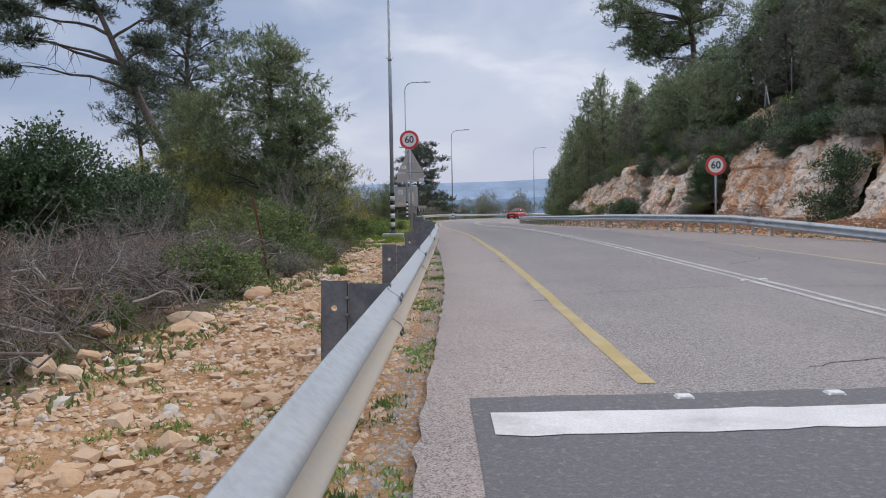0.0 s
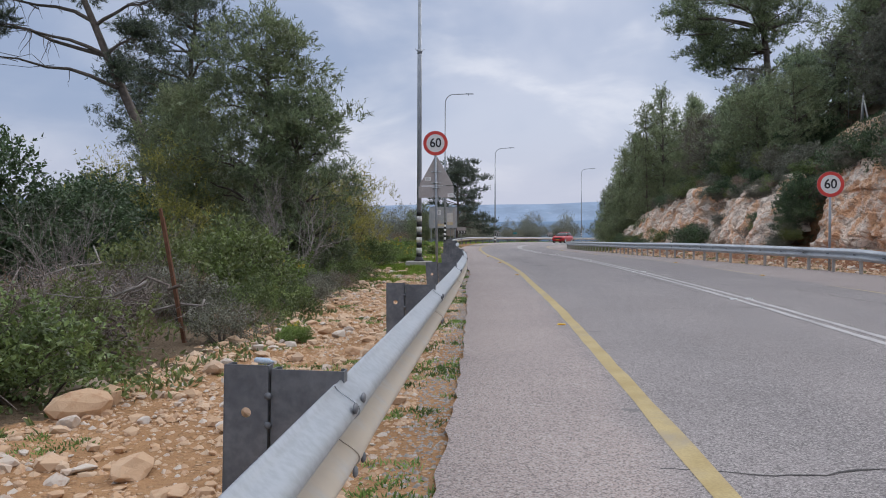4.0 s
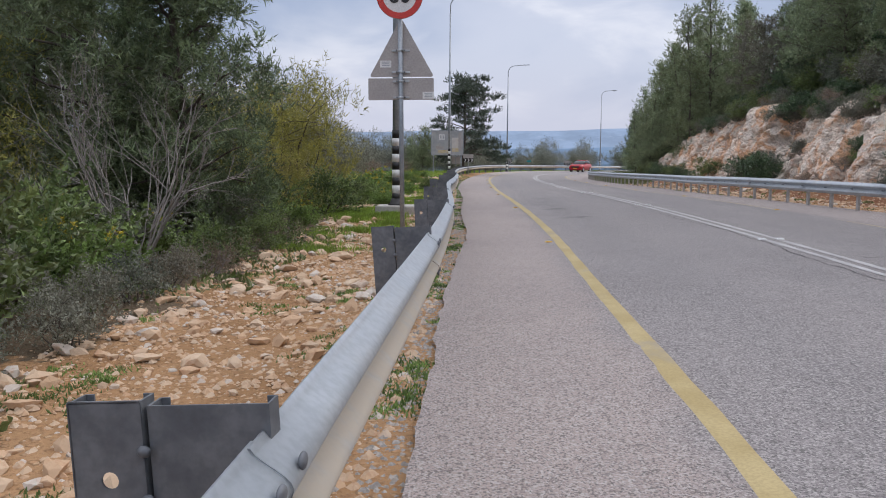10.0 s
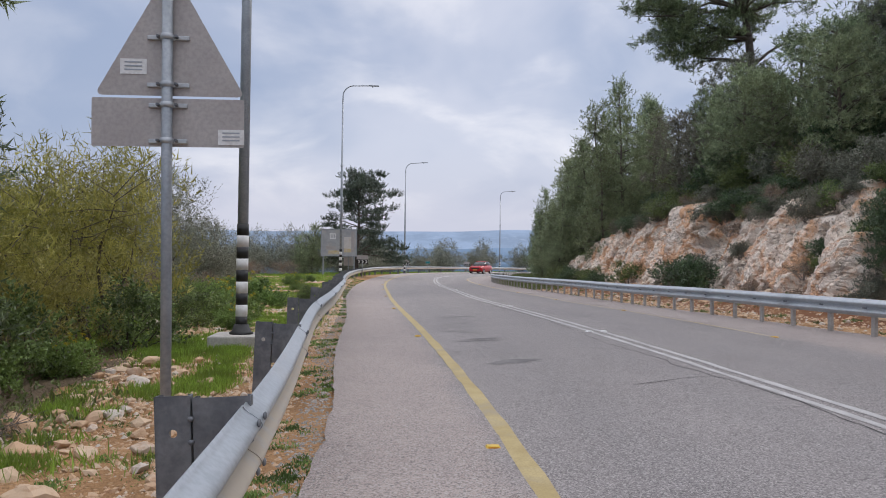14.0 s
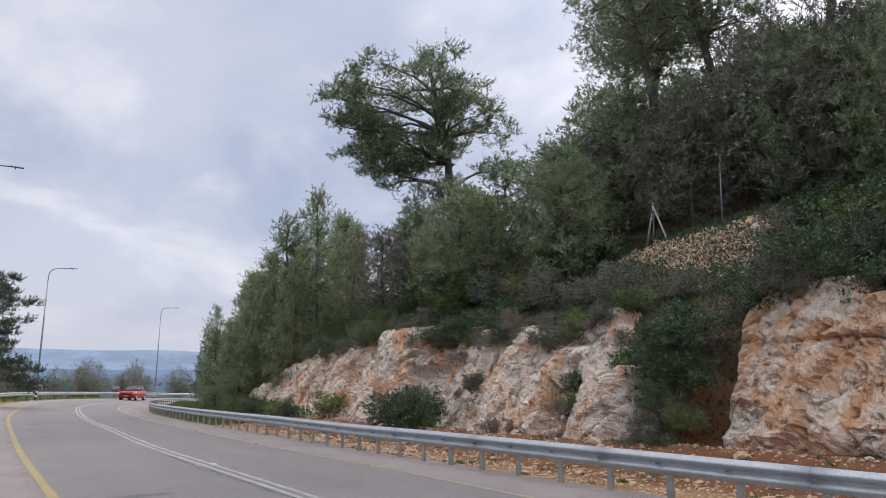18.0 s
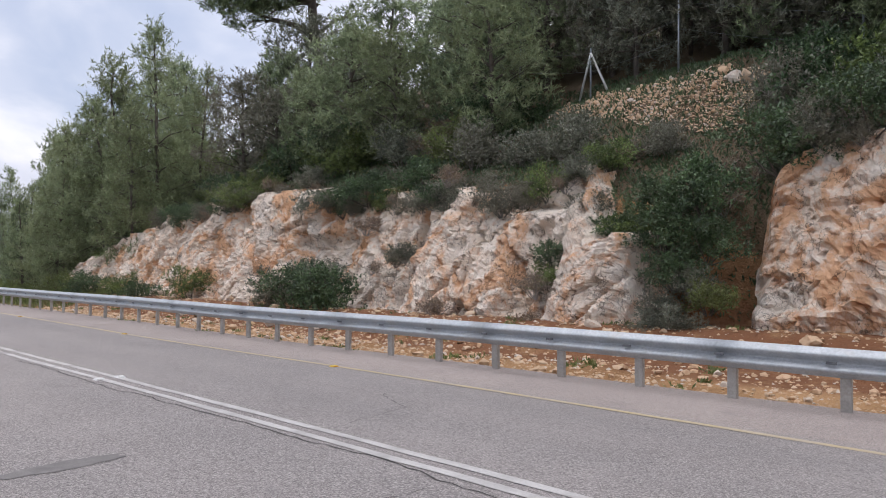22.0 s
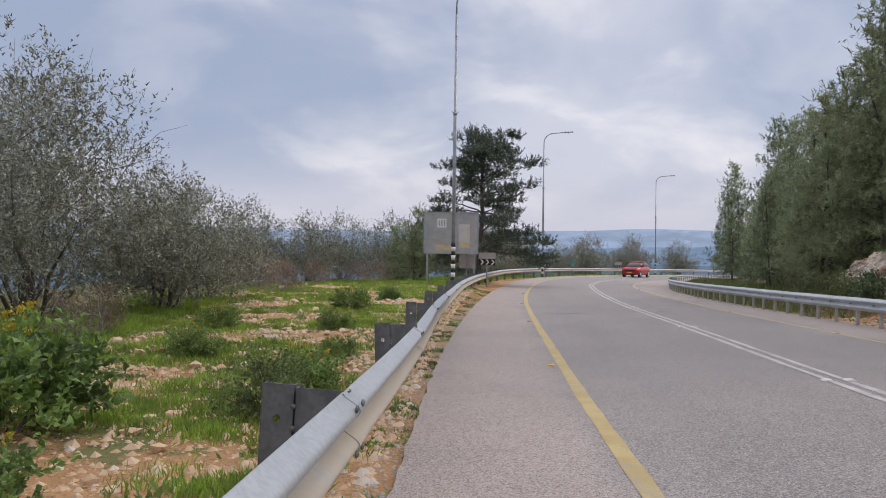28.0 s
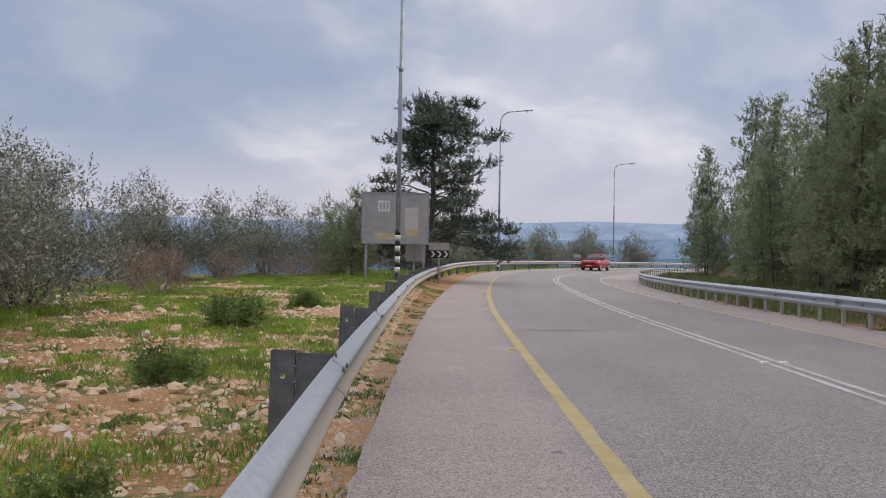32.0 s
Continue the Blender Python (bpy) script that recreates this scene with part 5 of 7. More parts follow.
def chevron_sign(x, y, turn, g=None, label="chevron sign, white arrows on black under a grey plate"):
    g = on_ground(x, y) if g is None else g
    sign = thing("chevron_sign", pose(x, y, g, 0, 0, turn), label, "road sign", "chevron signs on the bend")
    top = 2.41 - road_z(y, 0) + 0.0
    top = float(top)
    part("post", tube_bm([(0, 0.05, -0.3), (0, 0.05, top)], 0.032, 10), M_MAST, sign)
    part("upper_plate", box_bm(0.82, 0.012, 0.30, (0, 0, top - 0.15), 0.003), M_SIGNBACK, sign, "bare grey plate")
    black = part("arrow_plate", box_bm(0.82, 0.014, 0.31, (0, 0, top - 0.46), 0.003), M_BLACK, sign)
    for k in range(3):
        bm = bmesh.new()
        cx, cz, h, w = -0.27 + 0.26 * k, top - 0.46, 0.12, 0.085
        pts = ((cx - 0.06, h), (cx - 0.06 + w, h), (cx + 0.07 + w * 0.6, 0), (cx - 0.06 + w, -h), (cx - 0.06, -h), (cx + 0.055, 0))
        bm.faces.new([bm.verts.new((px, -0.0095, cz + pz)) for px, pz in pts])
        part("chevron", bm, M_WPAINT, black)


near_sign()
far_sign()
notice_board()
chevron_sign(0.06, 80.0, 0)
chevron_sign(4.35, 106.9, -12)
chevron_sign(13.2, 127.0, -26)


def back_sign():
    x, y = -0.95, 80.5
    g = on_ground(x, y)
    s = thing("direction_sign", pose(x, y, g), "bare beige back of a small direction sign on a post", "road sign")
    part("plate", box_bm(0.7, 0.012, 0.85, (0, 0, 1.15), 0.004), M_SIGNBACK, s)
    part("post", box_bm(0.07, 0.06, 1.6, (0, -0.04, 0.75), 0.004), M_MAST, s)
    part("bracket", box_bm(0.6, 0.02, 0.04, (0, -0.012, 1.3), 0.003), M_MAST, s)
    x, y = 7.0, 112.0
    s = thing("marker_sign", pose(x, y, on_ground(x, y), 0, 0, -14), "small teal marker sign on a thin post", "road sign")
    part("plate", box_bm(0.5, 0.012, 0.22, (0, 0, 1.3), 0.004), M_TEAL, s)
    part("post", tube_bm([(0, 0.03, -0.2), (0, 0.03, 1.42)], 0.025, 8), M_MAST, s)


back_sign()

# ---- the rock cut: fractured limestone buttresses with open joints ----
def block_relief(a, z, fa, fz, seed, tilt):
    """How far the block that holds a place of the face stands out, and how near the place lies to a joint."""
    q = Vector((a * fa + seed * 3.1, z * fz, seed))
    q += Vector((noise.noise(q * 2.3), noise.noise(q * 2.3 + Vector((7, 3, 1))), 0)) * 0.09
    d, pts = noise.voronoi(q)
    c = pts[0]
    r = noise.cell_vector(c * 5.3)
    lean = (q.x - c.x) * (r.y - 0.5) + (q.y - c.y) * (r.z - 0.5)
    return r.x - 0.5 + tilt * lean, d[1] - d[0], hash((round(c.x, 2), round(c.y, 2)))


def rock_face(name, s0, s1, step_s, top_of, label, seed, lean=0.45, foot_off=0.1, blocks=(0.62, 0.36), bumps=(), beds=(), rough=1.0, taper=0.6):
    """A rock face from the foot of the cut up to its lip. bumps: (s, z, half length, half height, how far it stands out); beds: heights of open bedding cracks."""
    S = np.arange(s0, s1 + 1e-6, step_s)
    tops = top_of(S)
    rows = int((float(tops.max()) - 0.4) / step_s)
    Q = np.linspace(0, 1, rows)
    foot = cliff_u(S) + foot_off
    P = np.empty((len(S), rows, 3))
    which = np.zeros((len(S), rows), np.int64)
    edge = np.minimum(step(s0, s0 + taper, S), step(s1, s1 - taper, S))
    fa, fz = blocks
    for i, s in enumerate(S):
        base = float(road_z(s, 9.0)) - 0.25
        e = float(edge[i])
        jag, _, _ = block_relief(s, 0.0, fa * 1.9, 1.0, seed + 9, 0.6)
        top = float(tops[i]) + 0.34 * jag + 0.14 * noise.noise(Vector((s * 2.3, seed, 2.5)))
        h = max(0.35, (top - base) * (0.75 + 0.25 * e))
        for j, q in enumerate(Q):
            z = base + h * q
            u = float(foot[i]) + lean * (z - base) + 0.22 * noise.noise(Vector((s * 0.3, z * 0.25, seed + 4)))
            slant = s + 0.22 * (z - base)
            h1, c1, which[i, j] = block_relief(slant, z, fa, fz, seed, 0.3)
            h2, c2, _ = block_relief(slant, z, 1.35, 0.85, seed + 3, 0.6)
            h3, c3, _ = block_relief(s, z, 4.2, 3.6, seed + 6, 1.0)
            out = 0.46 * h1 + rough * (0.16 * h2 + 0.11 * h3)
            out -= 0.30 * max(0, 1 - c1 / 0.045) + rough * (0.11 * max(0, 1 - c2 / 0.06) + 0.06 * max(0, 1 - c3 / 0.1))
            for bs, bz, ls, lz, k in bumps:
                d = max(abs(s - bs + 0.2 * noise.noise(Vector((z * 1.4, bs, 0)))) / ls, abs(z - bz + 0.2 * noise.noise(Vector((s * 1.4, bz, 5)))) / lz)
                out += k * float(step(1.15, 0.8, d))
            for bed in beds:
                gap = abs(z - bed - 0.10 * noise.noise(Vector((s * 0.8, bed, 1.0))))
                out -= 0.16 * max(0, 1 - gap / 0.05) * (noise.noise(Vector((s * 0.7, bed, 9.0))) > -0.25)
            out += 0.11 * noise.fractal(Vector((s, u, z)) * 1.1, 0.7, 2.2, 7) - 0.035 * rough * noise.turbulence(Vector((s, u, z)) * 4.0, 4, True)
            out = out * (0.3 + 0.7 * e) - 0.5 * (1 - e)
            back = max(0.0, q - 0.955) * 22.0
            P[i, j] = at(s + 0.05 * h2, u - out + back, z + 0.03 * h3)
    rock = thing(name, Matrix(), label, "rock", "rock outcrops of the cut")
    n = np.arange(P.shape[0] * P.shape[1]).reshape(P.shape[:2])
    F = np.stack([n[:-1, :-1], n[:-1, 1:], n[1:, 1:], n[1:, :-1]], -1).reshape(-1, 4)
    owner = which[:-1, :-1].ravel()
    flat = P.reshape(-1, 3)
    for key in np.unique(owner):
        mine = F[owner == key]
        used, inv = np.unique(mine, return_inverse=True)
        part("block", quick_mesh("block", flat[used], inv.reshape(-1, 4), False), M_ROCK, rock)
    return rock


main_top = smooth_table(((40.9, 2.2), (41.4, 2.95), (42.6, 3.2), (43.1, 4.1), (44.6, 4.3), (45.6, 3.95), (47.4, 4.15), (49.0, 4.1), (50.2, 4.35), (53.2, 4.35), (55.3, 4.75), (58.3, 4.55), (61.0, 4.4), (66.4, 3.45), (70.0, 2.4),
                         (73.5, 1.5)))
block_top = smooth_table(((28.4, 3.9), (30.5, 4.3), (32.6, 4.3), (34.2, 3.85), (35.2, 4.3), (36.2, 4.15), (37.4, 4.75), (38.4, 4.55), (39.3, 4.05)))
outer_top = smooth_table(((6.0, 3.3), (12.0, 3.5), (18.0, 3.9), (23.0, 4.6), (26.0, 4.7), (28.2, 4.2)))
rock_face("rock_outcrop", 40.9, 73.0, 0.065, main_top, "blocky cream and rust limestone face with open joints and bushes", 2.0,
          bumps=((42.3, 2.0, 0.75, 1.15, 0.30), (44.0, 2.1, 0.42, 1.0, -0.35), (45.4, 1.7, 0.9, 1.5, 0.22), (47.1, 2.0, 0.7, 1.6, 0.26), (48.6, 2.4, 0.5, 1.4, -0.25), (44.6, 3.9, 1.3, 0.5, -0.45), (52.4, 1.9, 1.5, 1.2, -0.55),
                 (53.2, 3.6, 0.5, 0.9, 0.15), (55.8, 2.7, 0.8, 2.0, 0.40), (57.3, 2.2, 0.5, 1.6, -0.25), (59.0, 2.6, 0.9, 1.6, 0.2), (62.5, 2.0, 0.8, 1.4, 0.22)))
rock_face("rock_outcrop", 33.9, 39.35, 0.075, block_top, "massive pale limestone block with level bedding cracks", 12.0, 0.36, 0.18, (0.11, 0.16), ((37.0, 4.0, 2.6, 0.66, 0.12), (38.5, 0.9, 0.9, 0.55, 0.25), (36.4, 1.2, 0.8, 0.5, 0.15), (35.2, 1.9, 0.35, 1.0, -0.3)), (1.5, 3.3), 1.0, 0.35)
rock_face("rock_outcrop", 28.4, 33.7, 0.085, block_top, "pale jointed limestone block beside the red gully", 14.0, 0.40, 0.15, (0.3, 0.3), (), (1.7, 3.0), 1.0)
rock_face("rock_outcrop", 20.6, 28.0, 0.12, outer_top, "pale limestone buttress stained orange above the verge", 17.0, 0.5, 0.1, (0.5, 0.35), (), (2.4,))
rock_face("rock_outcrop", 6.0, 19.8, 0.15, outer_top, "long sloping limestone outcrop stained orange", 23.0, 0.5, 0.1, (0.35, 0.4))


# ---- loose stones ----
def stone_mesh(seed, rough=0.28):
    rng = np.random.default_rng(seed)
    bm = bmesh.new()
    bmesh.ops.create_icosphere(bm, subdivisions=2, radius=1.0)
    cuts = [(Vector(rng.normal(0, 1, 3)).normalized(), rng.uniform(0.42, 0.8)) for _ in range(9)]
    for v in bm.verts:
        for n, d in cuts:
            k = v.co.dot(n)
            if k > d:
                v.co -= n * (k - d) * 0.9
        v.co *= 1 + rough * 0.7 * noise.noise(v.co * 1.6 + Vector((seed, 0, 0))) + rough * 0.45 * noise.noise(v.co * 4.1 + Vector((0, seed, 0)))
    return mesh_of("stone", bm, M_STONE)


STONES = [stone_mesh(k) for k in range(9)]


def lay_stones():
    """Larger stones singly, down to a hand's size, on the strip behind the near rail and below the cut."""
    rng = np.random.default_rng(31)
    taken = 0
    for k in range(290):
        far = rng.uniform() < 0.25
        s = rng.uniform(2, 36) if rng.uniform() < 0.55 else rng.uniform(36, 72)
        if far:
            s = rng.uniform(20, 62)
            u = float(rail_right_u(s)) + rng.uniform(0.9, 4.2)
            size = rng.uniform(0.05, 0.2)
        else:
            lo, hi = float(scrub_u(s)) - 0.2, float(rail_left_u(s)) - 0.75
            q = rng.uniform()**1.5
            u = lo + (hi - lo) * q
            size = rng.uniform(0.05, 0.11) + 0.10 * (rng.uniform() < 0.22) * (1 - q)
        p = at(s, u, 0.0)
        ob = new("stone", STONES[k % 9])
        flat = rng.uniform(0.5, 0.8)
        ob.matrix_basis = Matrix.LocRotScale((p[0], p[1], on_ground(p[0], p[1]) + size * flat * 0.3), Euler((rng.normal(0, 0.2), rng.normal(0, 0.2), rng.uniform(0, 6.3))),
                                            (size * rng.uniform(0.9, 1.5), size, size * flat))
        tagged(ob, "rough cream and ochre limestone on the ground", "stone", "loose stones by the road")


def gravel(name, n, place, lo, hi, seed, label, material=None):
    """Small stones as one sheet of many low pieces."""
    rng = np.random.default_rng(seed)
    base = np.array([(1, 0, 0), (0.4, 0.85, 0), (-0.75, 0.6, 0), (-0.8, -0.55, 0), (0.3, -0.95, 0), (0.25, 0.1, 0.8), (-0.3, 0.05, 0.7)], float)
    tri = np.array([(0, 1, 5), (1, 2, 6), (1, 6, 5), (2, 3, 6), (3, 4, 6), (4, 5, 6), (4, 0, 5)])
    x, y = place(rng, n)
    z = ground_z(x, y)
    size = lo + (hi - lo) * rng.uniform(0, 1, n)**3.0
    a = rng.uniform(0, 6.28, n)
    c, s_ = np.cos(a), np.sin(a)
    B = base[None] * rng.uniform(0.7, 1.3, (n, 7, 3)) * size[:, None, None]
    X = B[..., 0] * c[:, None] - B[..., 1] * s_[:, None] + x[:, None]
    Y = B[..., 0] * s_[:, None] + B[..., 1] * c[:, None] + y[:, None]
    V = np.stack([X, Y, B[..., 2] * 0.8 + z[:, None] - 0.004], -1).reshape(-1, 3)
    F = (tri[None] + 7 * np.arange(n)[:, None, None]).reshape(-1, 3)
    ob = part(name, quick_mesh(name, V, F, False), material or M_STONE)
    return tagged(ob, label, "gravel", kind="stuff")


def rubble(name, n, place, lo, hi, seed, label):
    """Rounded and broken stones a hand across and less, as one sheet of pieces."""
    rng = np.random.default_rng(seed)
    bm = bmesh.new()
    bmesh.ops.create_icosphere(bm, subdivisions=1, radius=1.0)
    base = np.array([v.co for v in bm.verts])
    tri = np.array([[v.index for v in f.verts] for f in bm.faces])
    bm.free()
    x, y = place(rng, n)
    size = lo + (hi - lo) * rng.uniform(0, 1, n)**4.0
    B = base[None] * rng.uniform(0.62, 1.2, (n, len(base), 1))
    for _ in range(4):
        w = rng.normal(0, 1, (n, 1, 3))
        w /= np.linalg.norm(w, axis=2)[..., None]
        B = B - w * np.maximum((B * w).sum(2) - rng.uniform(0.35, 0.7, (n, 1)), 0)[..., None]
    B = B * np.stack([rng.uniform(0.9, 1.5, n), rng.uniform(0.75, 1.1, n), rng.uniform(0.5, 0.85, n)], -1)[:, None] * size[:, None, None]
    a = rng.uniform(0, 6.28, (n, 1))
    V = np.stack([B[..., 0] * np.cos(a) - B[..., 1] * np.sin(a) + x[:, None], B[..., 0] * np.sin(a) + B[..., 1] * np.cos(a) + y[:, None], B[..., 2] + (ground_z(x, y) + 0.2 * size)[:, None]], -1)
    F = (tri[None] + len(base) * np.arange(n)[:, None, None]).reshape(-1, 3)
    return tagged(part(name, quick_mesh(name, V.reshape(-1, 3), F, False), M_STONE), label, "stones", kind="stuff")


def on_strip(rng, n):
    s = 0.5 + 70 * rng.uniform(0, 1, n)**1.5
    lo, hi = scrub_u(s) - 0.5, rail_left_u(s) - 0.1
    u = lo + (hi - lo) * rng.uniform(0, 1, n)**0.8
    P = at(s, u, 0.0)
    return P[:, 0], P[:, 1]


def band_of_stones(rng, n):
    s = 0.5 + 66 * rng.uniform(0, 1, n)**1.6
    lo, hi = scrub_u(s) - 0.3, rail_left_u(s) - 0.25
    P = at(s, lo + (hi - lo) * rng.uniform(0, 1, n)**1.25, 0.0)
    return P[:, 0], P[:, 1]


def on_far_verge(rng, n):
    s = rng.uniform(14, 64, n)
    u = rail_right_u(s) + 0.35 + (cliff_u(s) - rail_right_u(s)) * rng.uniform(0, 1, n)**1.4
    P = at(s, u, 0.0)
    return P[:, 0], P[:, 1]


def rubble_mound():
    """A heap of broken stone on the slope above the cut."""
    rng = np.random.default_rng(8)
    heap = thing("rubble_heap", Matrix(), "heap of broken pale limestone on the wooded slope", "rubble")
    for k in range(250):
        q = rng.uniform(-1, 1)
        y = 45.1 + 3.2 * q
        x = 20.35 - rng.uniform(0, 1.7) * (1.0 - 0.6 * max(0, q))
        size = rng.uniform(0.03, 0.075)
        if k < 3:
            x, y, size = 19.75 + 0.15 * k, 42.2 + 0.4 * k, 0.26 - 0.05 * k
        z = on_ground(x, y) + size * rng.uniform(0.1, 0.9)
        ob = new("stone", STONES[k % 9])
        put(ob, heap, Matrix.LocRotScale((x, y, z), Euler(rng.uniform(0, 6, 3)), (size * 1.3, size, size)))


def on_edge(rng, n):
    s = 0.5 + 68 * rng.uniform(0, 1, n)**1.2
    P = at(s, asphalt_left_u(s) - 0.10 + rng.normal(0, 0.12, n), 0.0)
    return P[:, 0], P[:, 1]


def on_heap(rng, n):
    q = rng.uniform(-1, 1, n)
    return 20.4 - rng.uniform(0, 1.9, n) * (1.0 - 0.6 * np.maximum(0, q)), 45.1 + 3.4 * q


def on_far_strip(rng, n):
    s = rng.uniform(36, 74, n)
    lo, hi = scrub_u(s) - 0.2, rail_left_u(s) - 0.1
    P = at(s, hi + (lo - hi) * rng.uniform(0, 1, n)**1.7, 0.0)
    return P[:, 0], P[:, 1]


lay_stones()
gravel("gravel_near", 72000, on_strip, 0.007, 0.042, 41, "pale and ochre gravel strewn behind the guardrail")
gravel("gravel_far", 15000, on_far_verge, 0.01, 0.055, 42, "ochre scree and gravel under the rock cut")
rubble_mound()
rubble("rubble_near", 6500, band_of_stones, 0.022, 0.10, 46, "broken cream and orange stones strewn behind the guardrail")
rubble("rubble_far", 2600, on_far_verge, 0.025, 0.11, 47, "broken ochre stones under the rock cut")
gravel("gravel_edge", 34000, on_edge, 0.005, 0.026, 45, "loose grey grit along the broken asphalt edge", M_GRIT)
gravel("gravel_slope", 9000, on_heap, 0.02, 0.07, 43, "broken pale limestone rubble on the wooded slope")
gravel("gravel_strip", 16000, on_far_strip, 0.01, 0.075, 44, "pale stones and gravel between the grass")

# ---- the planting ----
def plant_near_side():
    rng = np.random.default_rng(71)
    # the leaning pine: bare arched limbs, crown high on the left
    clumps = [((-4.3, 0.2, 11.0), (1.5, 1.3, 0.9)), ((-6.3, 0.0, 10.6), (1.5, 1.3, 0.8)), ((-8.2, 0.3, 10.2), (1.4, 1.2, 0.7)), ((-3.0, 0.6, 12.2), (1.5, 1.2, 1.0)),
              ((-9.2, -0.3, 9.0), (1.0, 1.0, 0.5)), ((-7.2, -0.6, 9.1), (0.9, 0.9, 0.45)), ((-8.6, 0.2, 7.9), (0.8, 0.8, 0.35)), ((-2.4, 0.3, 8.8), (0.9, 0.9, 0.6)),
              ((-1.5, 0.5, 10.4), (1.2, 1.0, 0.8)), ((-3.2, 0.2, 7.4), (0.8, 0.8, 0.5)), ((-5.4, 0.1, 12.0), (1.3, 1.1, 0.8))]
    wood, r = crooked_tree(401, 11.5, (-4.9, 0.2), clumps, 0.26, 7)
    limbs = [w[0] for w in wood if len(w[0]) == 7]
    for k in range(60):
        limb = limbs[rng.integers(0, len(limbs))]
        a = limb[rng.integers(2, 7)]
        wood.append((wander(a, a + np.array([rng.normal(0, 0.35), rng.normal(0, 0.3), -rng.uniform(0.3, 1.2)]), r, 0.25, 5), 0.016, 0.005))
    pine = plant("pine_tree", "leaning pine with arched bare limbs and thin high crown", "tree", wood, shoot_arrays(clumps, 4000, 14, 0.36, 0.17, 0.034, r, 0.35, 0.2), M_BARK, M_PINED, "pines")
    stand(pine, -9.3, 35.0, 1.0, 0, 0.2)
    drop_proto(pine)
    back = make_pine("pine_tree", "tall thin-crowned pine behind the scrub", 403, 12.4, 7.2, 2.8, 9000, M_PINED, "round", (0.6, 0.2), 0.2, size=0.85)
    stand(back, -12.0, 41.0, 1.0, 30)
    stand(back, -15.5, 46.0, 0.8, 140)
    drop_proto(back)
    dense = make_pine("pine_tree", "dense dark young pine with branches to the ground", 405, 7.6, 0.4, 2.5, 17000, M_PINE, "round", (0.7, 0.0), 0.17, size=0.85, n=44, flat=0.75)
    stand(dense, -6.0, 29.4, 0.95, 20)
    stand(dense, -4.0, 28.2, 0.64, 140)
    stand(dense, -7.6, 31.0, 0.72, 200)
    stand(dense, -9.4, 33.2, 0.8, 100)
    drop_proto(dense)
    airy = make_bush("light_bush_tree", "airy light olive-green tall bush by the leaning pine", 407, 4.2, 5.4, 9000, M_BROOM, (0.10, 0.028), 22, 40, M_GREYWOOD, group="tall bushes", lift=0.7, needle=True)
    for x, y, k, t, q in ((-8.2, 28.0, 0.95, 0, 0.98), (-6.6, 26.6, 0.6, 120, 0.9), (-10.6, 31.5, 0.8, 60, 0.9)):
        stand(airy, x, y, k, t, 0.1, q)
    drop_proto(airy)
    # dark evergreens at the scrub's far edge
    dark = make_bush("evergreen_bush", "dark glossy evergreen bush beyond the dry scrub", 411, 4.4, 4.4, 34000, M_DARK, (0.105, 0.075), 32, 14, group="tall bushes", needle=True)
    for x, y, k, t, q in ((-10.9, 23.0, 0.95, 0, 1.0), (-8.5, 23.6, 0.8, 80, 0.82), (-13.5, 25.5, 1.0, 150, 0.9), (-9.6, 29.0, 0.95, 200, 0.8), (-16.0, 21.0, 1.1, 260, 0.9), (-14.0, 33.0, 1.1, 30, 0.7)):
        stand(dark, x, y, k, t, 0.1, q)
    drop_proto(dark)
    broom = make_bush("broom_bush", "tall feathery yellow-green broom bush", 415, 3.4, 3.9, 12000, M_BROOM, (0.15, 0.022), 24, 60, group="tall bushes", lift=1.1, needle=True)
    for x, y, k, t, q in ((-4.2, 36.0, 1.1, 0, 1.05), (-5.7, 33.8, 1.05, 70, 1.0), (-5.4, 38.6, 0.85, 160, 0.9), (-7.6, 37.0, 1.0, 250, 1.0), (-3.9, 33.2, 0.6, 200, 0.9), (-7.2, 41.5, 0.8, 20, 0.8)):
        stand(broom, x, y, k, t, 0.1, q)
    drop_proto(broom)
    bare = make_bare("bare_shrub", "leafless pale grey shrub with upswept forking twigs", 421, 3.3, 1.9, 13, 0.017)
    stand(bare, -3.7, 25.4, 1.0, 0)
    stand(bare, -5.3, 22.0, 0.6, 90)
    stand(bare, -5.6, 13.9, 0.55, 200)
    stand(bare, -6.6, 20.0, 0.75, 120)
    drop_proto(bare)
    # low scrub along the strip
    green = make_bush("green_bush", "low leafy green bush at the strip's edge", 431, 1.6, 1.05, 4200, M_BUSH, (0.065, 0.042), 16, 6)
    dull = make_bush("grey_green_bush", "low grey-green scrub bush", 433, 1.7, 0.95, 3600, M_GREYBUSH, (0.06, 0.03), 14, 16)
    dry = make_bush("dry_bush", "dry brown-grey brush with dead twigs", 435, 1.8, 0.95, 1300, M_DRY, (0.09, 0.016), 12, 70, M_GREYWOOD, lift=0.7)
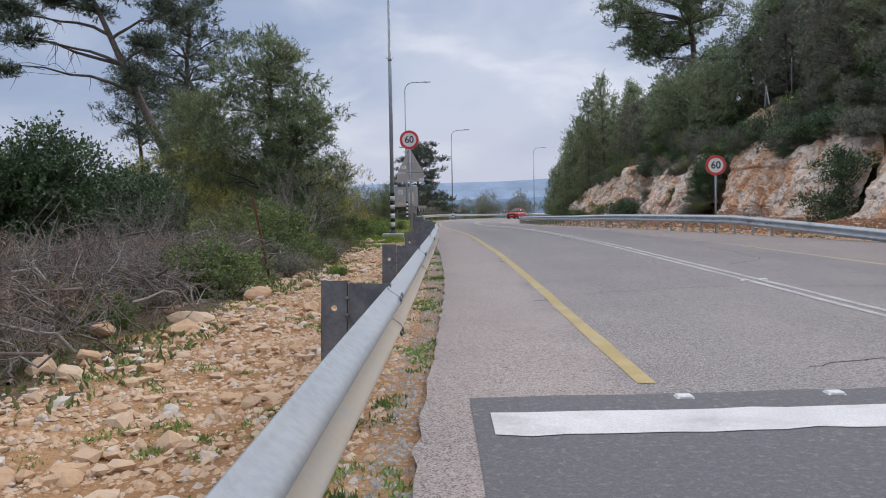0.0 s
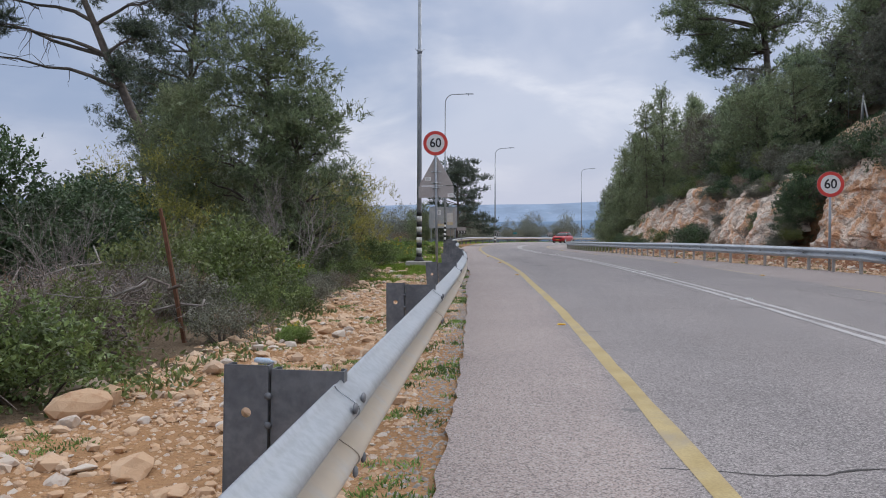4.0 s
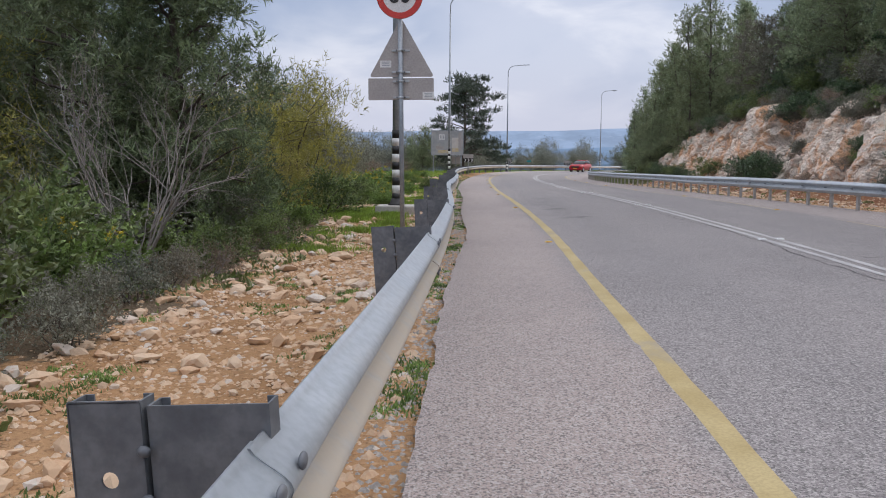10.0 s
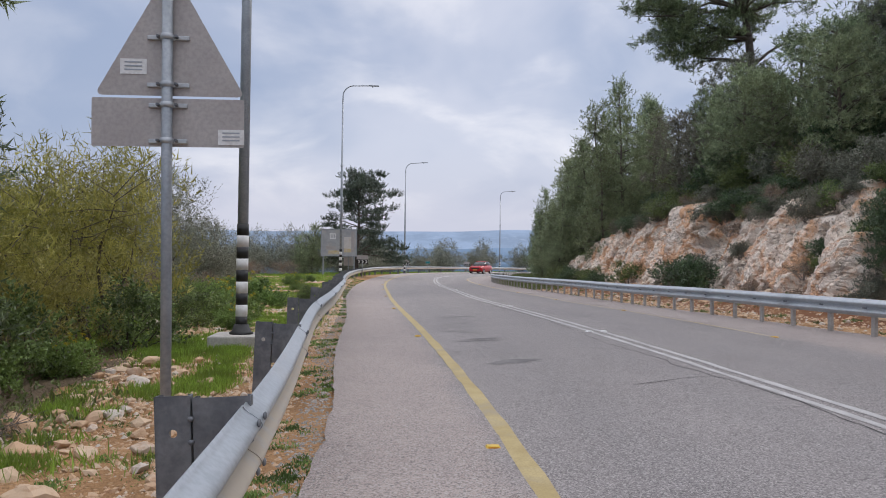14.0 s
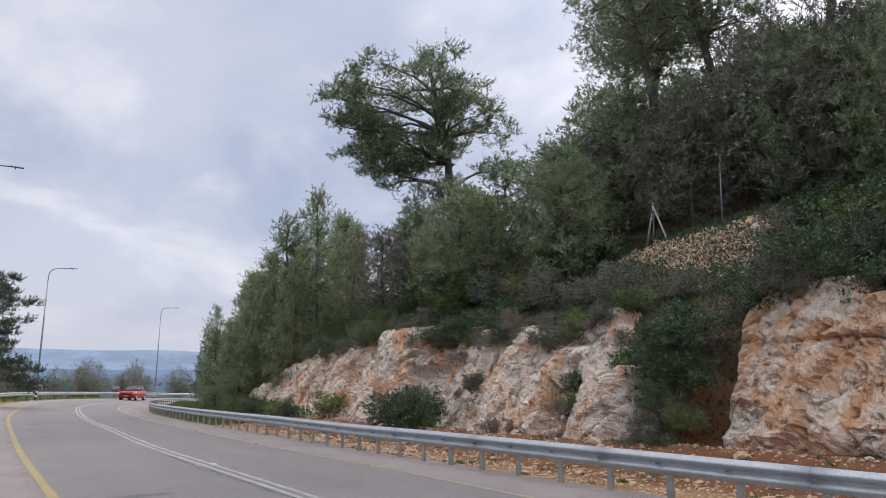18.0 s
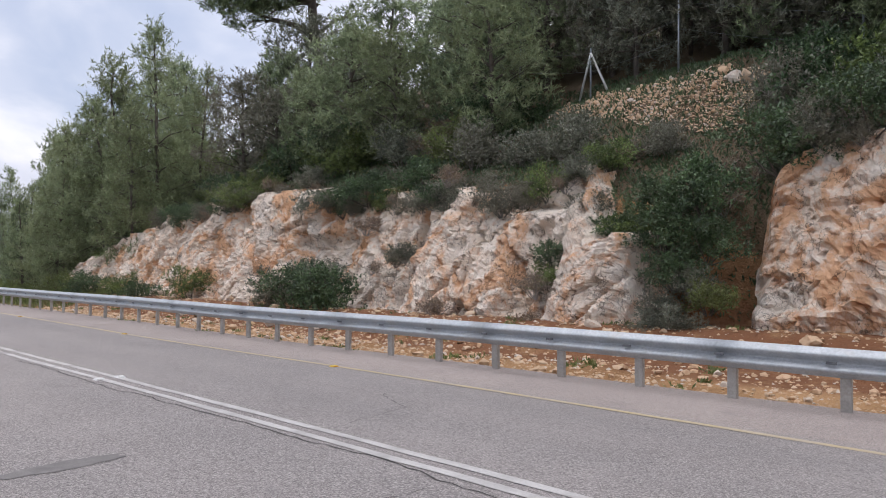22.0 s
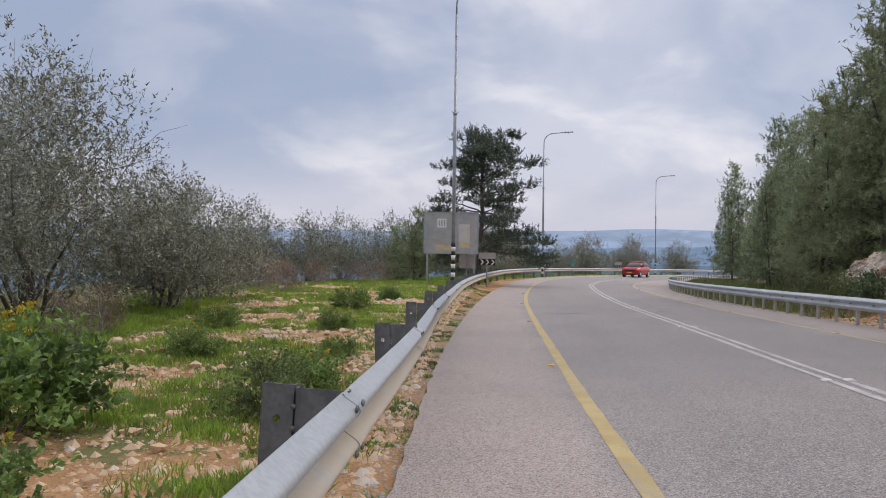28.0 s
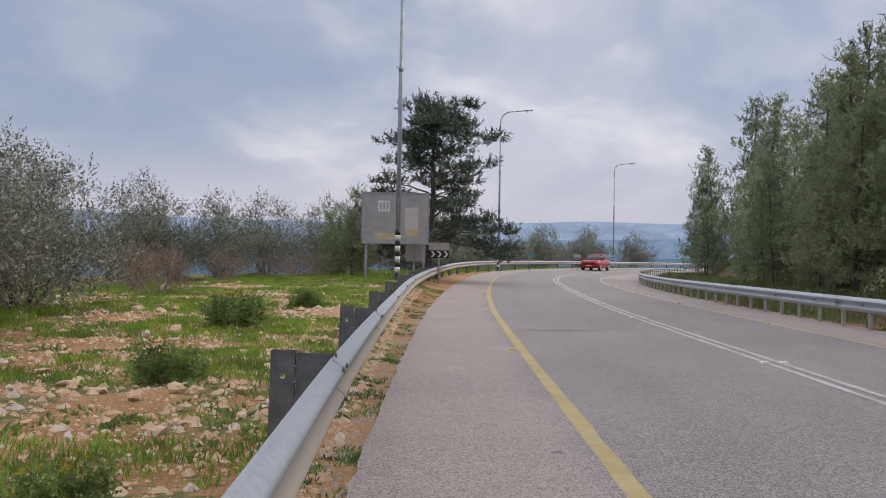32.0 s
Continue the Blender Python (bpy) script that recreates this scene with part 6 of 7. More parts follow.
    spots = ((-3.1, 12.4, 0), (-3.6, 14.2, 0), (-3.7, 7.2, 2), (-5.0, 8.9, 2), (-5.6, 11.0, 2), (-5.4, 12.9, 2), (-5.6, 14.9, 2), (-5.0, 16.0, 2), (-3.7, 17.6, 1),
             (-4.4, 18.6, 2), (-3.8, 20.0, 0), (-4.7, 20.8, 1), (-3.5, 21.4, 1), (-4.2, 22.6, 0), (-3.4, 23.3, 0), (-4.6, 24.4, 1), (-3.8, 26.2, 1), (-4.4, 27.4, 0), (-3.6, 28.2, 1),
             (-5.0, 16.8, 2), (-6.0, 14.4, 2), (-6.2, 16.6, 2), (-6.4, 18.8, 2), (-5.6, 10.2, 2), (-5.4, 8.2, 2), (-7.4, 12.8, 2), (-7.6, 15.6, 1), (-4.9, 6.6, 1),
             (-4.2, 4.6, 1), (-5.6, 18.0, 2), (-7.4, 18.6, 2), (-5.8, 26.0, 1), (-6.6, 23.4, 1), (-6.0, 21.6, 2), (-8.8, 18.2, 2), (-8.4, 20.6, 1), (-3.5, 30.0, 1), (-3.6, 31.6, 0),
             (-9.6, 15.0, 2), (-10.4, 17.6, 2), (-11.8, 19.4, 2), (-8.8, 10.8, 2), (-12.6, 15.8, 2), (-6.9, 9.4, 2), (-7.2, 6.6, 1), (-3.0, 34.4, 0), (-2.8, 38.4, 0), (-3.6, 40.2, 0))
    protos = (green, dull, dry)
    for i, (x, y, k) in enumerate(spots):
        stand(protos[k], x - 0.45 * (20 < y < 31), y, rng.uniform(0.75, 1.12), rng.uniform(0, 360), 0.04, rng.uniform(0.8, 1.1))
    for s in np.arange(15.5, 29, 0.9):
        p = at(s, float(scrub_u(s)) + rng.uniform(-0.8, -0.25), 0.0)
        stand(protos[int(rng.choice((0, 0, 1, 1, 2)))], p[0], p[1], rng.uniform(0.4, 0.62), rng.uniform(0, 360), 0.05)
    for x, y, k in ((-3.9, 20.6, 1.35), (-4.1, 22.2, 1.4), (-4.5, 19.0, 1.3), (-3.7, 12.3, 0.75), (-4.2, 24.2, 1.2)):
        stand(green, x, y, k, rng.uniform(0, 360), 0.05)
    stand(green, -1.3, 47.6, 0.5, 40, 0.03, 1.1)
    # past the lamp: green tufts, olives, saplings
    leaf = make_bush("mallow_bush", "lush dark green leafy weeds on stony ground", 441, 1.5, 0.75, 3600, M_MALLOW, (0.075, 0.06), 18, 4, group="weeds")
    tips = [(rng.normal(0, 0.28), rng.normal(0, 0.28), rng.uniform(0.75, 1.05)) for _ in range(9)]
    part("flower_stalk", quick_mesh("flower_stalk", *branch_arrays([(wander((x * 0.6, y * 0.6, 0.2), (x, y, z), rng, 0.1, 4), 0.005, 0.003) for x, y, z in tips], 4)), M_MALLOW, leaf)
    head = quick_mesh("flower", *shoot_arrays([((0, 0, 0), (0.03, 0.03, 0.04))], 8, 5, 0.03, 0.028, 0.022, rng, needle=False), smooth=False)
    for c in tips:
        part("flower", head, M_FLOWER, leaf, "small yellow flower head").matrix_basis = Matrix.Translation(c)
    for x, y, k in ((-3.1, 46.9, 0.95), (-1.45, 51.6, 0.32), (-2.9, 42.4, 0.8), (-2.2, 39.6, 0.7), (-4.0, 46.2, 0.8), (-3.4, 51.5, 0.5), (-3.0, 60.6, 0.6), (-2.5, 64.2, 0.45), (-4.4, 55.2, 0.5), (-1.9, 37.6, 0.5), (-5.4, 44.0, 0.7), (-2.0, 44.6, 0.6), (-1.3, 49.2, 0.48), (-2.3, 55.6, 0.42), (-4.2, 10.8, 0.62), (-3.75, 9.3, 0.5), (-4.4, 9.9, 0.6), (-1.65, 15.6, 0.26), (-0.98, 8.4, 0.16), (-3.6, 23.6, 0.8), (-4.2, 21.4, 0.6), (-3.2, 20.5, 0.4), (-3.4, 30.2, 0.6), (-2.9, 31.6, 0.5), (-3.9, 26.4, 0.6)):
        stand(leaf, x, y, k, rng.uniform(0, 360), 0.03)
    olive = []
    for seed, w, h in ((451, 4.6, 5.6), (453, 3.5, 3.5)):
        b = make_bush("olive_tree", "grey-green olive with fine narrow leaves down to the ground", seed, w, h, 24000, M_OLIVE, (0.09, 0.034), 44, 50, group="olives", hollow=0.2, lift=0.7, needle=True)
        tagged(b, category="tree")
        olive.append(b)
    for x, y, i, k, t in ((-8.3, 55.6, 0, 1.0, 0), (-6.9, 58.6, 1, 0.95, 60), (-7.4, 62.4, 1, 0.9, 120), (-10.5, 59.4, 0, 1.0, 200), (-9.0, 52.0, 0, 0.92, 250), (-11.6, 48.0, 0, 0.9, 20), (-10.4, 75.6, 1, 1.0, 300),
                          (-8.1, 77.0, 1, 0.9, 10), (-7.6, 83.0, 1, 1.0, 90), (-12.2, 70.0, 0, 0.8, 45), (-13.4, 65.0, 0, 0.9, 180), (-16.0, 78.0, 0, 0.9, 80), (-14.0, 55.0, 0, 1.0, 100), (-13.5, 84.0, 1, 1.1, 220), (-9.6, 44.2, 1, 0.9, 15), (-18, 68, 0, 1.0, 300)):
        stand(olive[i], x, y, k, t, 0.1)
    for x, y, k in ((-6.4, 66.5, 1.0), (-7.8, 68.5, 1.2), (-8.0, 71.5, 1.1), (-6.8, 73.8, 1.0), (-9.8, 67.0, 1.3), (-6.0, 77.5, 1.0), (-5.2, 80.0, 1.1), (-5.6, 52.8, 0.9), (-7.0, 49.2, 1.2), (-8.4, 46.5, 1.1), (-6.4, 46.8, 0.9)):
        stand((dry, dull)[int(x * 10) % 2], x, y, k, rng.uniform(0, 360), 0.05)
    sap = make_pine("pine_sapling", "young bright green pine beside the board", 461, 3.6, 0.2, 1.1, 3000, M_PINEL, "cone", (0.1, 0), 0.06, 4)
    for x, y, k, t in ((-3.7, 82.5, 1.0, 0), (-4.9, 84.5, 0.8, 90)):
        stand(sap, x, y, k, t)
    drop_proto(sap)
    layered = make_pine("pine_tree", "dark pine in flat layered tiers behind the board", 463, 8.2, 1.0, 5.0, 15000, M_PINED, "tiers", (0.4, 0), 0.17, size=1.0, n=36, flat=0.3, needle_size=(0.19, 0.042))
    stand(layered, -0.5, 84.5, 1.0, 0)
    drop_proto(layered)
    for s, u, k, t in ((104, -7.0, 1.0, 0), (108, -9.0, 1.15, 60), (112, -7.5, 1.1, 140), (99, -9.5, 1.0, 210), (117, -9.5, 1.2, 20), (122, -8.5, 1.0, 90), (135, -8, 1.0, 170), (139, -9, 1.1, 40), (150, -10, 1.2, 0), (158, -8, 1.1, 100), (94, -10, 1.0, 130), (101, -6.0, 0.8, 75), (106, -6.0, 0.85, 33), (110.5, -6.2, 0.8, 12), (115, -6.4, 0.8, 200), (128, -7, 0.8, 60), (144, -7, 0.9, 100)):
        p = at(s, u, 0.0)
        stand(olive[1], p[0], p[1], k * 1.35, t, 0.2)
    for o in (*olive, leaf, green, dull, dry):
        drop_proto(o)


def plant_far_side():
    rng = np.random.default_rng(72)
    clumps = [((-2.3 + 3.4 * math.cos(a) * q, 1.2 + 3.2 * math.sin(a) * q, 8.5 + 3.6 * (1.02 - q * q)**0.5 * w), (k, k, k * 0.8))
              for a, q, w, k in zip(rng.uniform(0, 6.28, 34), rng.uniform(0.1, 1.0, 34)**0.6, rng.uniform(-0.85, 1.0, 34), rng.uniform(0.75, 1.2, 34))]
    clumps += [((-1.6, 0.8, 6.4), (0.9, 0.9, 0.6)), ((-2.9, 1.4, 5.6), (1.0, 0.9, 0.6)), ((-3.4, 1.0, 7.0), (0.8, 0.8, 0.5)), ((1.0, -0.6, 8.0), (0.9, 0.9, 0.6)), ((1.4, 0.4, 6.6), (0.8, 0.8, 0.5))]
    wood, r = crooked_tree(502, 11.0, (-1.6, 0.8), clumps, 0.26, 5)
    umb = plant("pine_tree", "large spreading pine on the slope, light through its crown", "tree", wood, shoot_arrays(clumps, 5200, 14, 0.4, 0.17, 0.034, r, 0.4, 0.1), M_BARK, M_PINE, "pines")
    stand(umb, 23.9, 66.0, 1.36, 0, 1.9, 0.96)
    drop_proto(umb)
    tall = make_pine("pine_tree", "tall bare-stemmed pine on the wooded slope", 503, 14.0, 6.4, 2.9, 7600, M_PINE, "round", (2.2, 0.7), 0.22, 4, size=1.05, n=38, needle_size=(0.2, 0.042))
    for x, y, k, t in ((25.6, 53.0, 1.0, 0), (24.6, 47.4, 0.95, 120), (26.8, 45.2, 1.0, 240), (25.5, 37.0, 1.0, 60), (24.5, 28.0, 0.95, 180), (27, 18, 1.0, 300), (29, 58, 1.0, 30), (23.4, 49.6, 1.0, 150), (25.0, 40.4, 0.95, 280)):
        stand(tall, x, y, k, t)
    drop_proto(tall)
    cone = [make_pine("pine_tree", "young upright pine with light green needles", sd, 8.6, 0.4, 2.2, 5400, mat, "cone", (sd % 3 * 0.5 - 0.4, 0.2), 0.1, 3, n=46, size=0.62, needle_size=(0.18, 0.036)) for sd, mat in ((511, M_PINEL), (513, M_PINE), (518, M_PINEL))]
    for i, (x, y, k, t) in enumerate(((15.2, 67.4, 1.08, 0), (14.2, 66.6, 0.85, 50), (14.5, 70.6, 1.15, 130), (17.2, 66.4, 0.85, 200), (15.8, 72.4, 1.4, 20), (14.1, 74.4, 1.1, 80), (18.4, 70.0, 0.9, 160), (15.4, 76.8, 1.25, 250),
                                      (17.6, 75.0, 1.1, 310), (19.6, 73.4, 1.2, 100), (16.6, 80.0, 0.9, 40), (18.8, 79.0, 1.1, 190), (20.5, 77.0, 1.2, 70), (17.0, 84.0, 0.7, 270), (19.8, 84.0, 1.0, 10), (22.5, 82, 1.2, 60), (13.3, 79.4, 0.62, 20), (14.2, 82.6, 0.7, 110), (15.6, 86.6, 0.75, 210), (17.4, 91.0, 0.8, 300), (20.0, 96.5, 0.85, 30), (13.6, 76.2, 0.5, 70), (24.0, 103.0, 0.9, 150), (27.5, 108, 0.9, 200), (13.0, 72.4, 0.7, 250), (18.2, 103, 0.85, 33), (19.8, 106, 1.15, 133), (17.4, 100.5, 0.6, 10), (21.6, 104.5, 1.35, 210), (20.4, 98.5, 1.3, 300), (15.0, 78.4, 1.2, 77), (16.8, 73.6, 1.15, 15), (21, 89, 1.0, 120), (23.5, 94, 1.0, 0), (18.2, 62.6, 0.7, 90))):
        stand(cone[i % 3], x, y, k * (1.0 if i == 0 else rng.uniform(0.8, 0.98)), t, 0.05, rng.uniform(0.9, 1.12))
    for o in cone:
        drop_proto(o)
    mids = [make_pine("pine_tree", text, sd, 5.2, 0.4, 2.0, 4000, mat, "round", (0.2, 0.1), 0.12, 4, size=sz, n=36, needle_size=(0.19, 0.04))
            for text, sd, mat, sz in (("bushy green pine thicket on the slope", 521, M_PINE, 0.72), ("light olive-green pine thicket on the slope", 523, M_PINEL, 0.66), ("grey-green spreading thicket on the slope", 525, M_GREYBUSH, 0.72))]
    spots = [(22.6, 50.5), (21.6, 53.6), (22.0, 46.6), (21.8, 42.8), (22.6, 39.2), (21.2, 36.0), (22.4, 32.2), (20.8, 28.8), (22.0, 24.6), (21.2, 20.4), (22.6, 15.8), (21.5, 11), (19.4, 63.4),
             (18.6, 50.4), (17.6, 53.2), (18.9, 55.6), (17.4, 58.2), (18.6, 60.6), (17.0, 62.8), (17.0, 55.2), (19.6, 57.4), (20.6, 61.2), (21.2, 64.0), (16.6, 60.2), (20.4, 53.8), (18.9, 36.0), (19.6, 33.0), (18.2, 29.6), (19.4, 25.2), (18.8, 21.0), (20.2, 16.4), (17.8, 49.2), (21.4, 38.6), (22.4, 41.6), (25.2, 41.2), (25.0, 33.0), (24.8, 22.2), (24, 12), (24.2, 49.6), (26.4, 47.5), (26.0, 38.4), (27.2, 43.6), (26.8, 52.4), (24.0, 36.2), (26.5, 29.0), (23.6, 44.6), (22.8, 48.4), (23.4, 52.0), (24.4, 54.4), (23.0, 42.6), (24.6, 46.6), (22.4, 44.4), (23.8, 40.0), (25.6, 50.4), (25.8, 56.0), (23.2, 57.6), (21.6, 59.4), (24.4, 43.4), (22.6, 36.8), (23.4, 33.6), (22.8, 29.8), (23.6, 26.4)]
    for x, y in spots:
        stand(mids[int(rng.choice((0, 1, 1, 2, 2)))], x + rng.normal(0, 0.3), y + rng.normal(0, 0.3), rng.uniform(0.8, 1.2) * (0.78 if x < 20 and y > 55 else 0.85 if x < 21 else 1.02), rng.uniform(0, 360), 0.1)
    for o in mids:
        drop_proto(o)
    shrub = (make_bush("slope_bush", "dense dark evergreen bush on the slope", 531, 2.3, 1.7, 6400, M_DARK, (0.085, 0.055), 18, 10, needle=True),
             make_bush("slope_bush", "green leafy bush on the slope", 533, 2.1, 1.6, 6000, M_BUSH, (0.085, 0.05), 17, 12, needle=True),
             make_bush("slope_bush", "grey-green spiny bush over the rock", 535, 1.9, 1.2, 6000, M_GREYBUSH, (0.08, 0.038), 16, 30, M_GREYWOOD, needle=True),
             make_bush("slope_bush", "dry brown brush hanging on the rock", 537, 1.5, 0.9, 2800, M_DRY, (0.08, 0.02), 12, 60, M_GREYWOOD, needle=True))
    for x, y, k in ((19.4, 40.2, 1.3), (20.4, 38.8, 1.4), (19.2, 37.6, 1.2), (20.6, 41.0, 1.0), (18.6, 38.9, 0.8)):
        stand(shrub[0], x, y, k * 0.85, rng.uniform(0, 360), 0.1)
    for s in np.arange(6, 73, 1.5):
        for j in range(5 if int(s) % 2 else 4):
            u = float(cliff_u(s)) + (2.0, 2.8, 4.0, 5.4, 6.9)[j] + rng.normal(0, 0.35)
            p = at(s + rng.uniform(-0.6, 0.6), u, 0.0)
            if 41.4 < p[1] < 48.6 and 17.6 < p[0] < 20.9 or 43 < p[1] < 47.5 and 16.9 < p[0] < 18 and j > 1:
                continue
            k = rng.choice((0, 1, 1, 2, 2, 3) if j > 1 else (0, 1, 2, 2, 2, 3, 3))
            lip = None if j > 1 else float(main_top(s) if s > 41 else block_top(s) if s > 28.2 else outer_top(s)) + (-0.3, 0.0)[j]
            stand(shrub[k], p[0], p[1], rng.uniform(0.65, 1.0) * (0.5, 0.75, 1.15, 1.4, 1.5)[j] * (1.3 if s < 28 else 1.0), rng.uniform(0, 360), 0.1, rng.uniform(0.75, 1.1), lip)
    for s in np.arange(41.2, 67, 0.62):
        if noise.noise(Vector((s * 0.55, 3.0, 0.0))) > -0.12 and not 54.6 < s < 56.4:
            p = at(s, float(cliff_u(s)) + 1.75 + rng.normal(0, 0.12), 0.0)
            stand(shrub[int(rng.choice((0, 2, 2, 3, 1)))], p[0], p[1], rng.uniform(0.42, 0.72), rng.uniform(0, 360), 0.1, rng.uniform(0.8, 1.1), float(main_top(s)) - rng.uniform(0.35, 0.75))
    for s in np.arange(28.8, 39.2, 0.8):
        p = at(s, float(cliff_u(s)) + 2.0 + rng.normal(0, 0.12), 0.0)
        stand(shrub[int(rng.choice((0, 0, 2, 3)))], p[0], p[1], rng.uniform(0.6, 0.95), rng.uniform(0, 360), 0.1, rng.uniform(0.8, 1.1), float(block_top(s)) - rng.uniform(0.0, 0.25))
    # on ledges and at the foot of the rock
    for s, du, z, k, q in ((50.6, -0.1, 0.8, 0, 0.9), (51.9, 0.0, 0.8, 0, 0.95), (53.0, 0.1, 0.9, 2, 0.95), (51.2, 0.4, 1.5, 2, 0.7), (58.7, 0.3, 1.1, 1, 0.75), (47.8, 0.5, 2.3, 2, 0.4), (46.0, 0.1, 1.0, 3, 0.6), (43.3, 0.75, 1.7, 1, 0.42), (43.3, 0.8, 2.2, 0, 0.36), (43.6, 0.1, 0.8, 3, 0.6), (41.2, 0.9, 1.7, 3, 0.65), (48.4, 0.7, 2.2, 2, 0.38), (39.9, -0.1, 0.8, 2, 0.45),
                           (40.4, 0.5, 1.8, 0, 0.5), (40.8, 0.9, 2.5, 0, 0.6), (41.1, 1.3, 3.1, 0, 0.6), (40.2, 1.2, 3.2, 0, 0.7), (40.6, 0.4, 1.1, 2, 0.55), (39.2, 0.2, 0.8, 3, 0.45), (43.2, 0.2, 1.6, 3, 0.6), (40.1, 0.5, 1.6, 2, 0.5), (40.7, -0.3, 0.7, 2, 0.4), (40.3, 0.0, 1.0, 2, 0.5), (39.7, 0.3, 1.4, 1, 0.45), (40.0, 0.9, 2.3, 0, 0.6), (39.6, -0.6, 0.6, 3, 0.35), (49.4, 0.6, 2.0, 3, 0.4), (50.2, 1.0, 3.1, 3, 0.6), (47.0, 1.2, 4.2, 3, 0.6), (28.6, 0.2, 0.8, 0, 0.9),
                           (28.5, 0.8, 2.2, 0, 0.9), (20.4, 0.1, 0.8, 0, 0.9), (20.5, 0.9, 1.9, 0, 1.0), (24.5, 0.3, 0.7, 2, 0.6), (16, -0.3, 0.5, 1, 0.6), (33.4, -0.4, 0.7, 3, 0.4), (61, -0.3, 0.7, 0, 0.6), (63.5, 0.2, 0.9, 1, 0.7), (66, -0.2, 0.8, 0, 0.7), (69, 0, 0.8, 1, 0.8)):
        p = at(s, float(cliff_u(s)) + du, 0.0)
        stand(shrub[k], p[0], p[1], q, rng.uniform(0, 360), 0.05, 0.95, z)
    for o in shrub:
        drop_proto(o)


plant_near_side()
plant_far_side()

# ---- grass, weeds and litter ----
def blades(name, n, place, length, width, material, label, seed, category="grass", up=1.2, spread=0.45, keep=None, tuft=1, reach=0.1):
    rng = np.random.default_rng(seed)
    x, y = place(rng, n)
    if keep is not None:
        ok = keep(x, y, rng)
        x, y = x[ok], y[ok]
    if tuft > 1:
        big = np.repeat(rng.uniform(0.4, 1.3, len(x)), tuft) * reach
        x, y = np.repeat(x, tuft) + rng.normal(0, 1, len(big)) * big, np.repeat(y, tuft) + rng.normal(0, 1, len(big)) * big
    P = np.stack([x, y, ground_z(x, y) - 0.01], -1)
    W = np.repeat(np.array([[0, 0, up]]), len(P), 0)
    ob = part(name, quick_mesh(name, *leaf_arrays(P, W, length, width, rng, spread), smooth=False), material)
    return tagged(ob, label, category, kind="stuff")


def patchy(scale, level, seed):
    def keep(x, y, rng):
        return lumps(x, y, scale, seed) + 0.25 * lumps(x, y, scale * 4.3, seed + 2) + rng.normal(0, 0.12, len(x)) > level
    return keep


def band(s0, s1, lo, hi, power=1.0):
    def place(rng, n):
        s = s0 + (s1 - s0) * rng.uniform(0, 1, n)
        a, b = lo(s), hi(s)
        P = at(s, a + (b - a) * rng.uniform(0, 1, n)**power, 0.0)
        return P[:, 0], P[:, 1]
    return place


def rail_foot(s):
    return rail_left_u(s) - 0.45


blades("grass", 11000, band(35, 84, lambda s: scrub_u(s) - 1.5, rail_foot), 0.09, 0.012, M_GRASS, "bright green spring grass in patches on stony ground", 61, keep=patchy(1.0, -0.05, 1), tuft=40, reach=0.12)
blades("lush_grass", 2600, band(49, 62, lambda s: scrub_u(s) - 0.6, lambda s: scrub_u(s) + 2.0), 0.17, 0.014, M_GRASS, "long lush green grass before the olives", 74, tuft=30, reach=0.14, keep=patchy(0.8, -0.3, 4))
blades("verge_grass", 900, band(27, 35, lambda s: scrub_u(s) - 0.2, lambda s: scrub_u(s) + 1.3), 0.12, 0.013, M_GRASS, "bright green grass patch along the scrub", 75, tuft=40, reach=0.13, keep=patchy(1.1, 0.05, 3))
blades("weeds", 1500, band(1.5, 38, lambda s: scrub_u(s) - 0.4, rail_foot), 0.04, 0.014, M_MALLOW, "small green weeds in tufts among the stones", 62, "weeds", 0.9, 0.7, patchy(1.9, 0.3, 5), 70, 0.07)
blades("verge_weeds", 1500, band(0.5, 76, lambda s: rail_left_u(s) - 0.3, lambda s: asphalt_left_u(s) + 0.02), 0.045, 0.011, M_MALLOW, "low weeds under the guardrail by the asphalt edge", 63, "weeds", 0.8, 0.7, patchy(2.6, 0.0, 9), 44, 0.05)
blades("dry_grass", 30000, band(-4, 48, lambda s: scrub_u(s) - 9.0, lambda s: scrub_u(s) - 1.6, 0.8), 0.2, 0.014, M_DRY, "dry brown grass and twigs through the scrub", 64, keep=patchy(0.9, -0.35, 3))
blades("scrub_leaves", 36000, band(-2, 44, lambda s: scrub_u(s) - 6.0, lambda s: scrub_u(s) + 0.35, 0.8), 0.10, 0.04, M_BUSH, "low green undergrowth along the strip", 65, "undergrowth", 0.7, 0.7, patchy(0.8, 0.0, 7))
blades("slope_cover", 130000, band(3, 78, lambda s: cliff_u(s) + 1.6, lambda s: cliff_u(s) + 9.0), 0.15, 0.045, M_DARK, "low dark undergrowth over the slope", 66, "undergrowth", 0.8, 0.7)
blades("slope_dry", 12000, band(3, 78, lambda s: cliff_u(s) + 1.4, lambda s: cliff_u(s) + 6.0), 0.16, 0.014, M_DRY, "dry brown grass along the top of the cut", 67, "grass", 0.6, 0.7, patchy(1.1, -0.1, 2))
blades("foot_weeds", 900, band(14, 66, lambda s: rail_right_u(s) + 0.1, lambda s: cliff_u(s) + 0.3), 0.09, 0.03, M_BUSH, "scattered weeds under the rock cut", 68, "weeds", 0.8, 0.7, patchy(1.7, 0.35, 4), 24, 0.09)
blades("far_grass", 14000, band(84, 150, lambda s: scrub_u(s) - 4.0, rail_foot), 0.25, 0.05, M_GRASS, "green grass outside the bend", 69, keep=patchy(0.7, -0.1, 6))


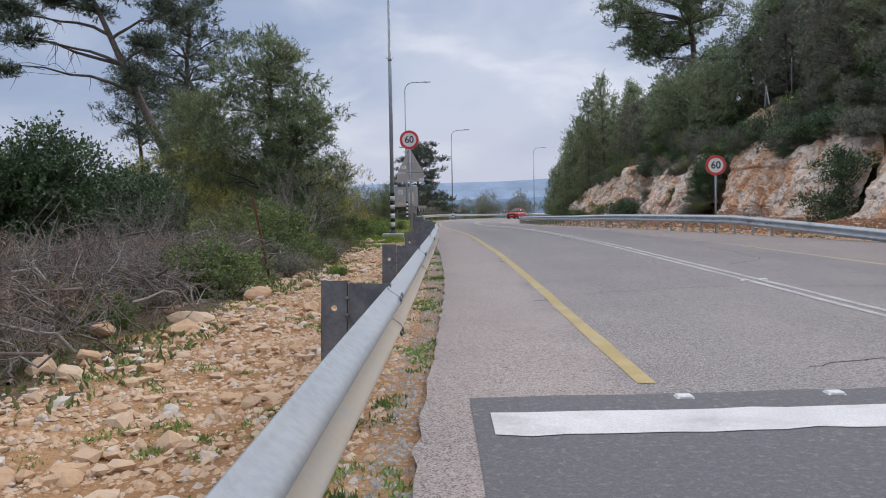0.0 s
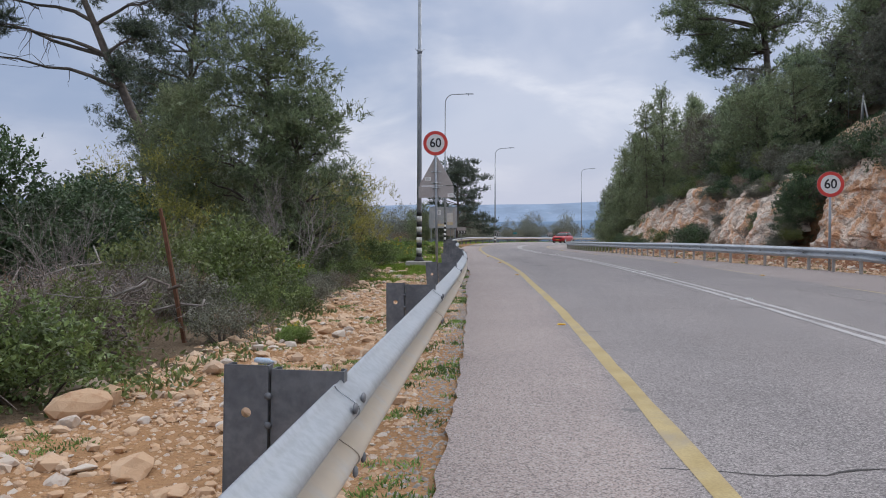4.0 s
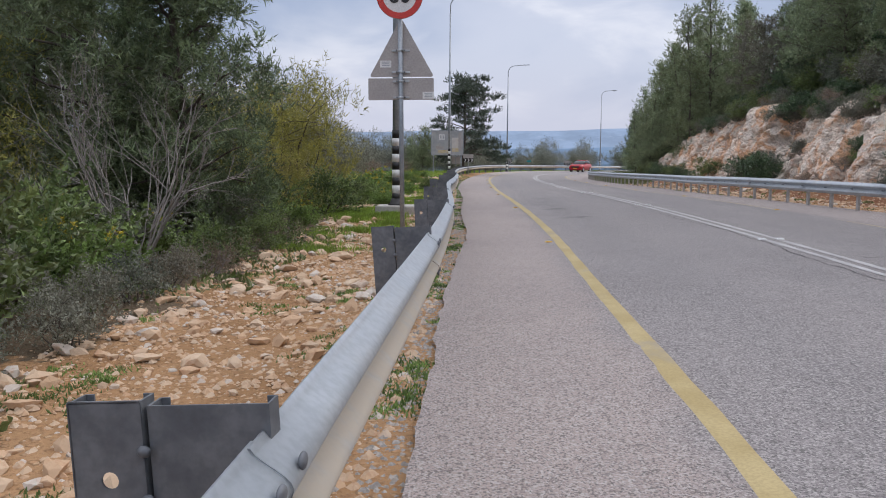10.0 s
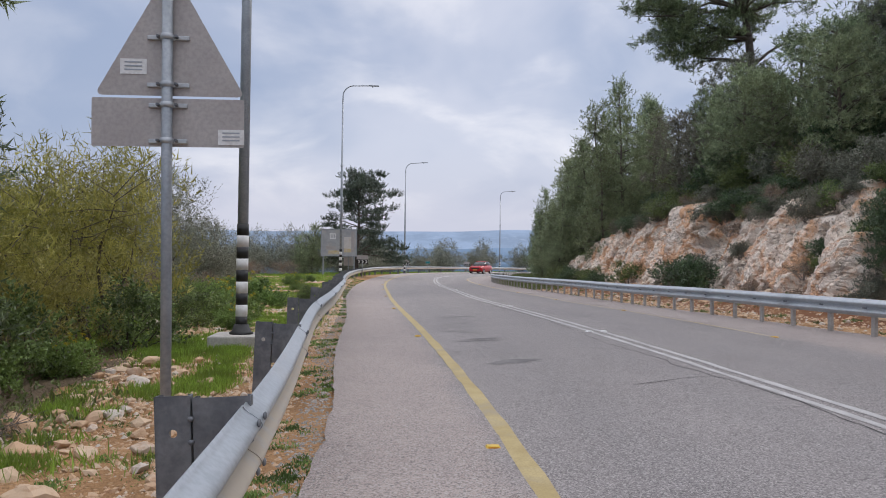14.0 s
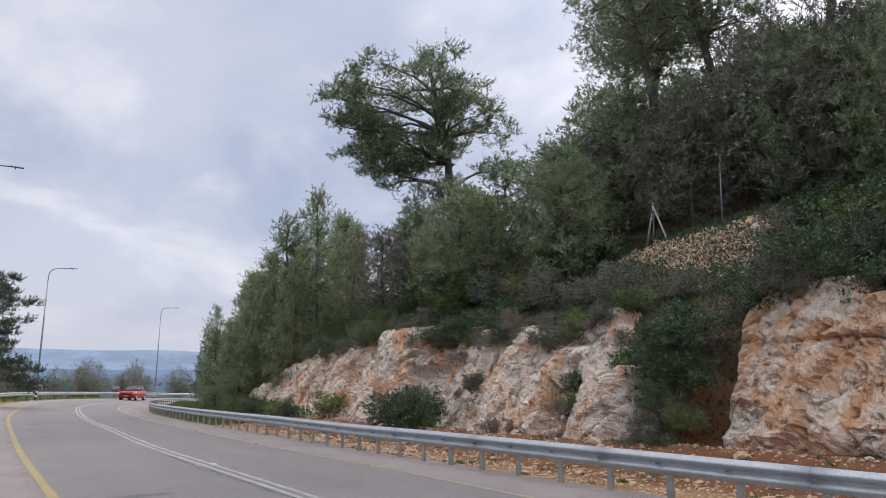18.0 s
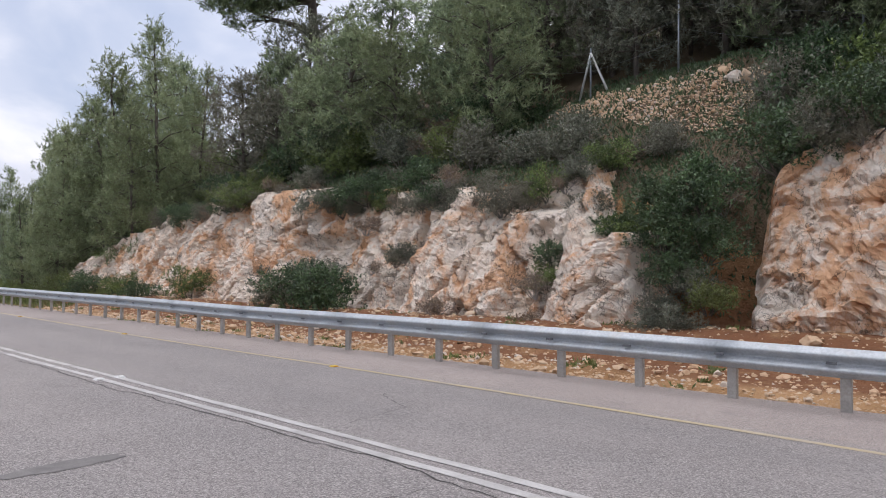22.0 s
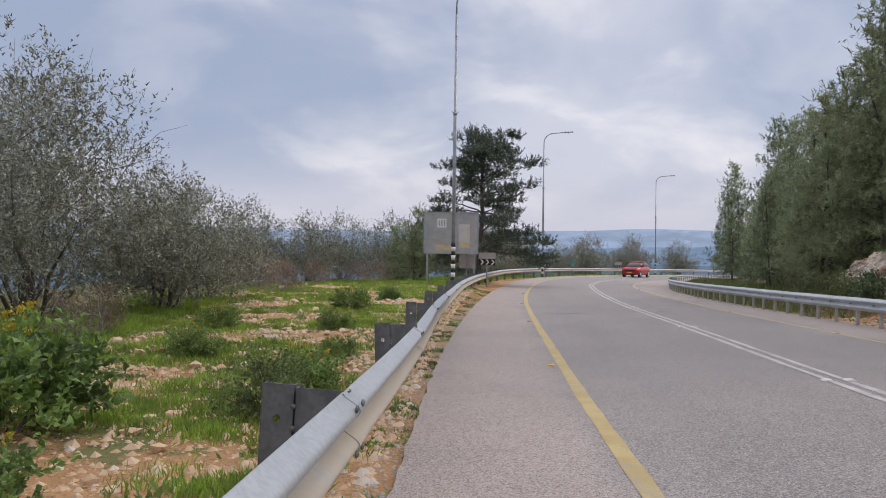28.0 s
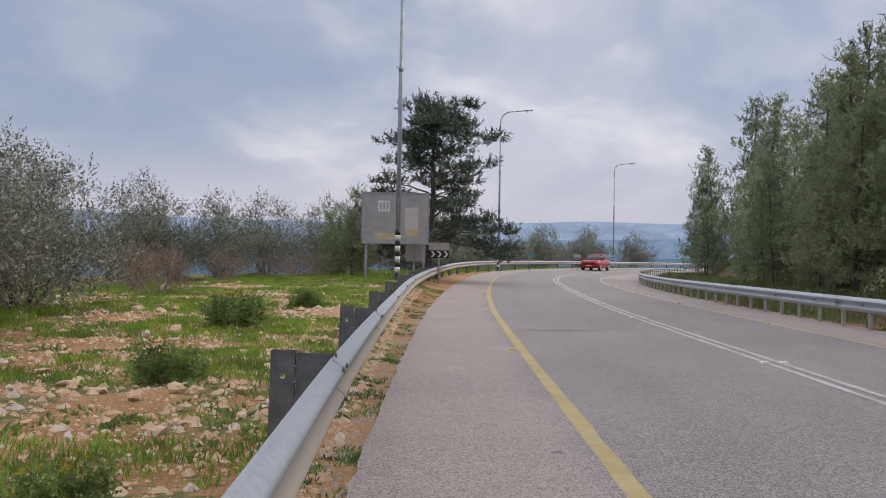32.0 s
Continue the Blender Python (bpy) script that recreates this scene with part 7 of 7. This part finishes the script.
blades("bend_grass", 26000, band(64, 112, lambda s: rail_right_u(s) + 0.35, lambda s: cliff_u(s) + 2.5), 0.24, 0.035, M_BUSH, "green undergrowth inside the bend", 70, "undergrowth", 0.8, 0.6, patchy(0.8, -0.4, 8))


blades("broad_weeds", 1300, band(37, 76, lambda s: scrub_u(s) - 0.5, rail_foot), 0.075, 0.035, M_MALLOW, "low broad-leaved weeds among grass and stones", 71, "weeds", 0.6, 0.8, patchy(1.5, 0.05, 11), 34, 0.11)


def brush_pile(x, y, n, spread, seed):
    """Cut dead branches thrown in a tangled heap, each with a spray of thin twigs."""
    rng = np.random.default_rng(seed)
    g = on_ground(x, y)
    pile = thing("brush_pile", pose(x, y, g), "tangled heap of dead brown-grey branches at the strip's edge", "branches", "heaps of dead branches")
    for k in range(n):
        a = rng.uniform(0, 6.28)
        c = np.array([rng.normal(0, spread * 0.55), rng.normal(0, spread), rng.uniform(0.05, 0.62)])
        d = np.array([math.cos(a), math.sin(a), rng.normal(0.12, 0.3)]) * rng.uniform(0.3, 0.85)
        p = wander(c - d, c + d, rng, 0.55, 9)
        p[:, 2] = np.maximum(p[:, 2], 0.02)
        wood = M_GREYWOOD if k % 3 == 0 else M_BRUSH
        branch = part("branch", quick_mesh("branch", *branch_arrays([(p, rng.uniform(0.008, 0.022), 0.004)], 5)), wood, pile)
        spray = []
        for _ in range(16):
            b = p[rng.integers(1, 8)]
            w = d / np.linalg.norm(d) + rng.normal(0, 0.75, 3) + np.array([0, 0, 0.15])
            e = b + w * rng.uniform(0.15, 0.45)
            spray.append((wander(b, e, rng, 0.45, 5), 0.005, 0.002))
            spray.append((wander((b + e) / 2, (b + e) / 2 + rng.normal(0, 0.12, 3), rng, 0.4, 4), 0.003, 0.0015))
        part("twigs", quick_mesh("twigs", *branch_arrays(spray, 4)), wood, branch)


M_BRUSH = plain("brown_dead_wood", (0.115, 0.09, 0.075), (0.22, 0.185, 0.16), 6, 0.95, 0, 0.5, 40, 0.008)
for k, (x, y, n, w) in enumerate(((-4.0, 9.4, 38, 0.8), (-4.2, 12.0, 44, 0.9), (-4.0, 14.8, 38, 0.8), (-3.7, 6.9, 20, 0.5), (-4.7, 17.4, 24, 0.7), (-5.2, 10.8, 34, 0.9), (-5.4, 14.2, 34, 0.9))):
    brush_pile(x, y, n, w, 90 + k)


def loose_things():
    x, y = -2.95, 15.5
    stake = thing("rusty_stake", pose(x, y, on_ground(x, y), 0, -10, 0), "thin rusty steel stake leaning in the scrub", "stake")
    part("shaft", box_bm(0.035, 0.035, 1.75, (0, 0, 0.75), 0.004), M_RUST, stake)
    part("flange", box_bm(0.012, 0.05, 1.6, (0.02, 0.0, 0.72), 0.002), M_RUST, stake)
    x, y = -1.75, 14.2
    bottle = thing("plastic_bottle", pose(x, y, on_ground(x, y) + 0.04, 90, 0, 65), "crushed clear bluish plastic bottle lying on gravel", "bottle")
    part("body", tube_bm([(0, 0, 0), (0, 0, 0.01), (0, 0, 0.16), (0, 0, 0.21), (0, 0, 0.24)], [0.03, 0.036, 0.035, 0.014, 0.013], 12), M_PLASTIC, bottle)
    part("cap", tube_bm([(0, 0, 0.24), (0, 0, 0.26)], 0.016, 10), M_WPAINT, bottle, "white cap")
    for k, (x, y, q) in enumerate(((-5.8, 13.6, 0.42), (-4.2, 20.6, 0.24), (-3.1, 12.45, 0.14), (-2.76, 12.65, 0.17), (-2.4, 12.2, 0.15), (-3.1, 6.6, 0.14), (-2.75, 6.3, 0.12), (-2.9, 6.95, 0.11), (-3.4, 8.6, 0.16), (-3.2, 10.4, 0.13), (-2.9, 9.6, 0.12))):
        ob = new("boulder", STONES[(k * 2) % 9])
        ob.matrix_basis = Matrix.LocRotScale((x, y, on_ground(x, y) + q * 0.3), Euler((0.1, 0.2, k)), (q * 1.3, q, q * 0.75))
        tagged(ob, "large pale limestone boulder at the edge of the scrub", "stone", "boulders")


def fallen_log():
    a, b = np.array([-4.35, 13.9, 0.0]), np.array([-3.3, 15.0, 0.0])
    rng = np.random.default_rng(97)
    p = wander(a, b, rng, 0.25, 9)
    p[:, 2] = ground_z(p[:, 0], p[:, 1]) + 0.06 + 0.05 * np.sin(np.linspace(0, 3.1, 9))
    log = thing("dead_branch", Matrix(), "thick crooked dead branch lying under the green bush", "branch")
    part("stem", quick_mesh("stem", *branch_arrays([(p, 0.055, 0.03)], 8)), M_BRUSH, log)
    for k in (3, 5, 7):
        e = p[k] + np.array([rng.normal(0, 0.2), -0.3, 0.35])
        part("fork", quick_mesh("fork", *branch_arrays([(wander(p[k], e, rng, 0.4, 6), 0.016, 0.004)], 5)), M_GREYWOOD, log)


fallen_log()
M_PLASTIC = plain("blue_plastic", (0.40, 0.52, 0.66), (0.50, 0.62, 0.74), 20, 0.2)
loose_things()


# ---- fence on the slope ----
def slope_fence():
    spots = ((20.7, 47.7, 1.35, True), (20.9, 44.8, 2.2, False), (21.2, 40.0, 2.2, False), (21.8, 51.6, 2.2, False), (23.6, 46.0, 3.4, False))
    fence = thing("wire_fence", Matrix(), "thin steel posts and slack wire above the rock cut", "fence")
    tops = []
    for x, y, h, braced in spots:
        g = on_ground(x, y)
        h = 8.95 - g if braced else h
        post = part("post", tube_bm([(x, y, g - 0.2), (x, y, g + h)], 0.028 if h < 3 else 0.07, 8), M_MAST if h < 3 else M_BARK, fence)
        if braced:
            for dx, dy in ((-0.1, -0.75), (0.15, 0.55)):
                part("brace", tube_bm([(x, y, g + h * 0.9), (x + dx, y + dy, on_ground(x + dx, y + dy))], 0.035, 8), M_WPAINT, post)
        tops.append((x, y, g, h))
    for a, b in ((2, 1), (1, 0), (0, 3)):
        for q in (0.55, 0.9):
            (x0, y0, g0, h0), (x1, y1, g1, h1) = tops[a], tops[b]
            h = min(h0, h1) * q
            mid = ((x0 + x1) / 2, (y0 + y1) / 2, (g0 + g1) / 2 + h - 0.06)
            part("wire", tube_bm([(x0, y0, g0 + h), mid, (x1, y1, g1 + h)], 0.004, 4), M_MAST, fence)


slope_fence()

# ---- the car on the bend ----
def car(s, u):
    p = at(s, u)
    turn = heading(s) + 180
    M_PAINT = plain("red_car_paint", (0.42, 0.012, 0.018), (0.46, 0.016, 0.022), 3, 0.3, 0.1, 0.0)
    M_GLASS = plain("dark_car_glass", (0.03, 0.035, 0.04), (0.04, 0.045, 0.05), 3, 0.08, 0, 0.0)
    M_TRIM = plain("black_car_trim", (0.02, 0.02, 0.02), (0.03, 0.03, 0.03), 8, 0.6)
    M_LENS = plain("headlight_lens", (0.75, 0.76, 0.78), (0.8, 0.8, 0.82), 8, 0.15)
    M_PLATE = plain("yellow_plate", (0.7, 0.42, 0.05), (0.72, 0.45, 0.06), 8, 0.4)
    ob = thing("car", Matrix.Translation(p) @ Matrix.Rotation(radians(turn), 4, "Z"), "red compact SUV coming round the bend", "car")

    def loft(sections, name, mat, parent, label=""):
        """Rings of (half width, height) along y, mirrored."""
        bm = bmesh.new()
        rings = []
        for y, prof in sections:
            pts = [(w, z) for w, z in prof] + [(-w, z) for w, z in prof[::-1]]
            rings.append([bm.verts.new((x, y, z)) for x, z in pts])
        for A, B in zip(rings, rings[1:]):
            k = len(A)
            for i in range(k):
                bm.faces.new((A[i], A[(i + 1) % k], B[(i + 1) % k], B[i])).smooth = True
        bm.faces.new(rings[0][::-1])
        bm.faces.new(rings[-1])
        bmesh.ops.recalc_face_normals(bm, faces=bm.faces)
        return part(name, bm, mat, parent, label)

    def hull(w, lo, mid, top):
        return ((w * 0.86, lo), (w * 0.98, lo + 0.12), (w, mid), (w * 0.95, top - 0.05), (w * 0.82, top))
    body = loft(((2.28, hull(0.72, 0.34, 0.6, 0.80)), (2.2, hull(0.86, 0.26, 0.6, 0.90)), (1.9, hull(0.92, 0.24, 0.62, 0.98)), (1.0, hull(0.93, 0.24, 0.65, 1.06)), (0.0, hull(0.94, 0.24, 0.68, 1.10)),
                 (-1.2, hull(0.94, 0.24, 0.7, 1.12)), (-1.9, hull(0.92, 0.26, 0.72, 1.10)), (-2.25, hull(0.84, 0.32, 0.7, 1.02))), "body", M_PAINT, ob)
    loft(((1.05, ((0.80, 1.05), (0.78, 1.07), (0.6, 1.08))), (0.25, ((0.80, 1.08), (0.68, 1.48), (0.5, 1.55))), (-0.5, ((0.82, 1.09), (0.68, 1.55), (0.5, 1.62))),
          (-1.5, ((0.80, 1.1), (0.66, 1.52), (0.48, 1.60))), (-2.1, ((0.76, 1.08), (0.62, 1.3), (0.45, 1.36)))), "cabin_glass", M_GLASS, ob, "dark tinted windows")
    loft(((0.22, ((0.62, 1.54), (0.5, 1.575))), (-0.5, ((0.64, 1.60), (0.5, 1.645))), (-1.6, ((0.6, 1.58), (0.46, 1.62)))), "roof", M_PAINT, ob)
    part("grille", box_bm(1.1, 0.05, 0.2, (0, 2.27, 0.68), 0.02), M_TRIM, body)
    part("bumper", box_bm(1.6, 0.1, 0.16, (0, 2.22, 0.36), 0.03), M_TRIM, body)
    part("number_plate", box_bm(0.5, 0.02, 0.11, (0, 2.31, 0.5), 0.004), M_PLATE, body, "yellow number plate")
    for x in (-0.68, 0.68):
        part("headlight", box_bm(0.32, 0.12, 0.12, (x, 2.17, 0.8), 0.03), M_LENS, body, "clear headlight")
        part("mirror", box_bm(0.2, 0.12, 0.13, (x * 1.5, 0.75, 1.12), 0.03), M_PAINT, body)
    for x in (-0.83, 0.83):
        for y in (1.42, -1.38):
            wheel = part("wheel", tube_bm([(x - 0.11, y, 0.34), (x + 0.11, y, 0.34)], 0.34, 24), M_TRIM, ob, "black tyre")
            part("rim", tube_bm([(x - 0.115, y, 0.34), (x + 0.115, y, 0.34)], 0.22, 16), M_ZINC, wheel, "grey alloy rim")


car(128.5, 1.5)
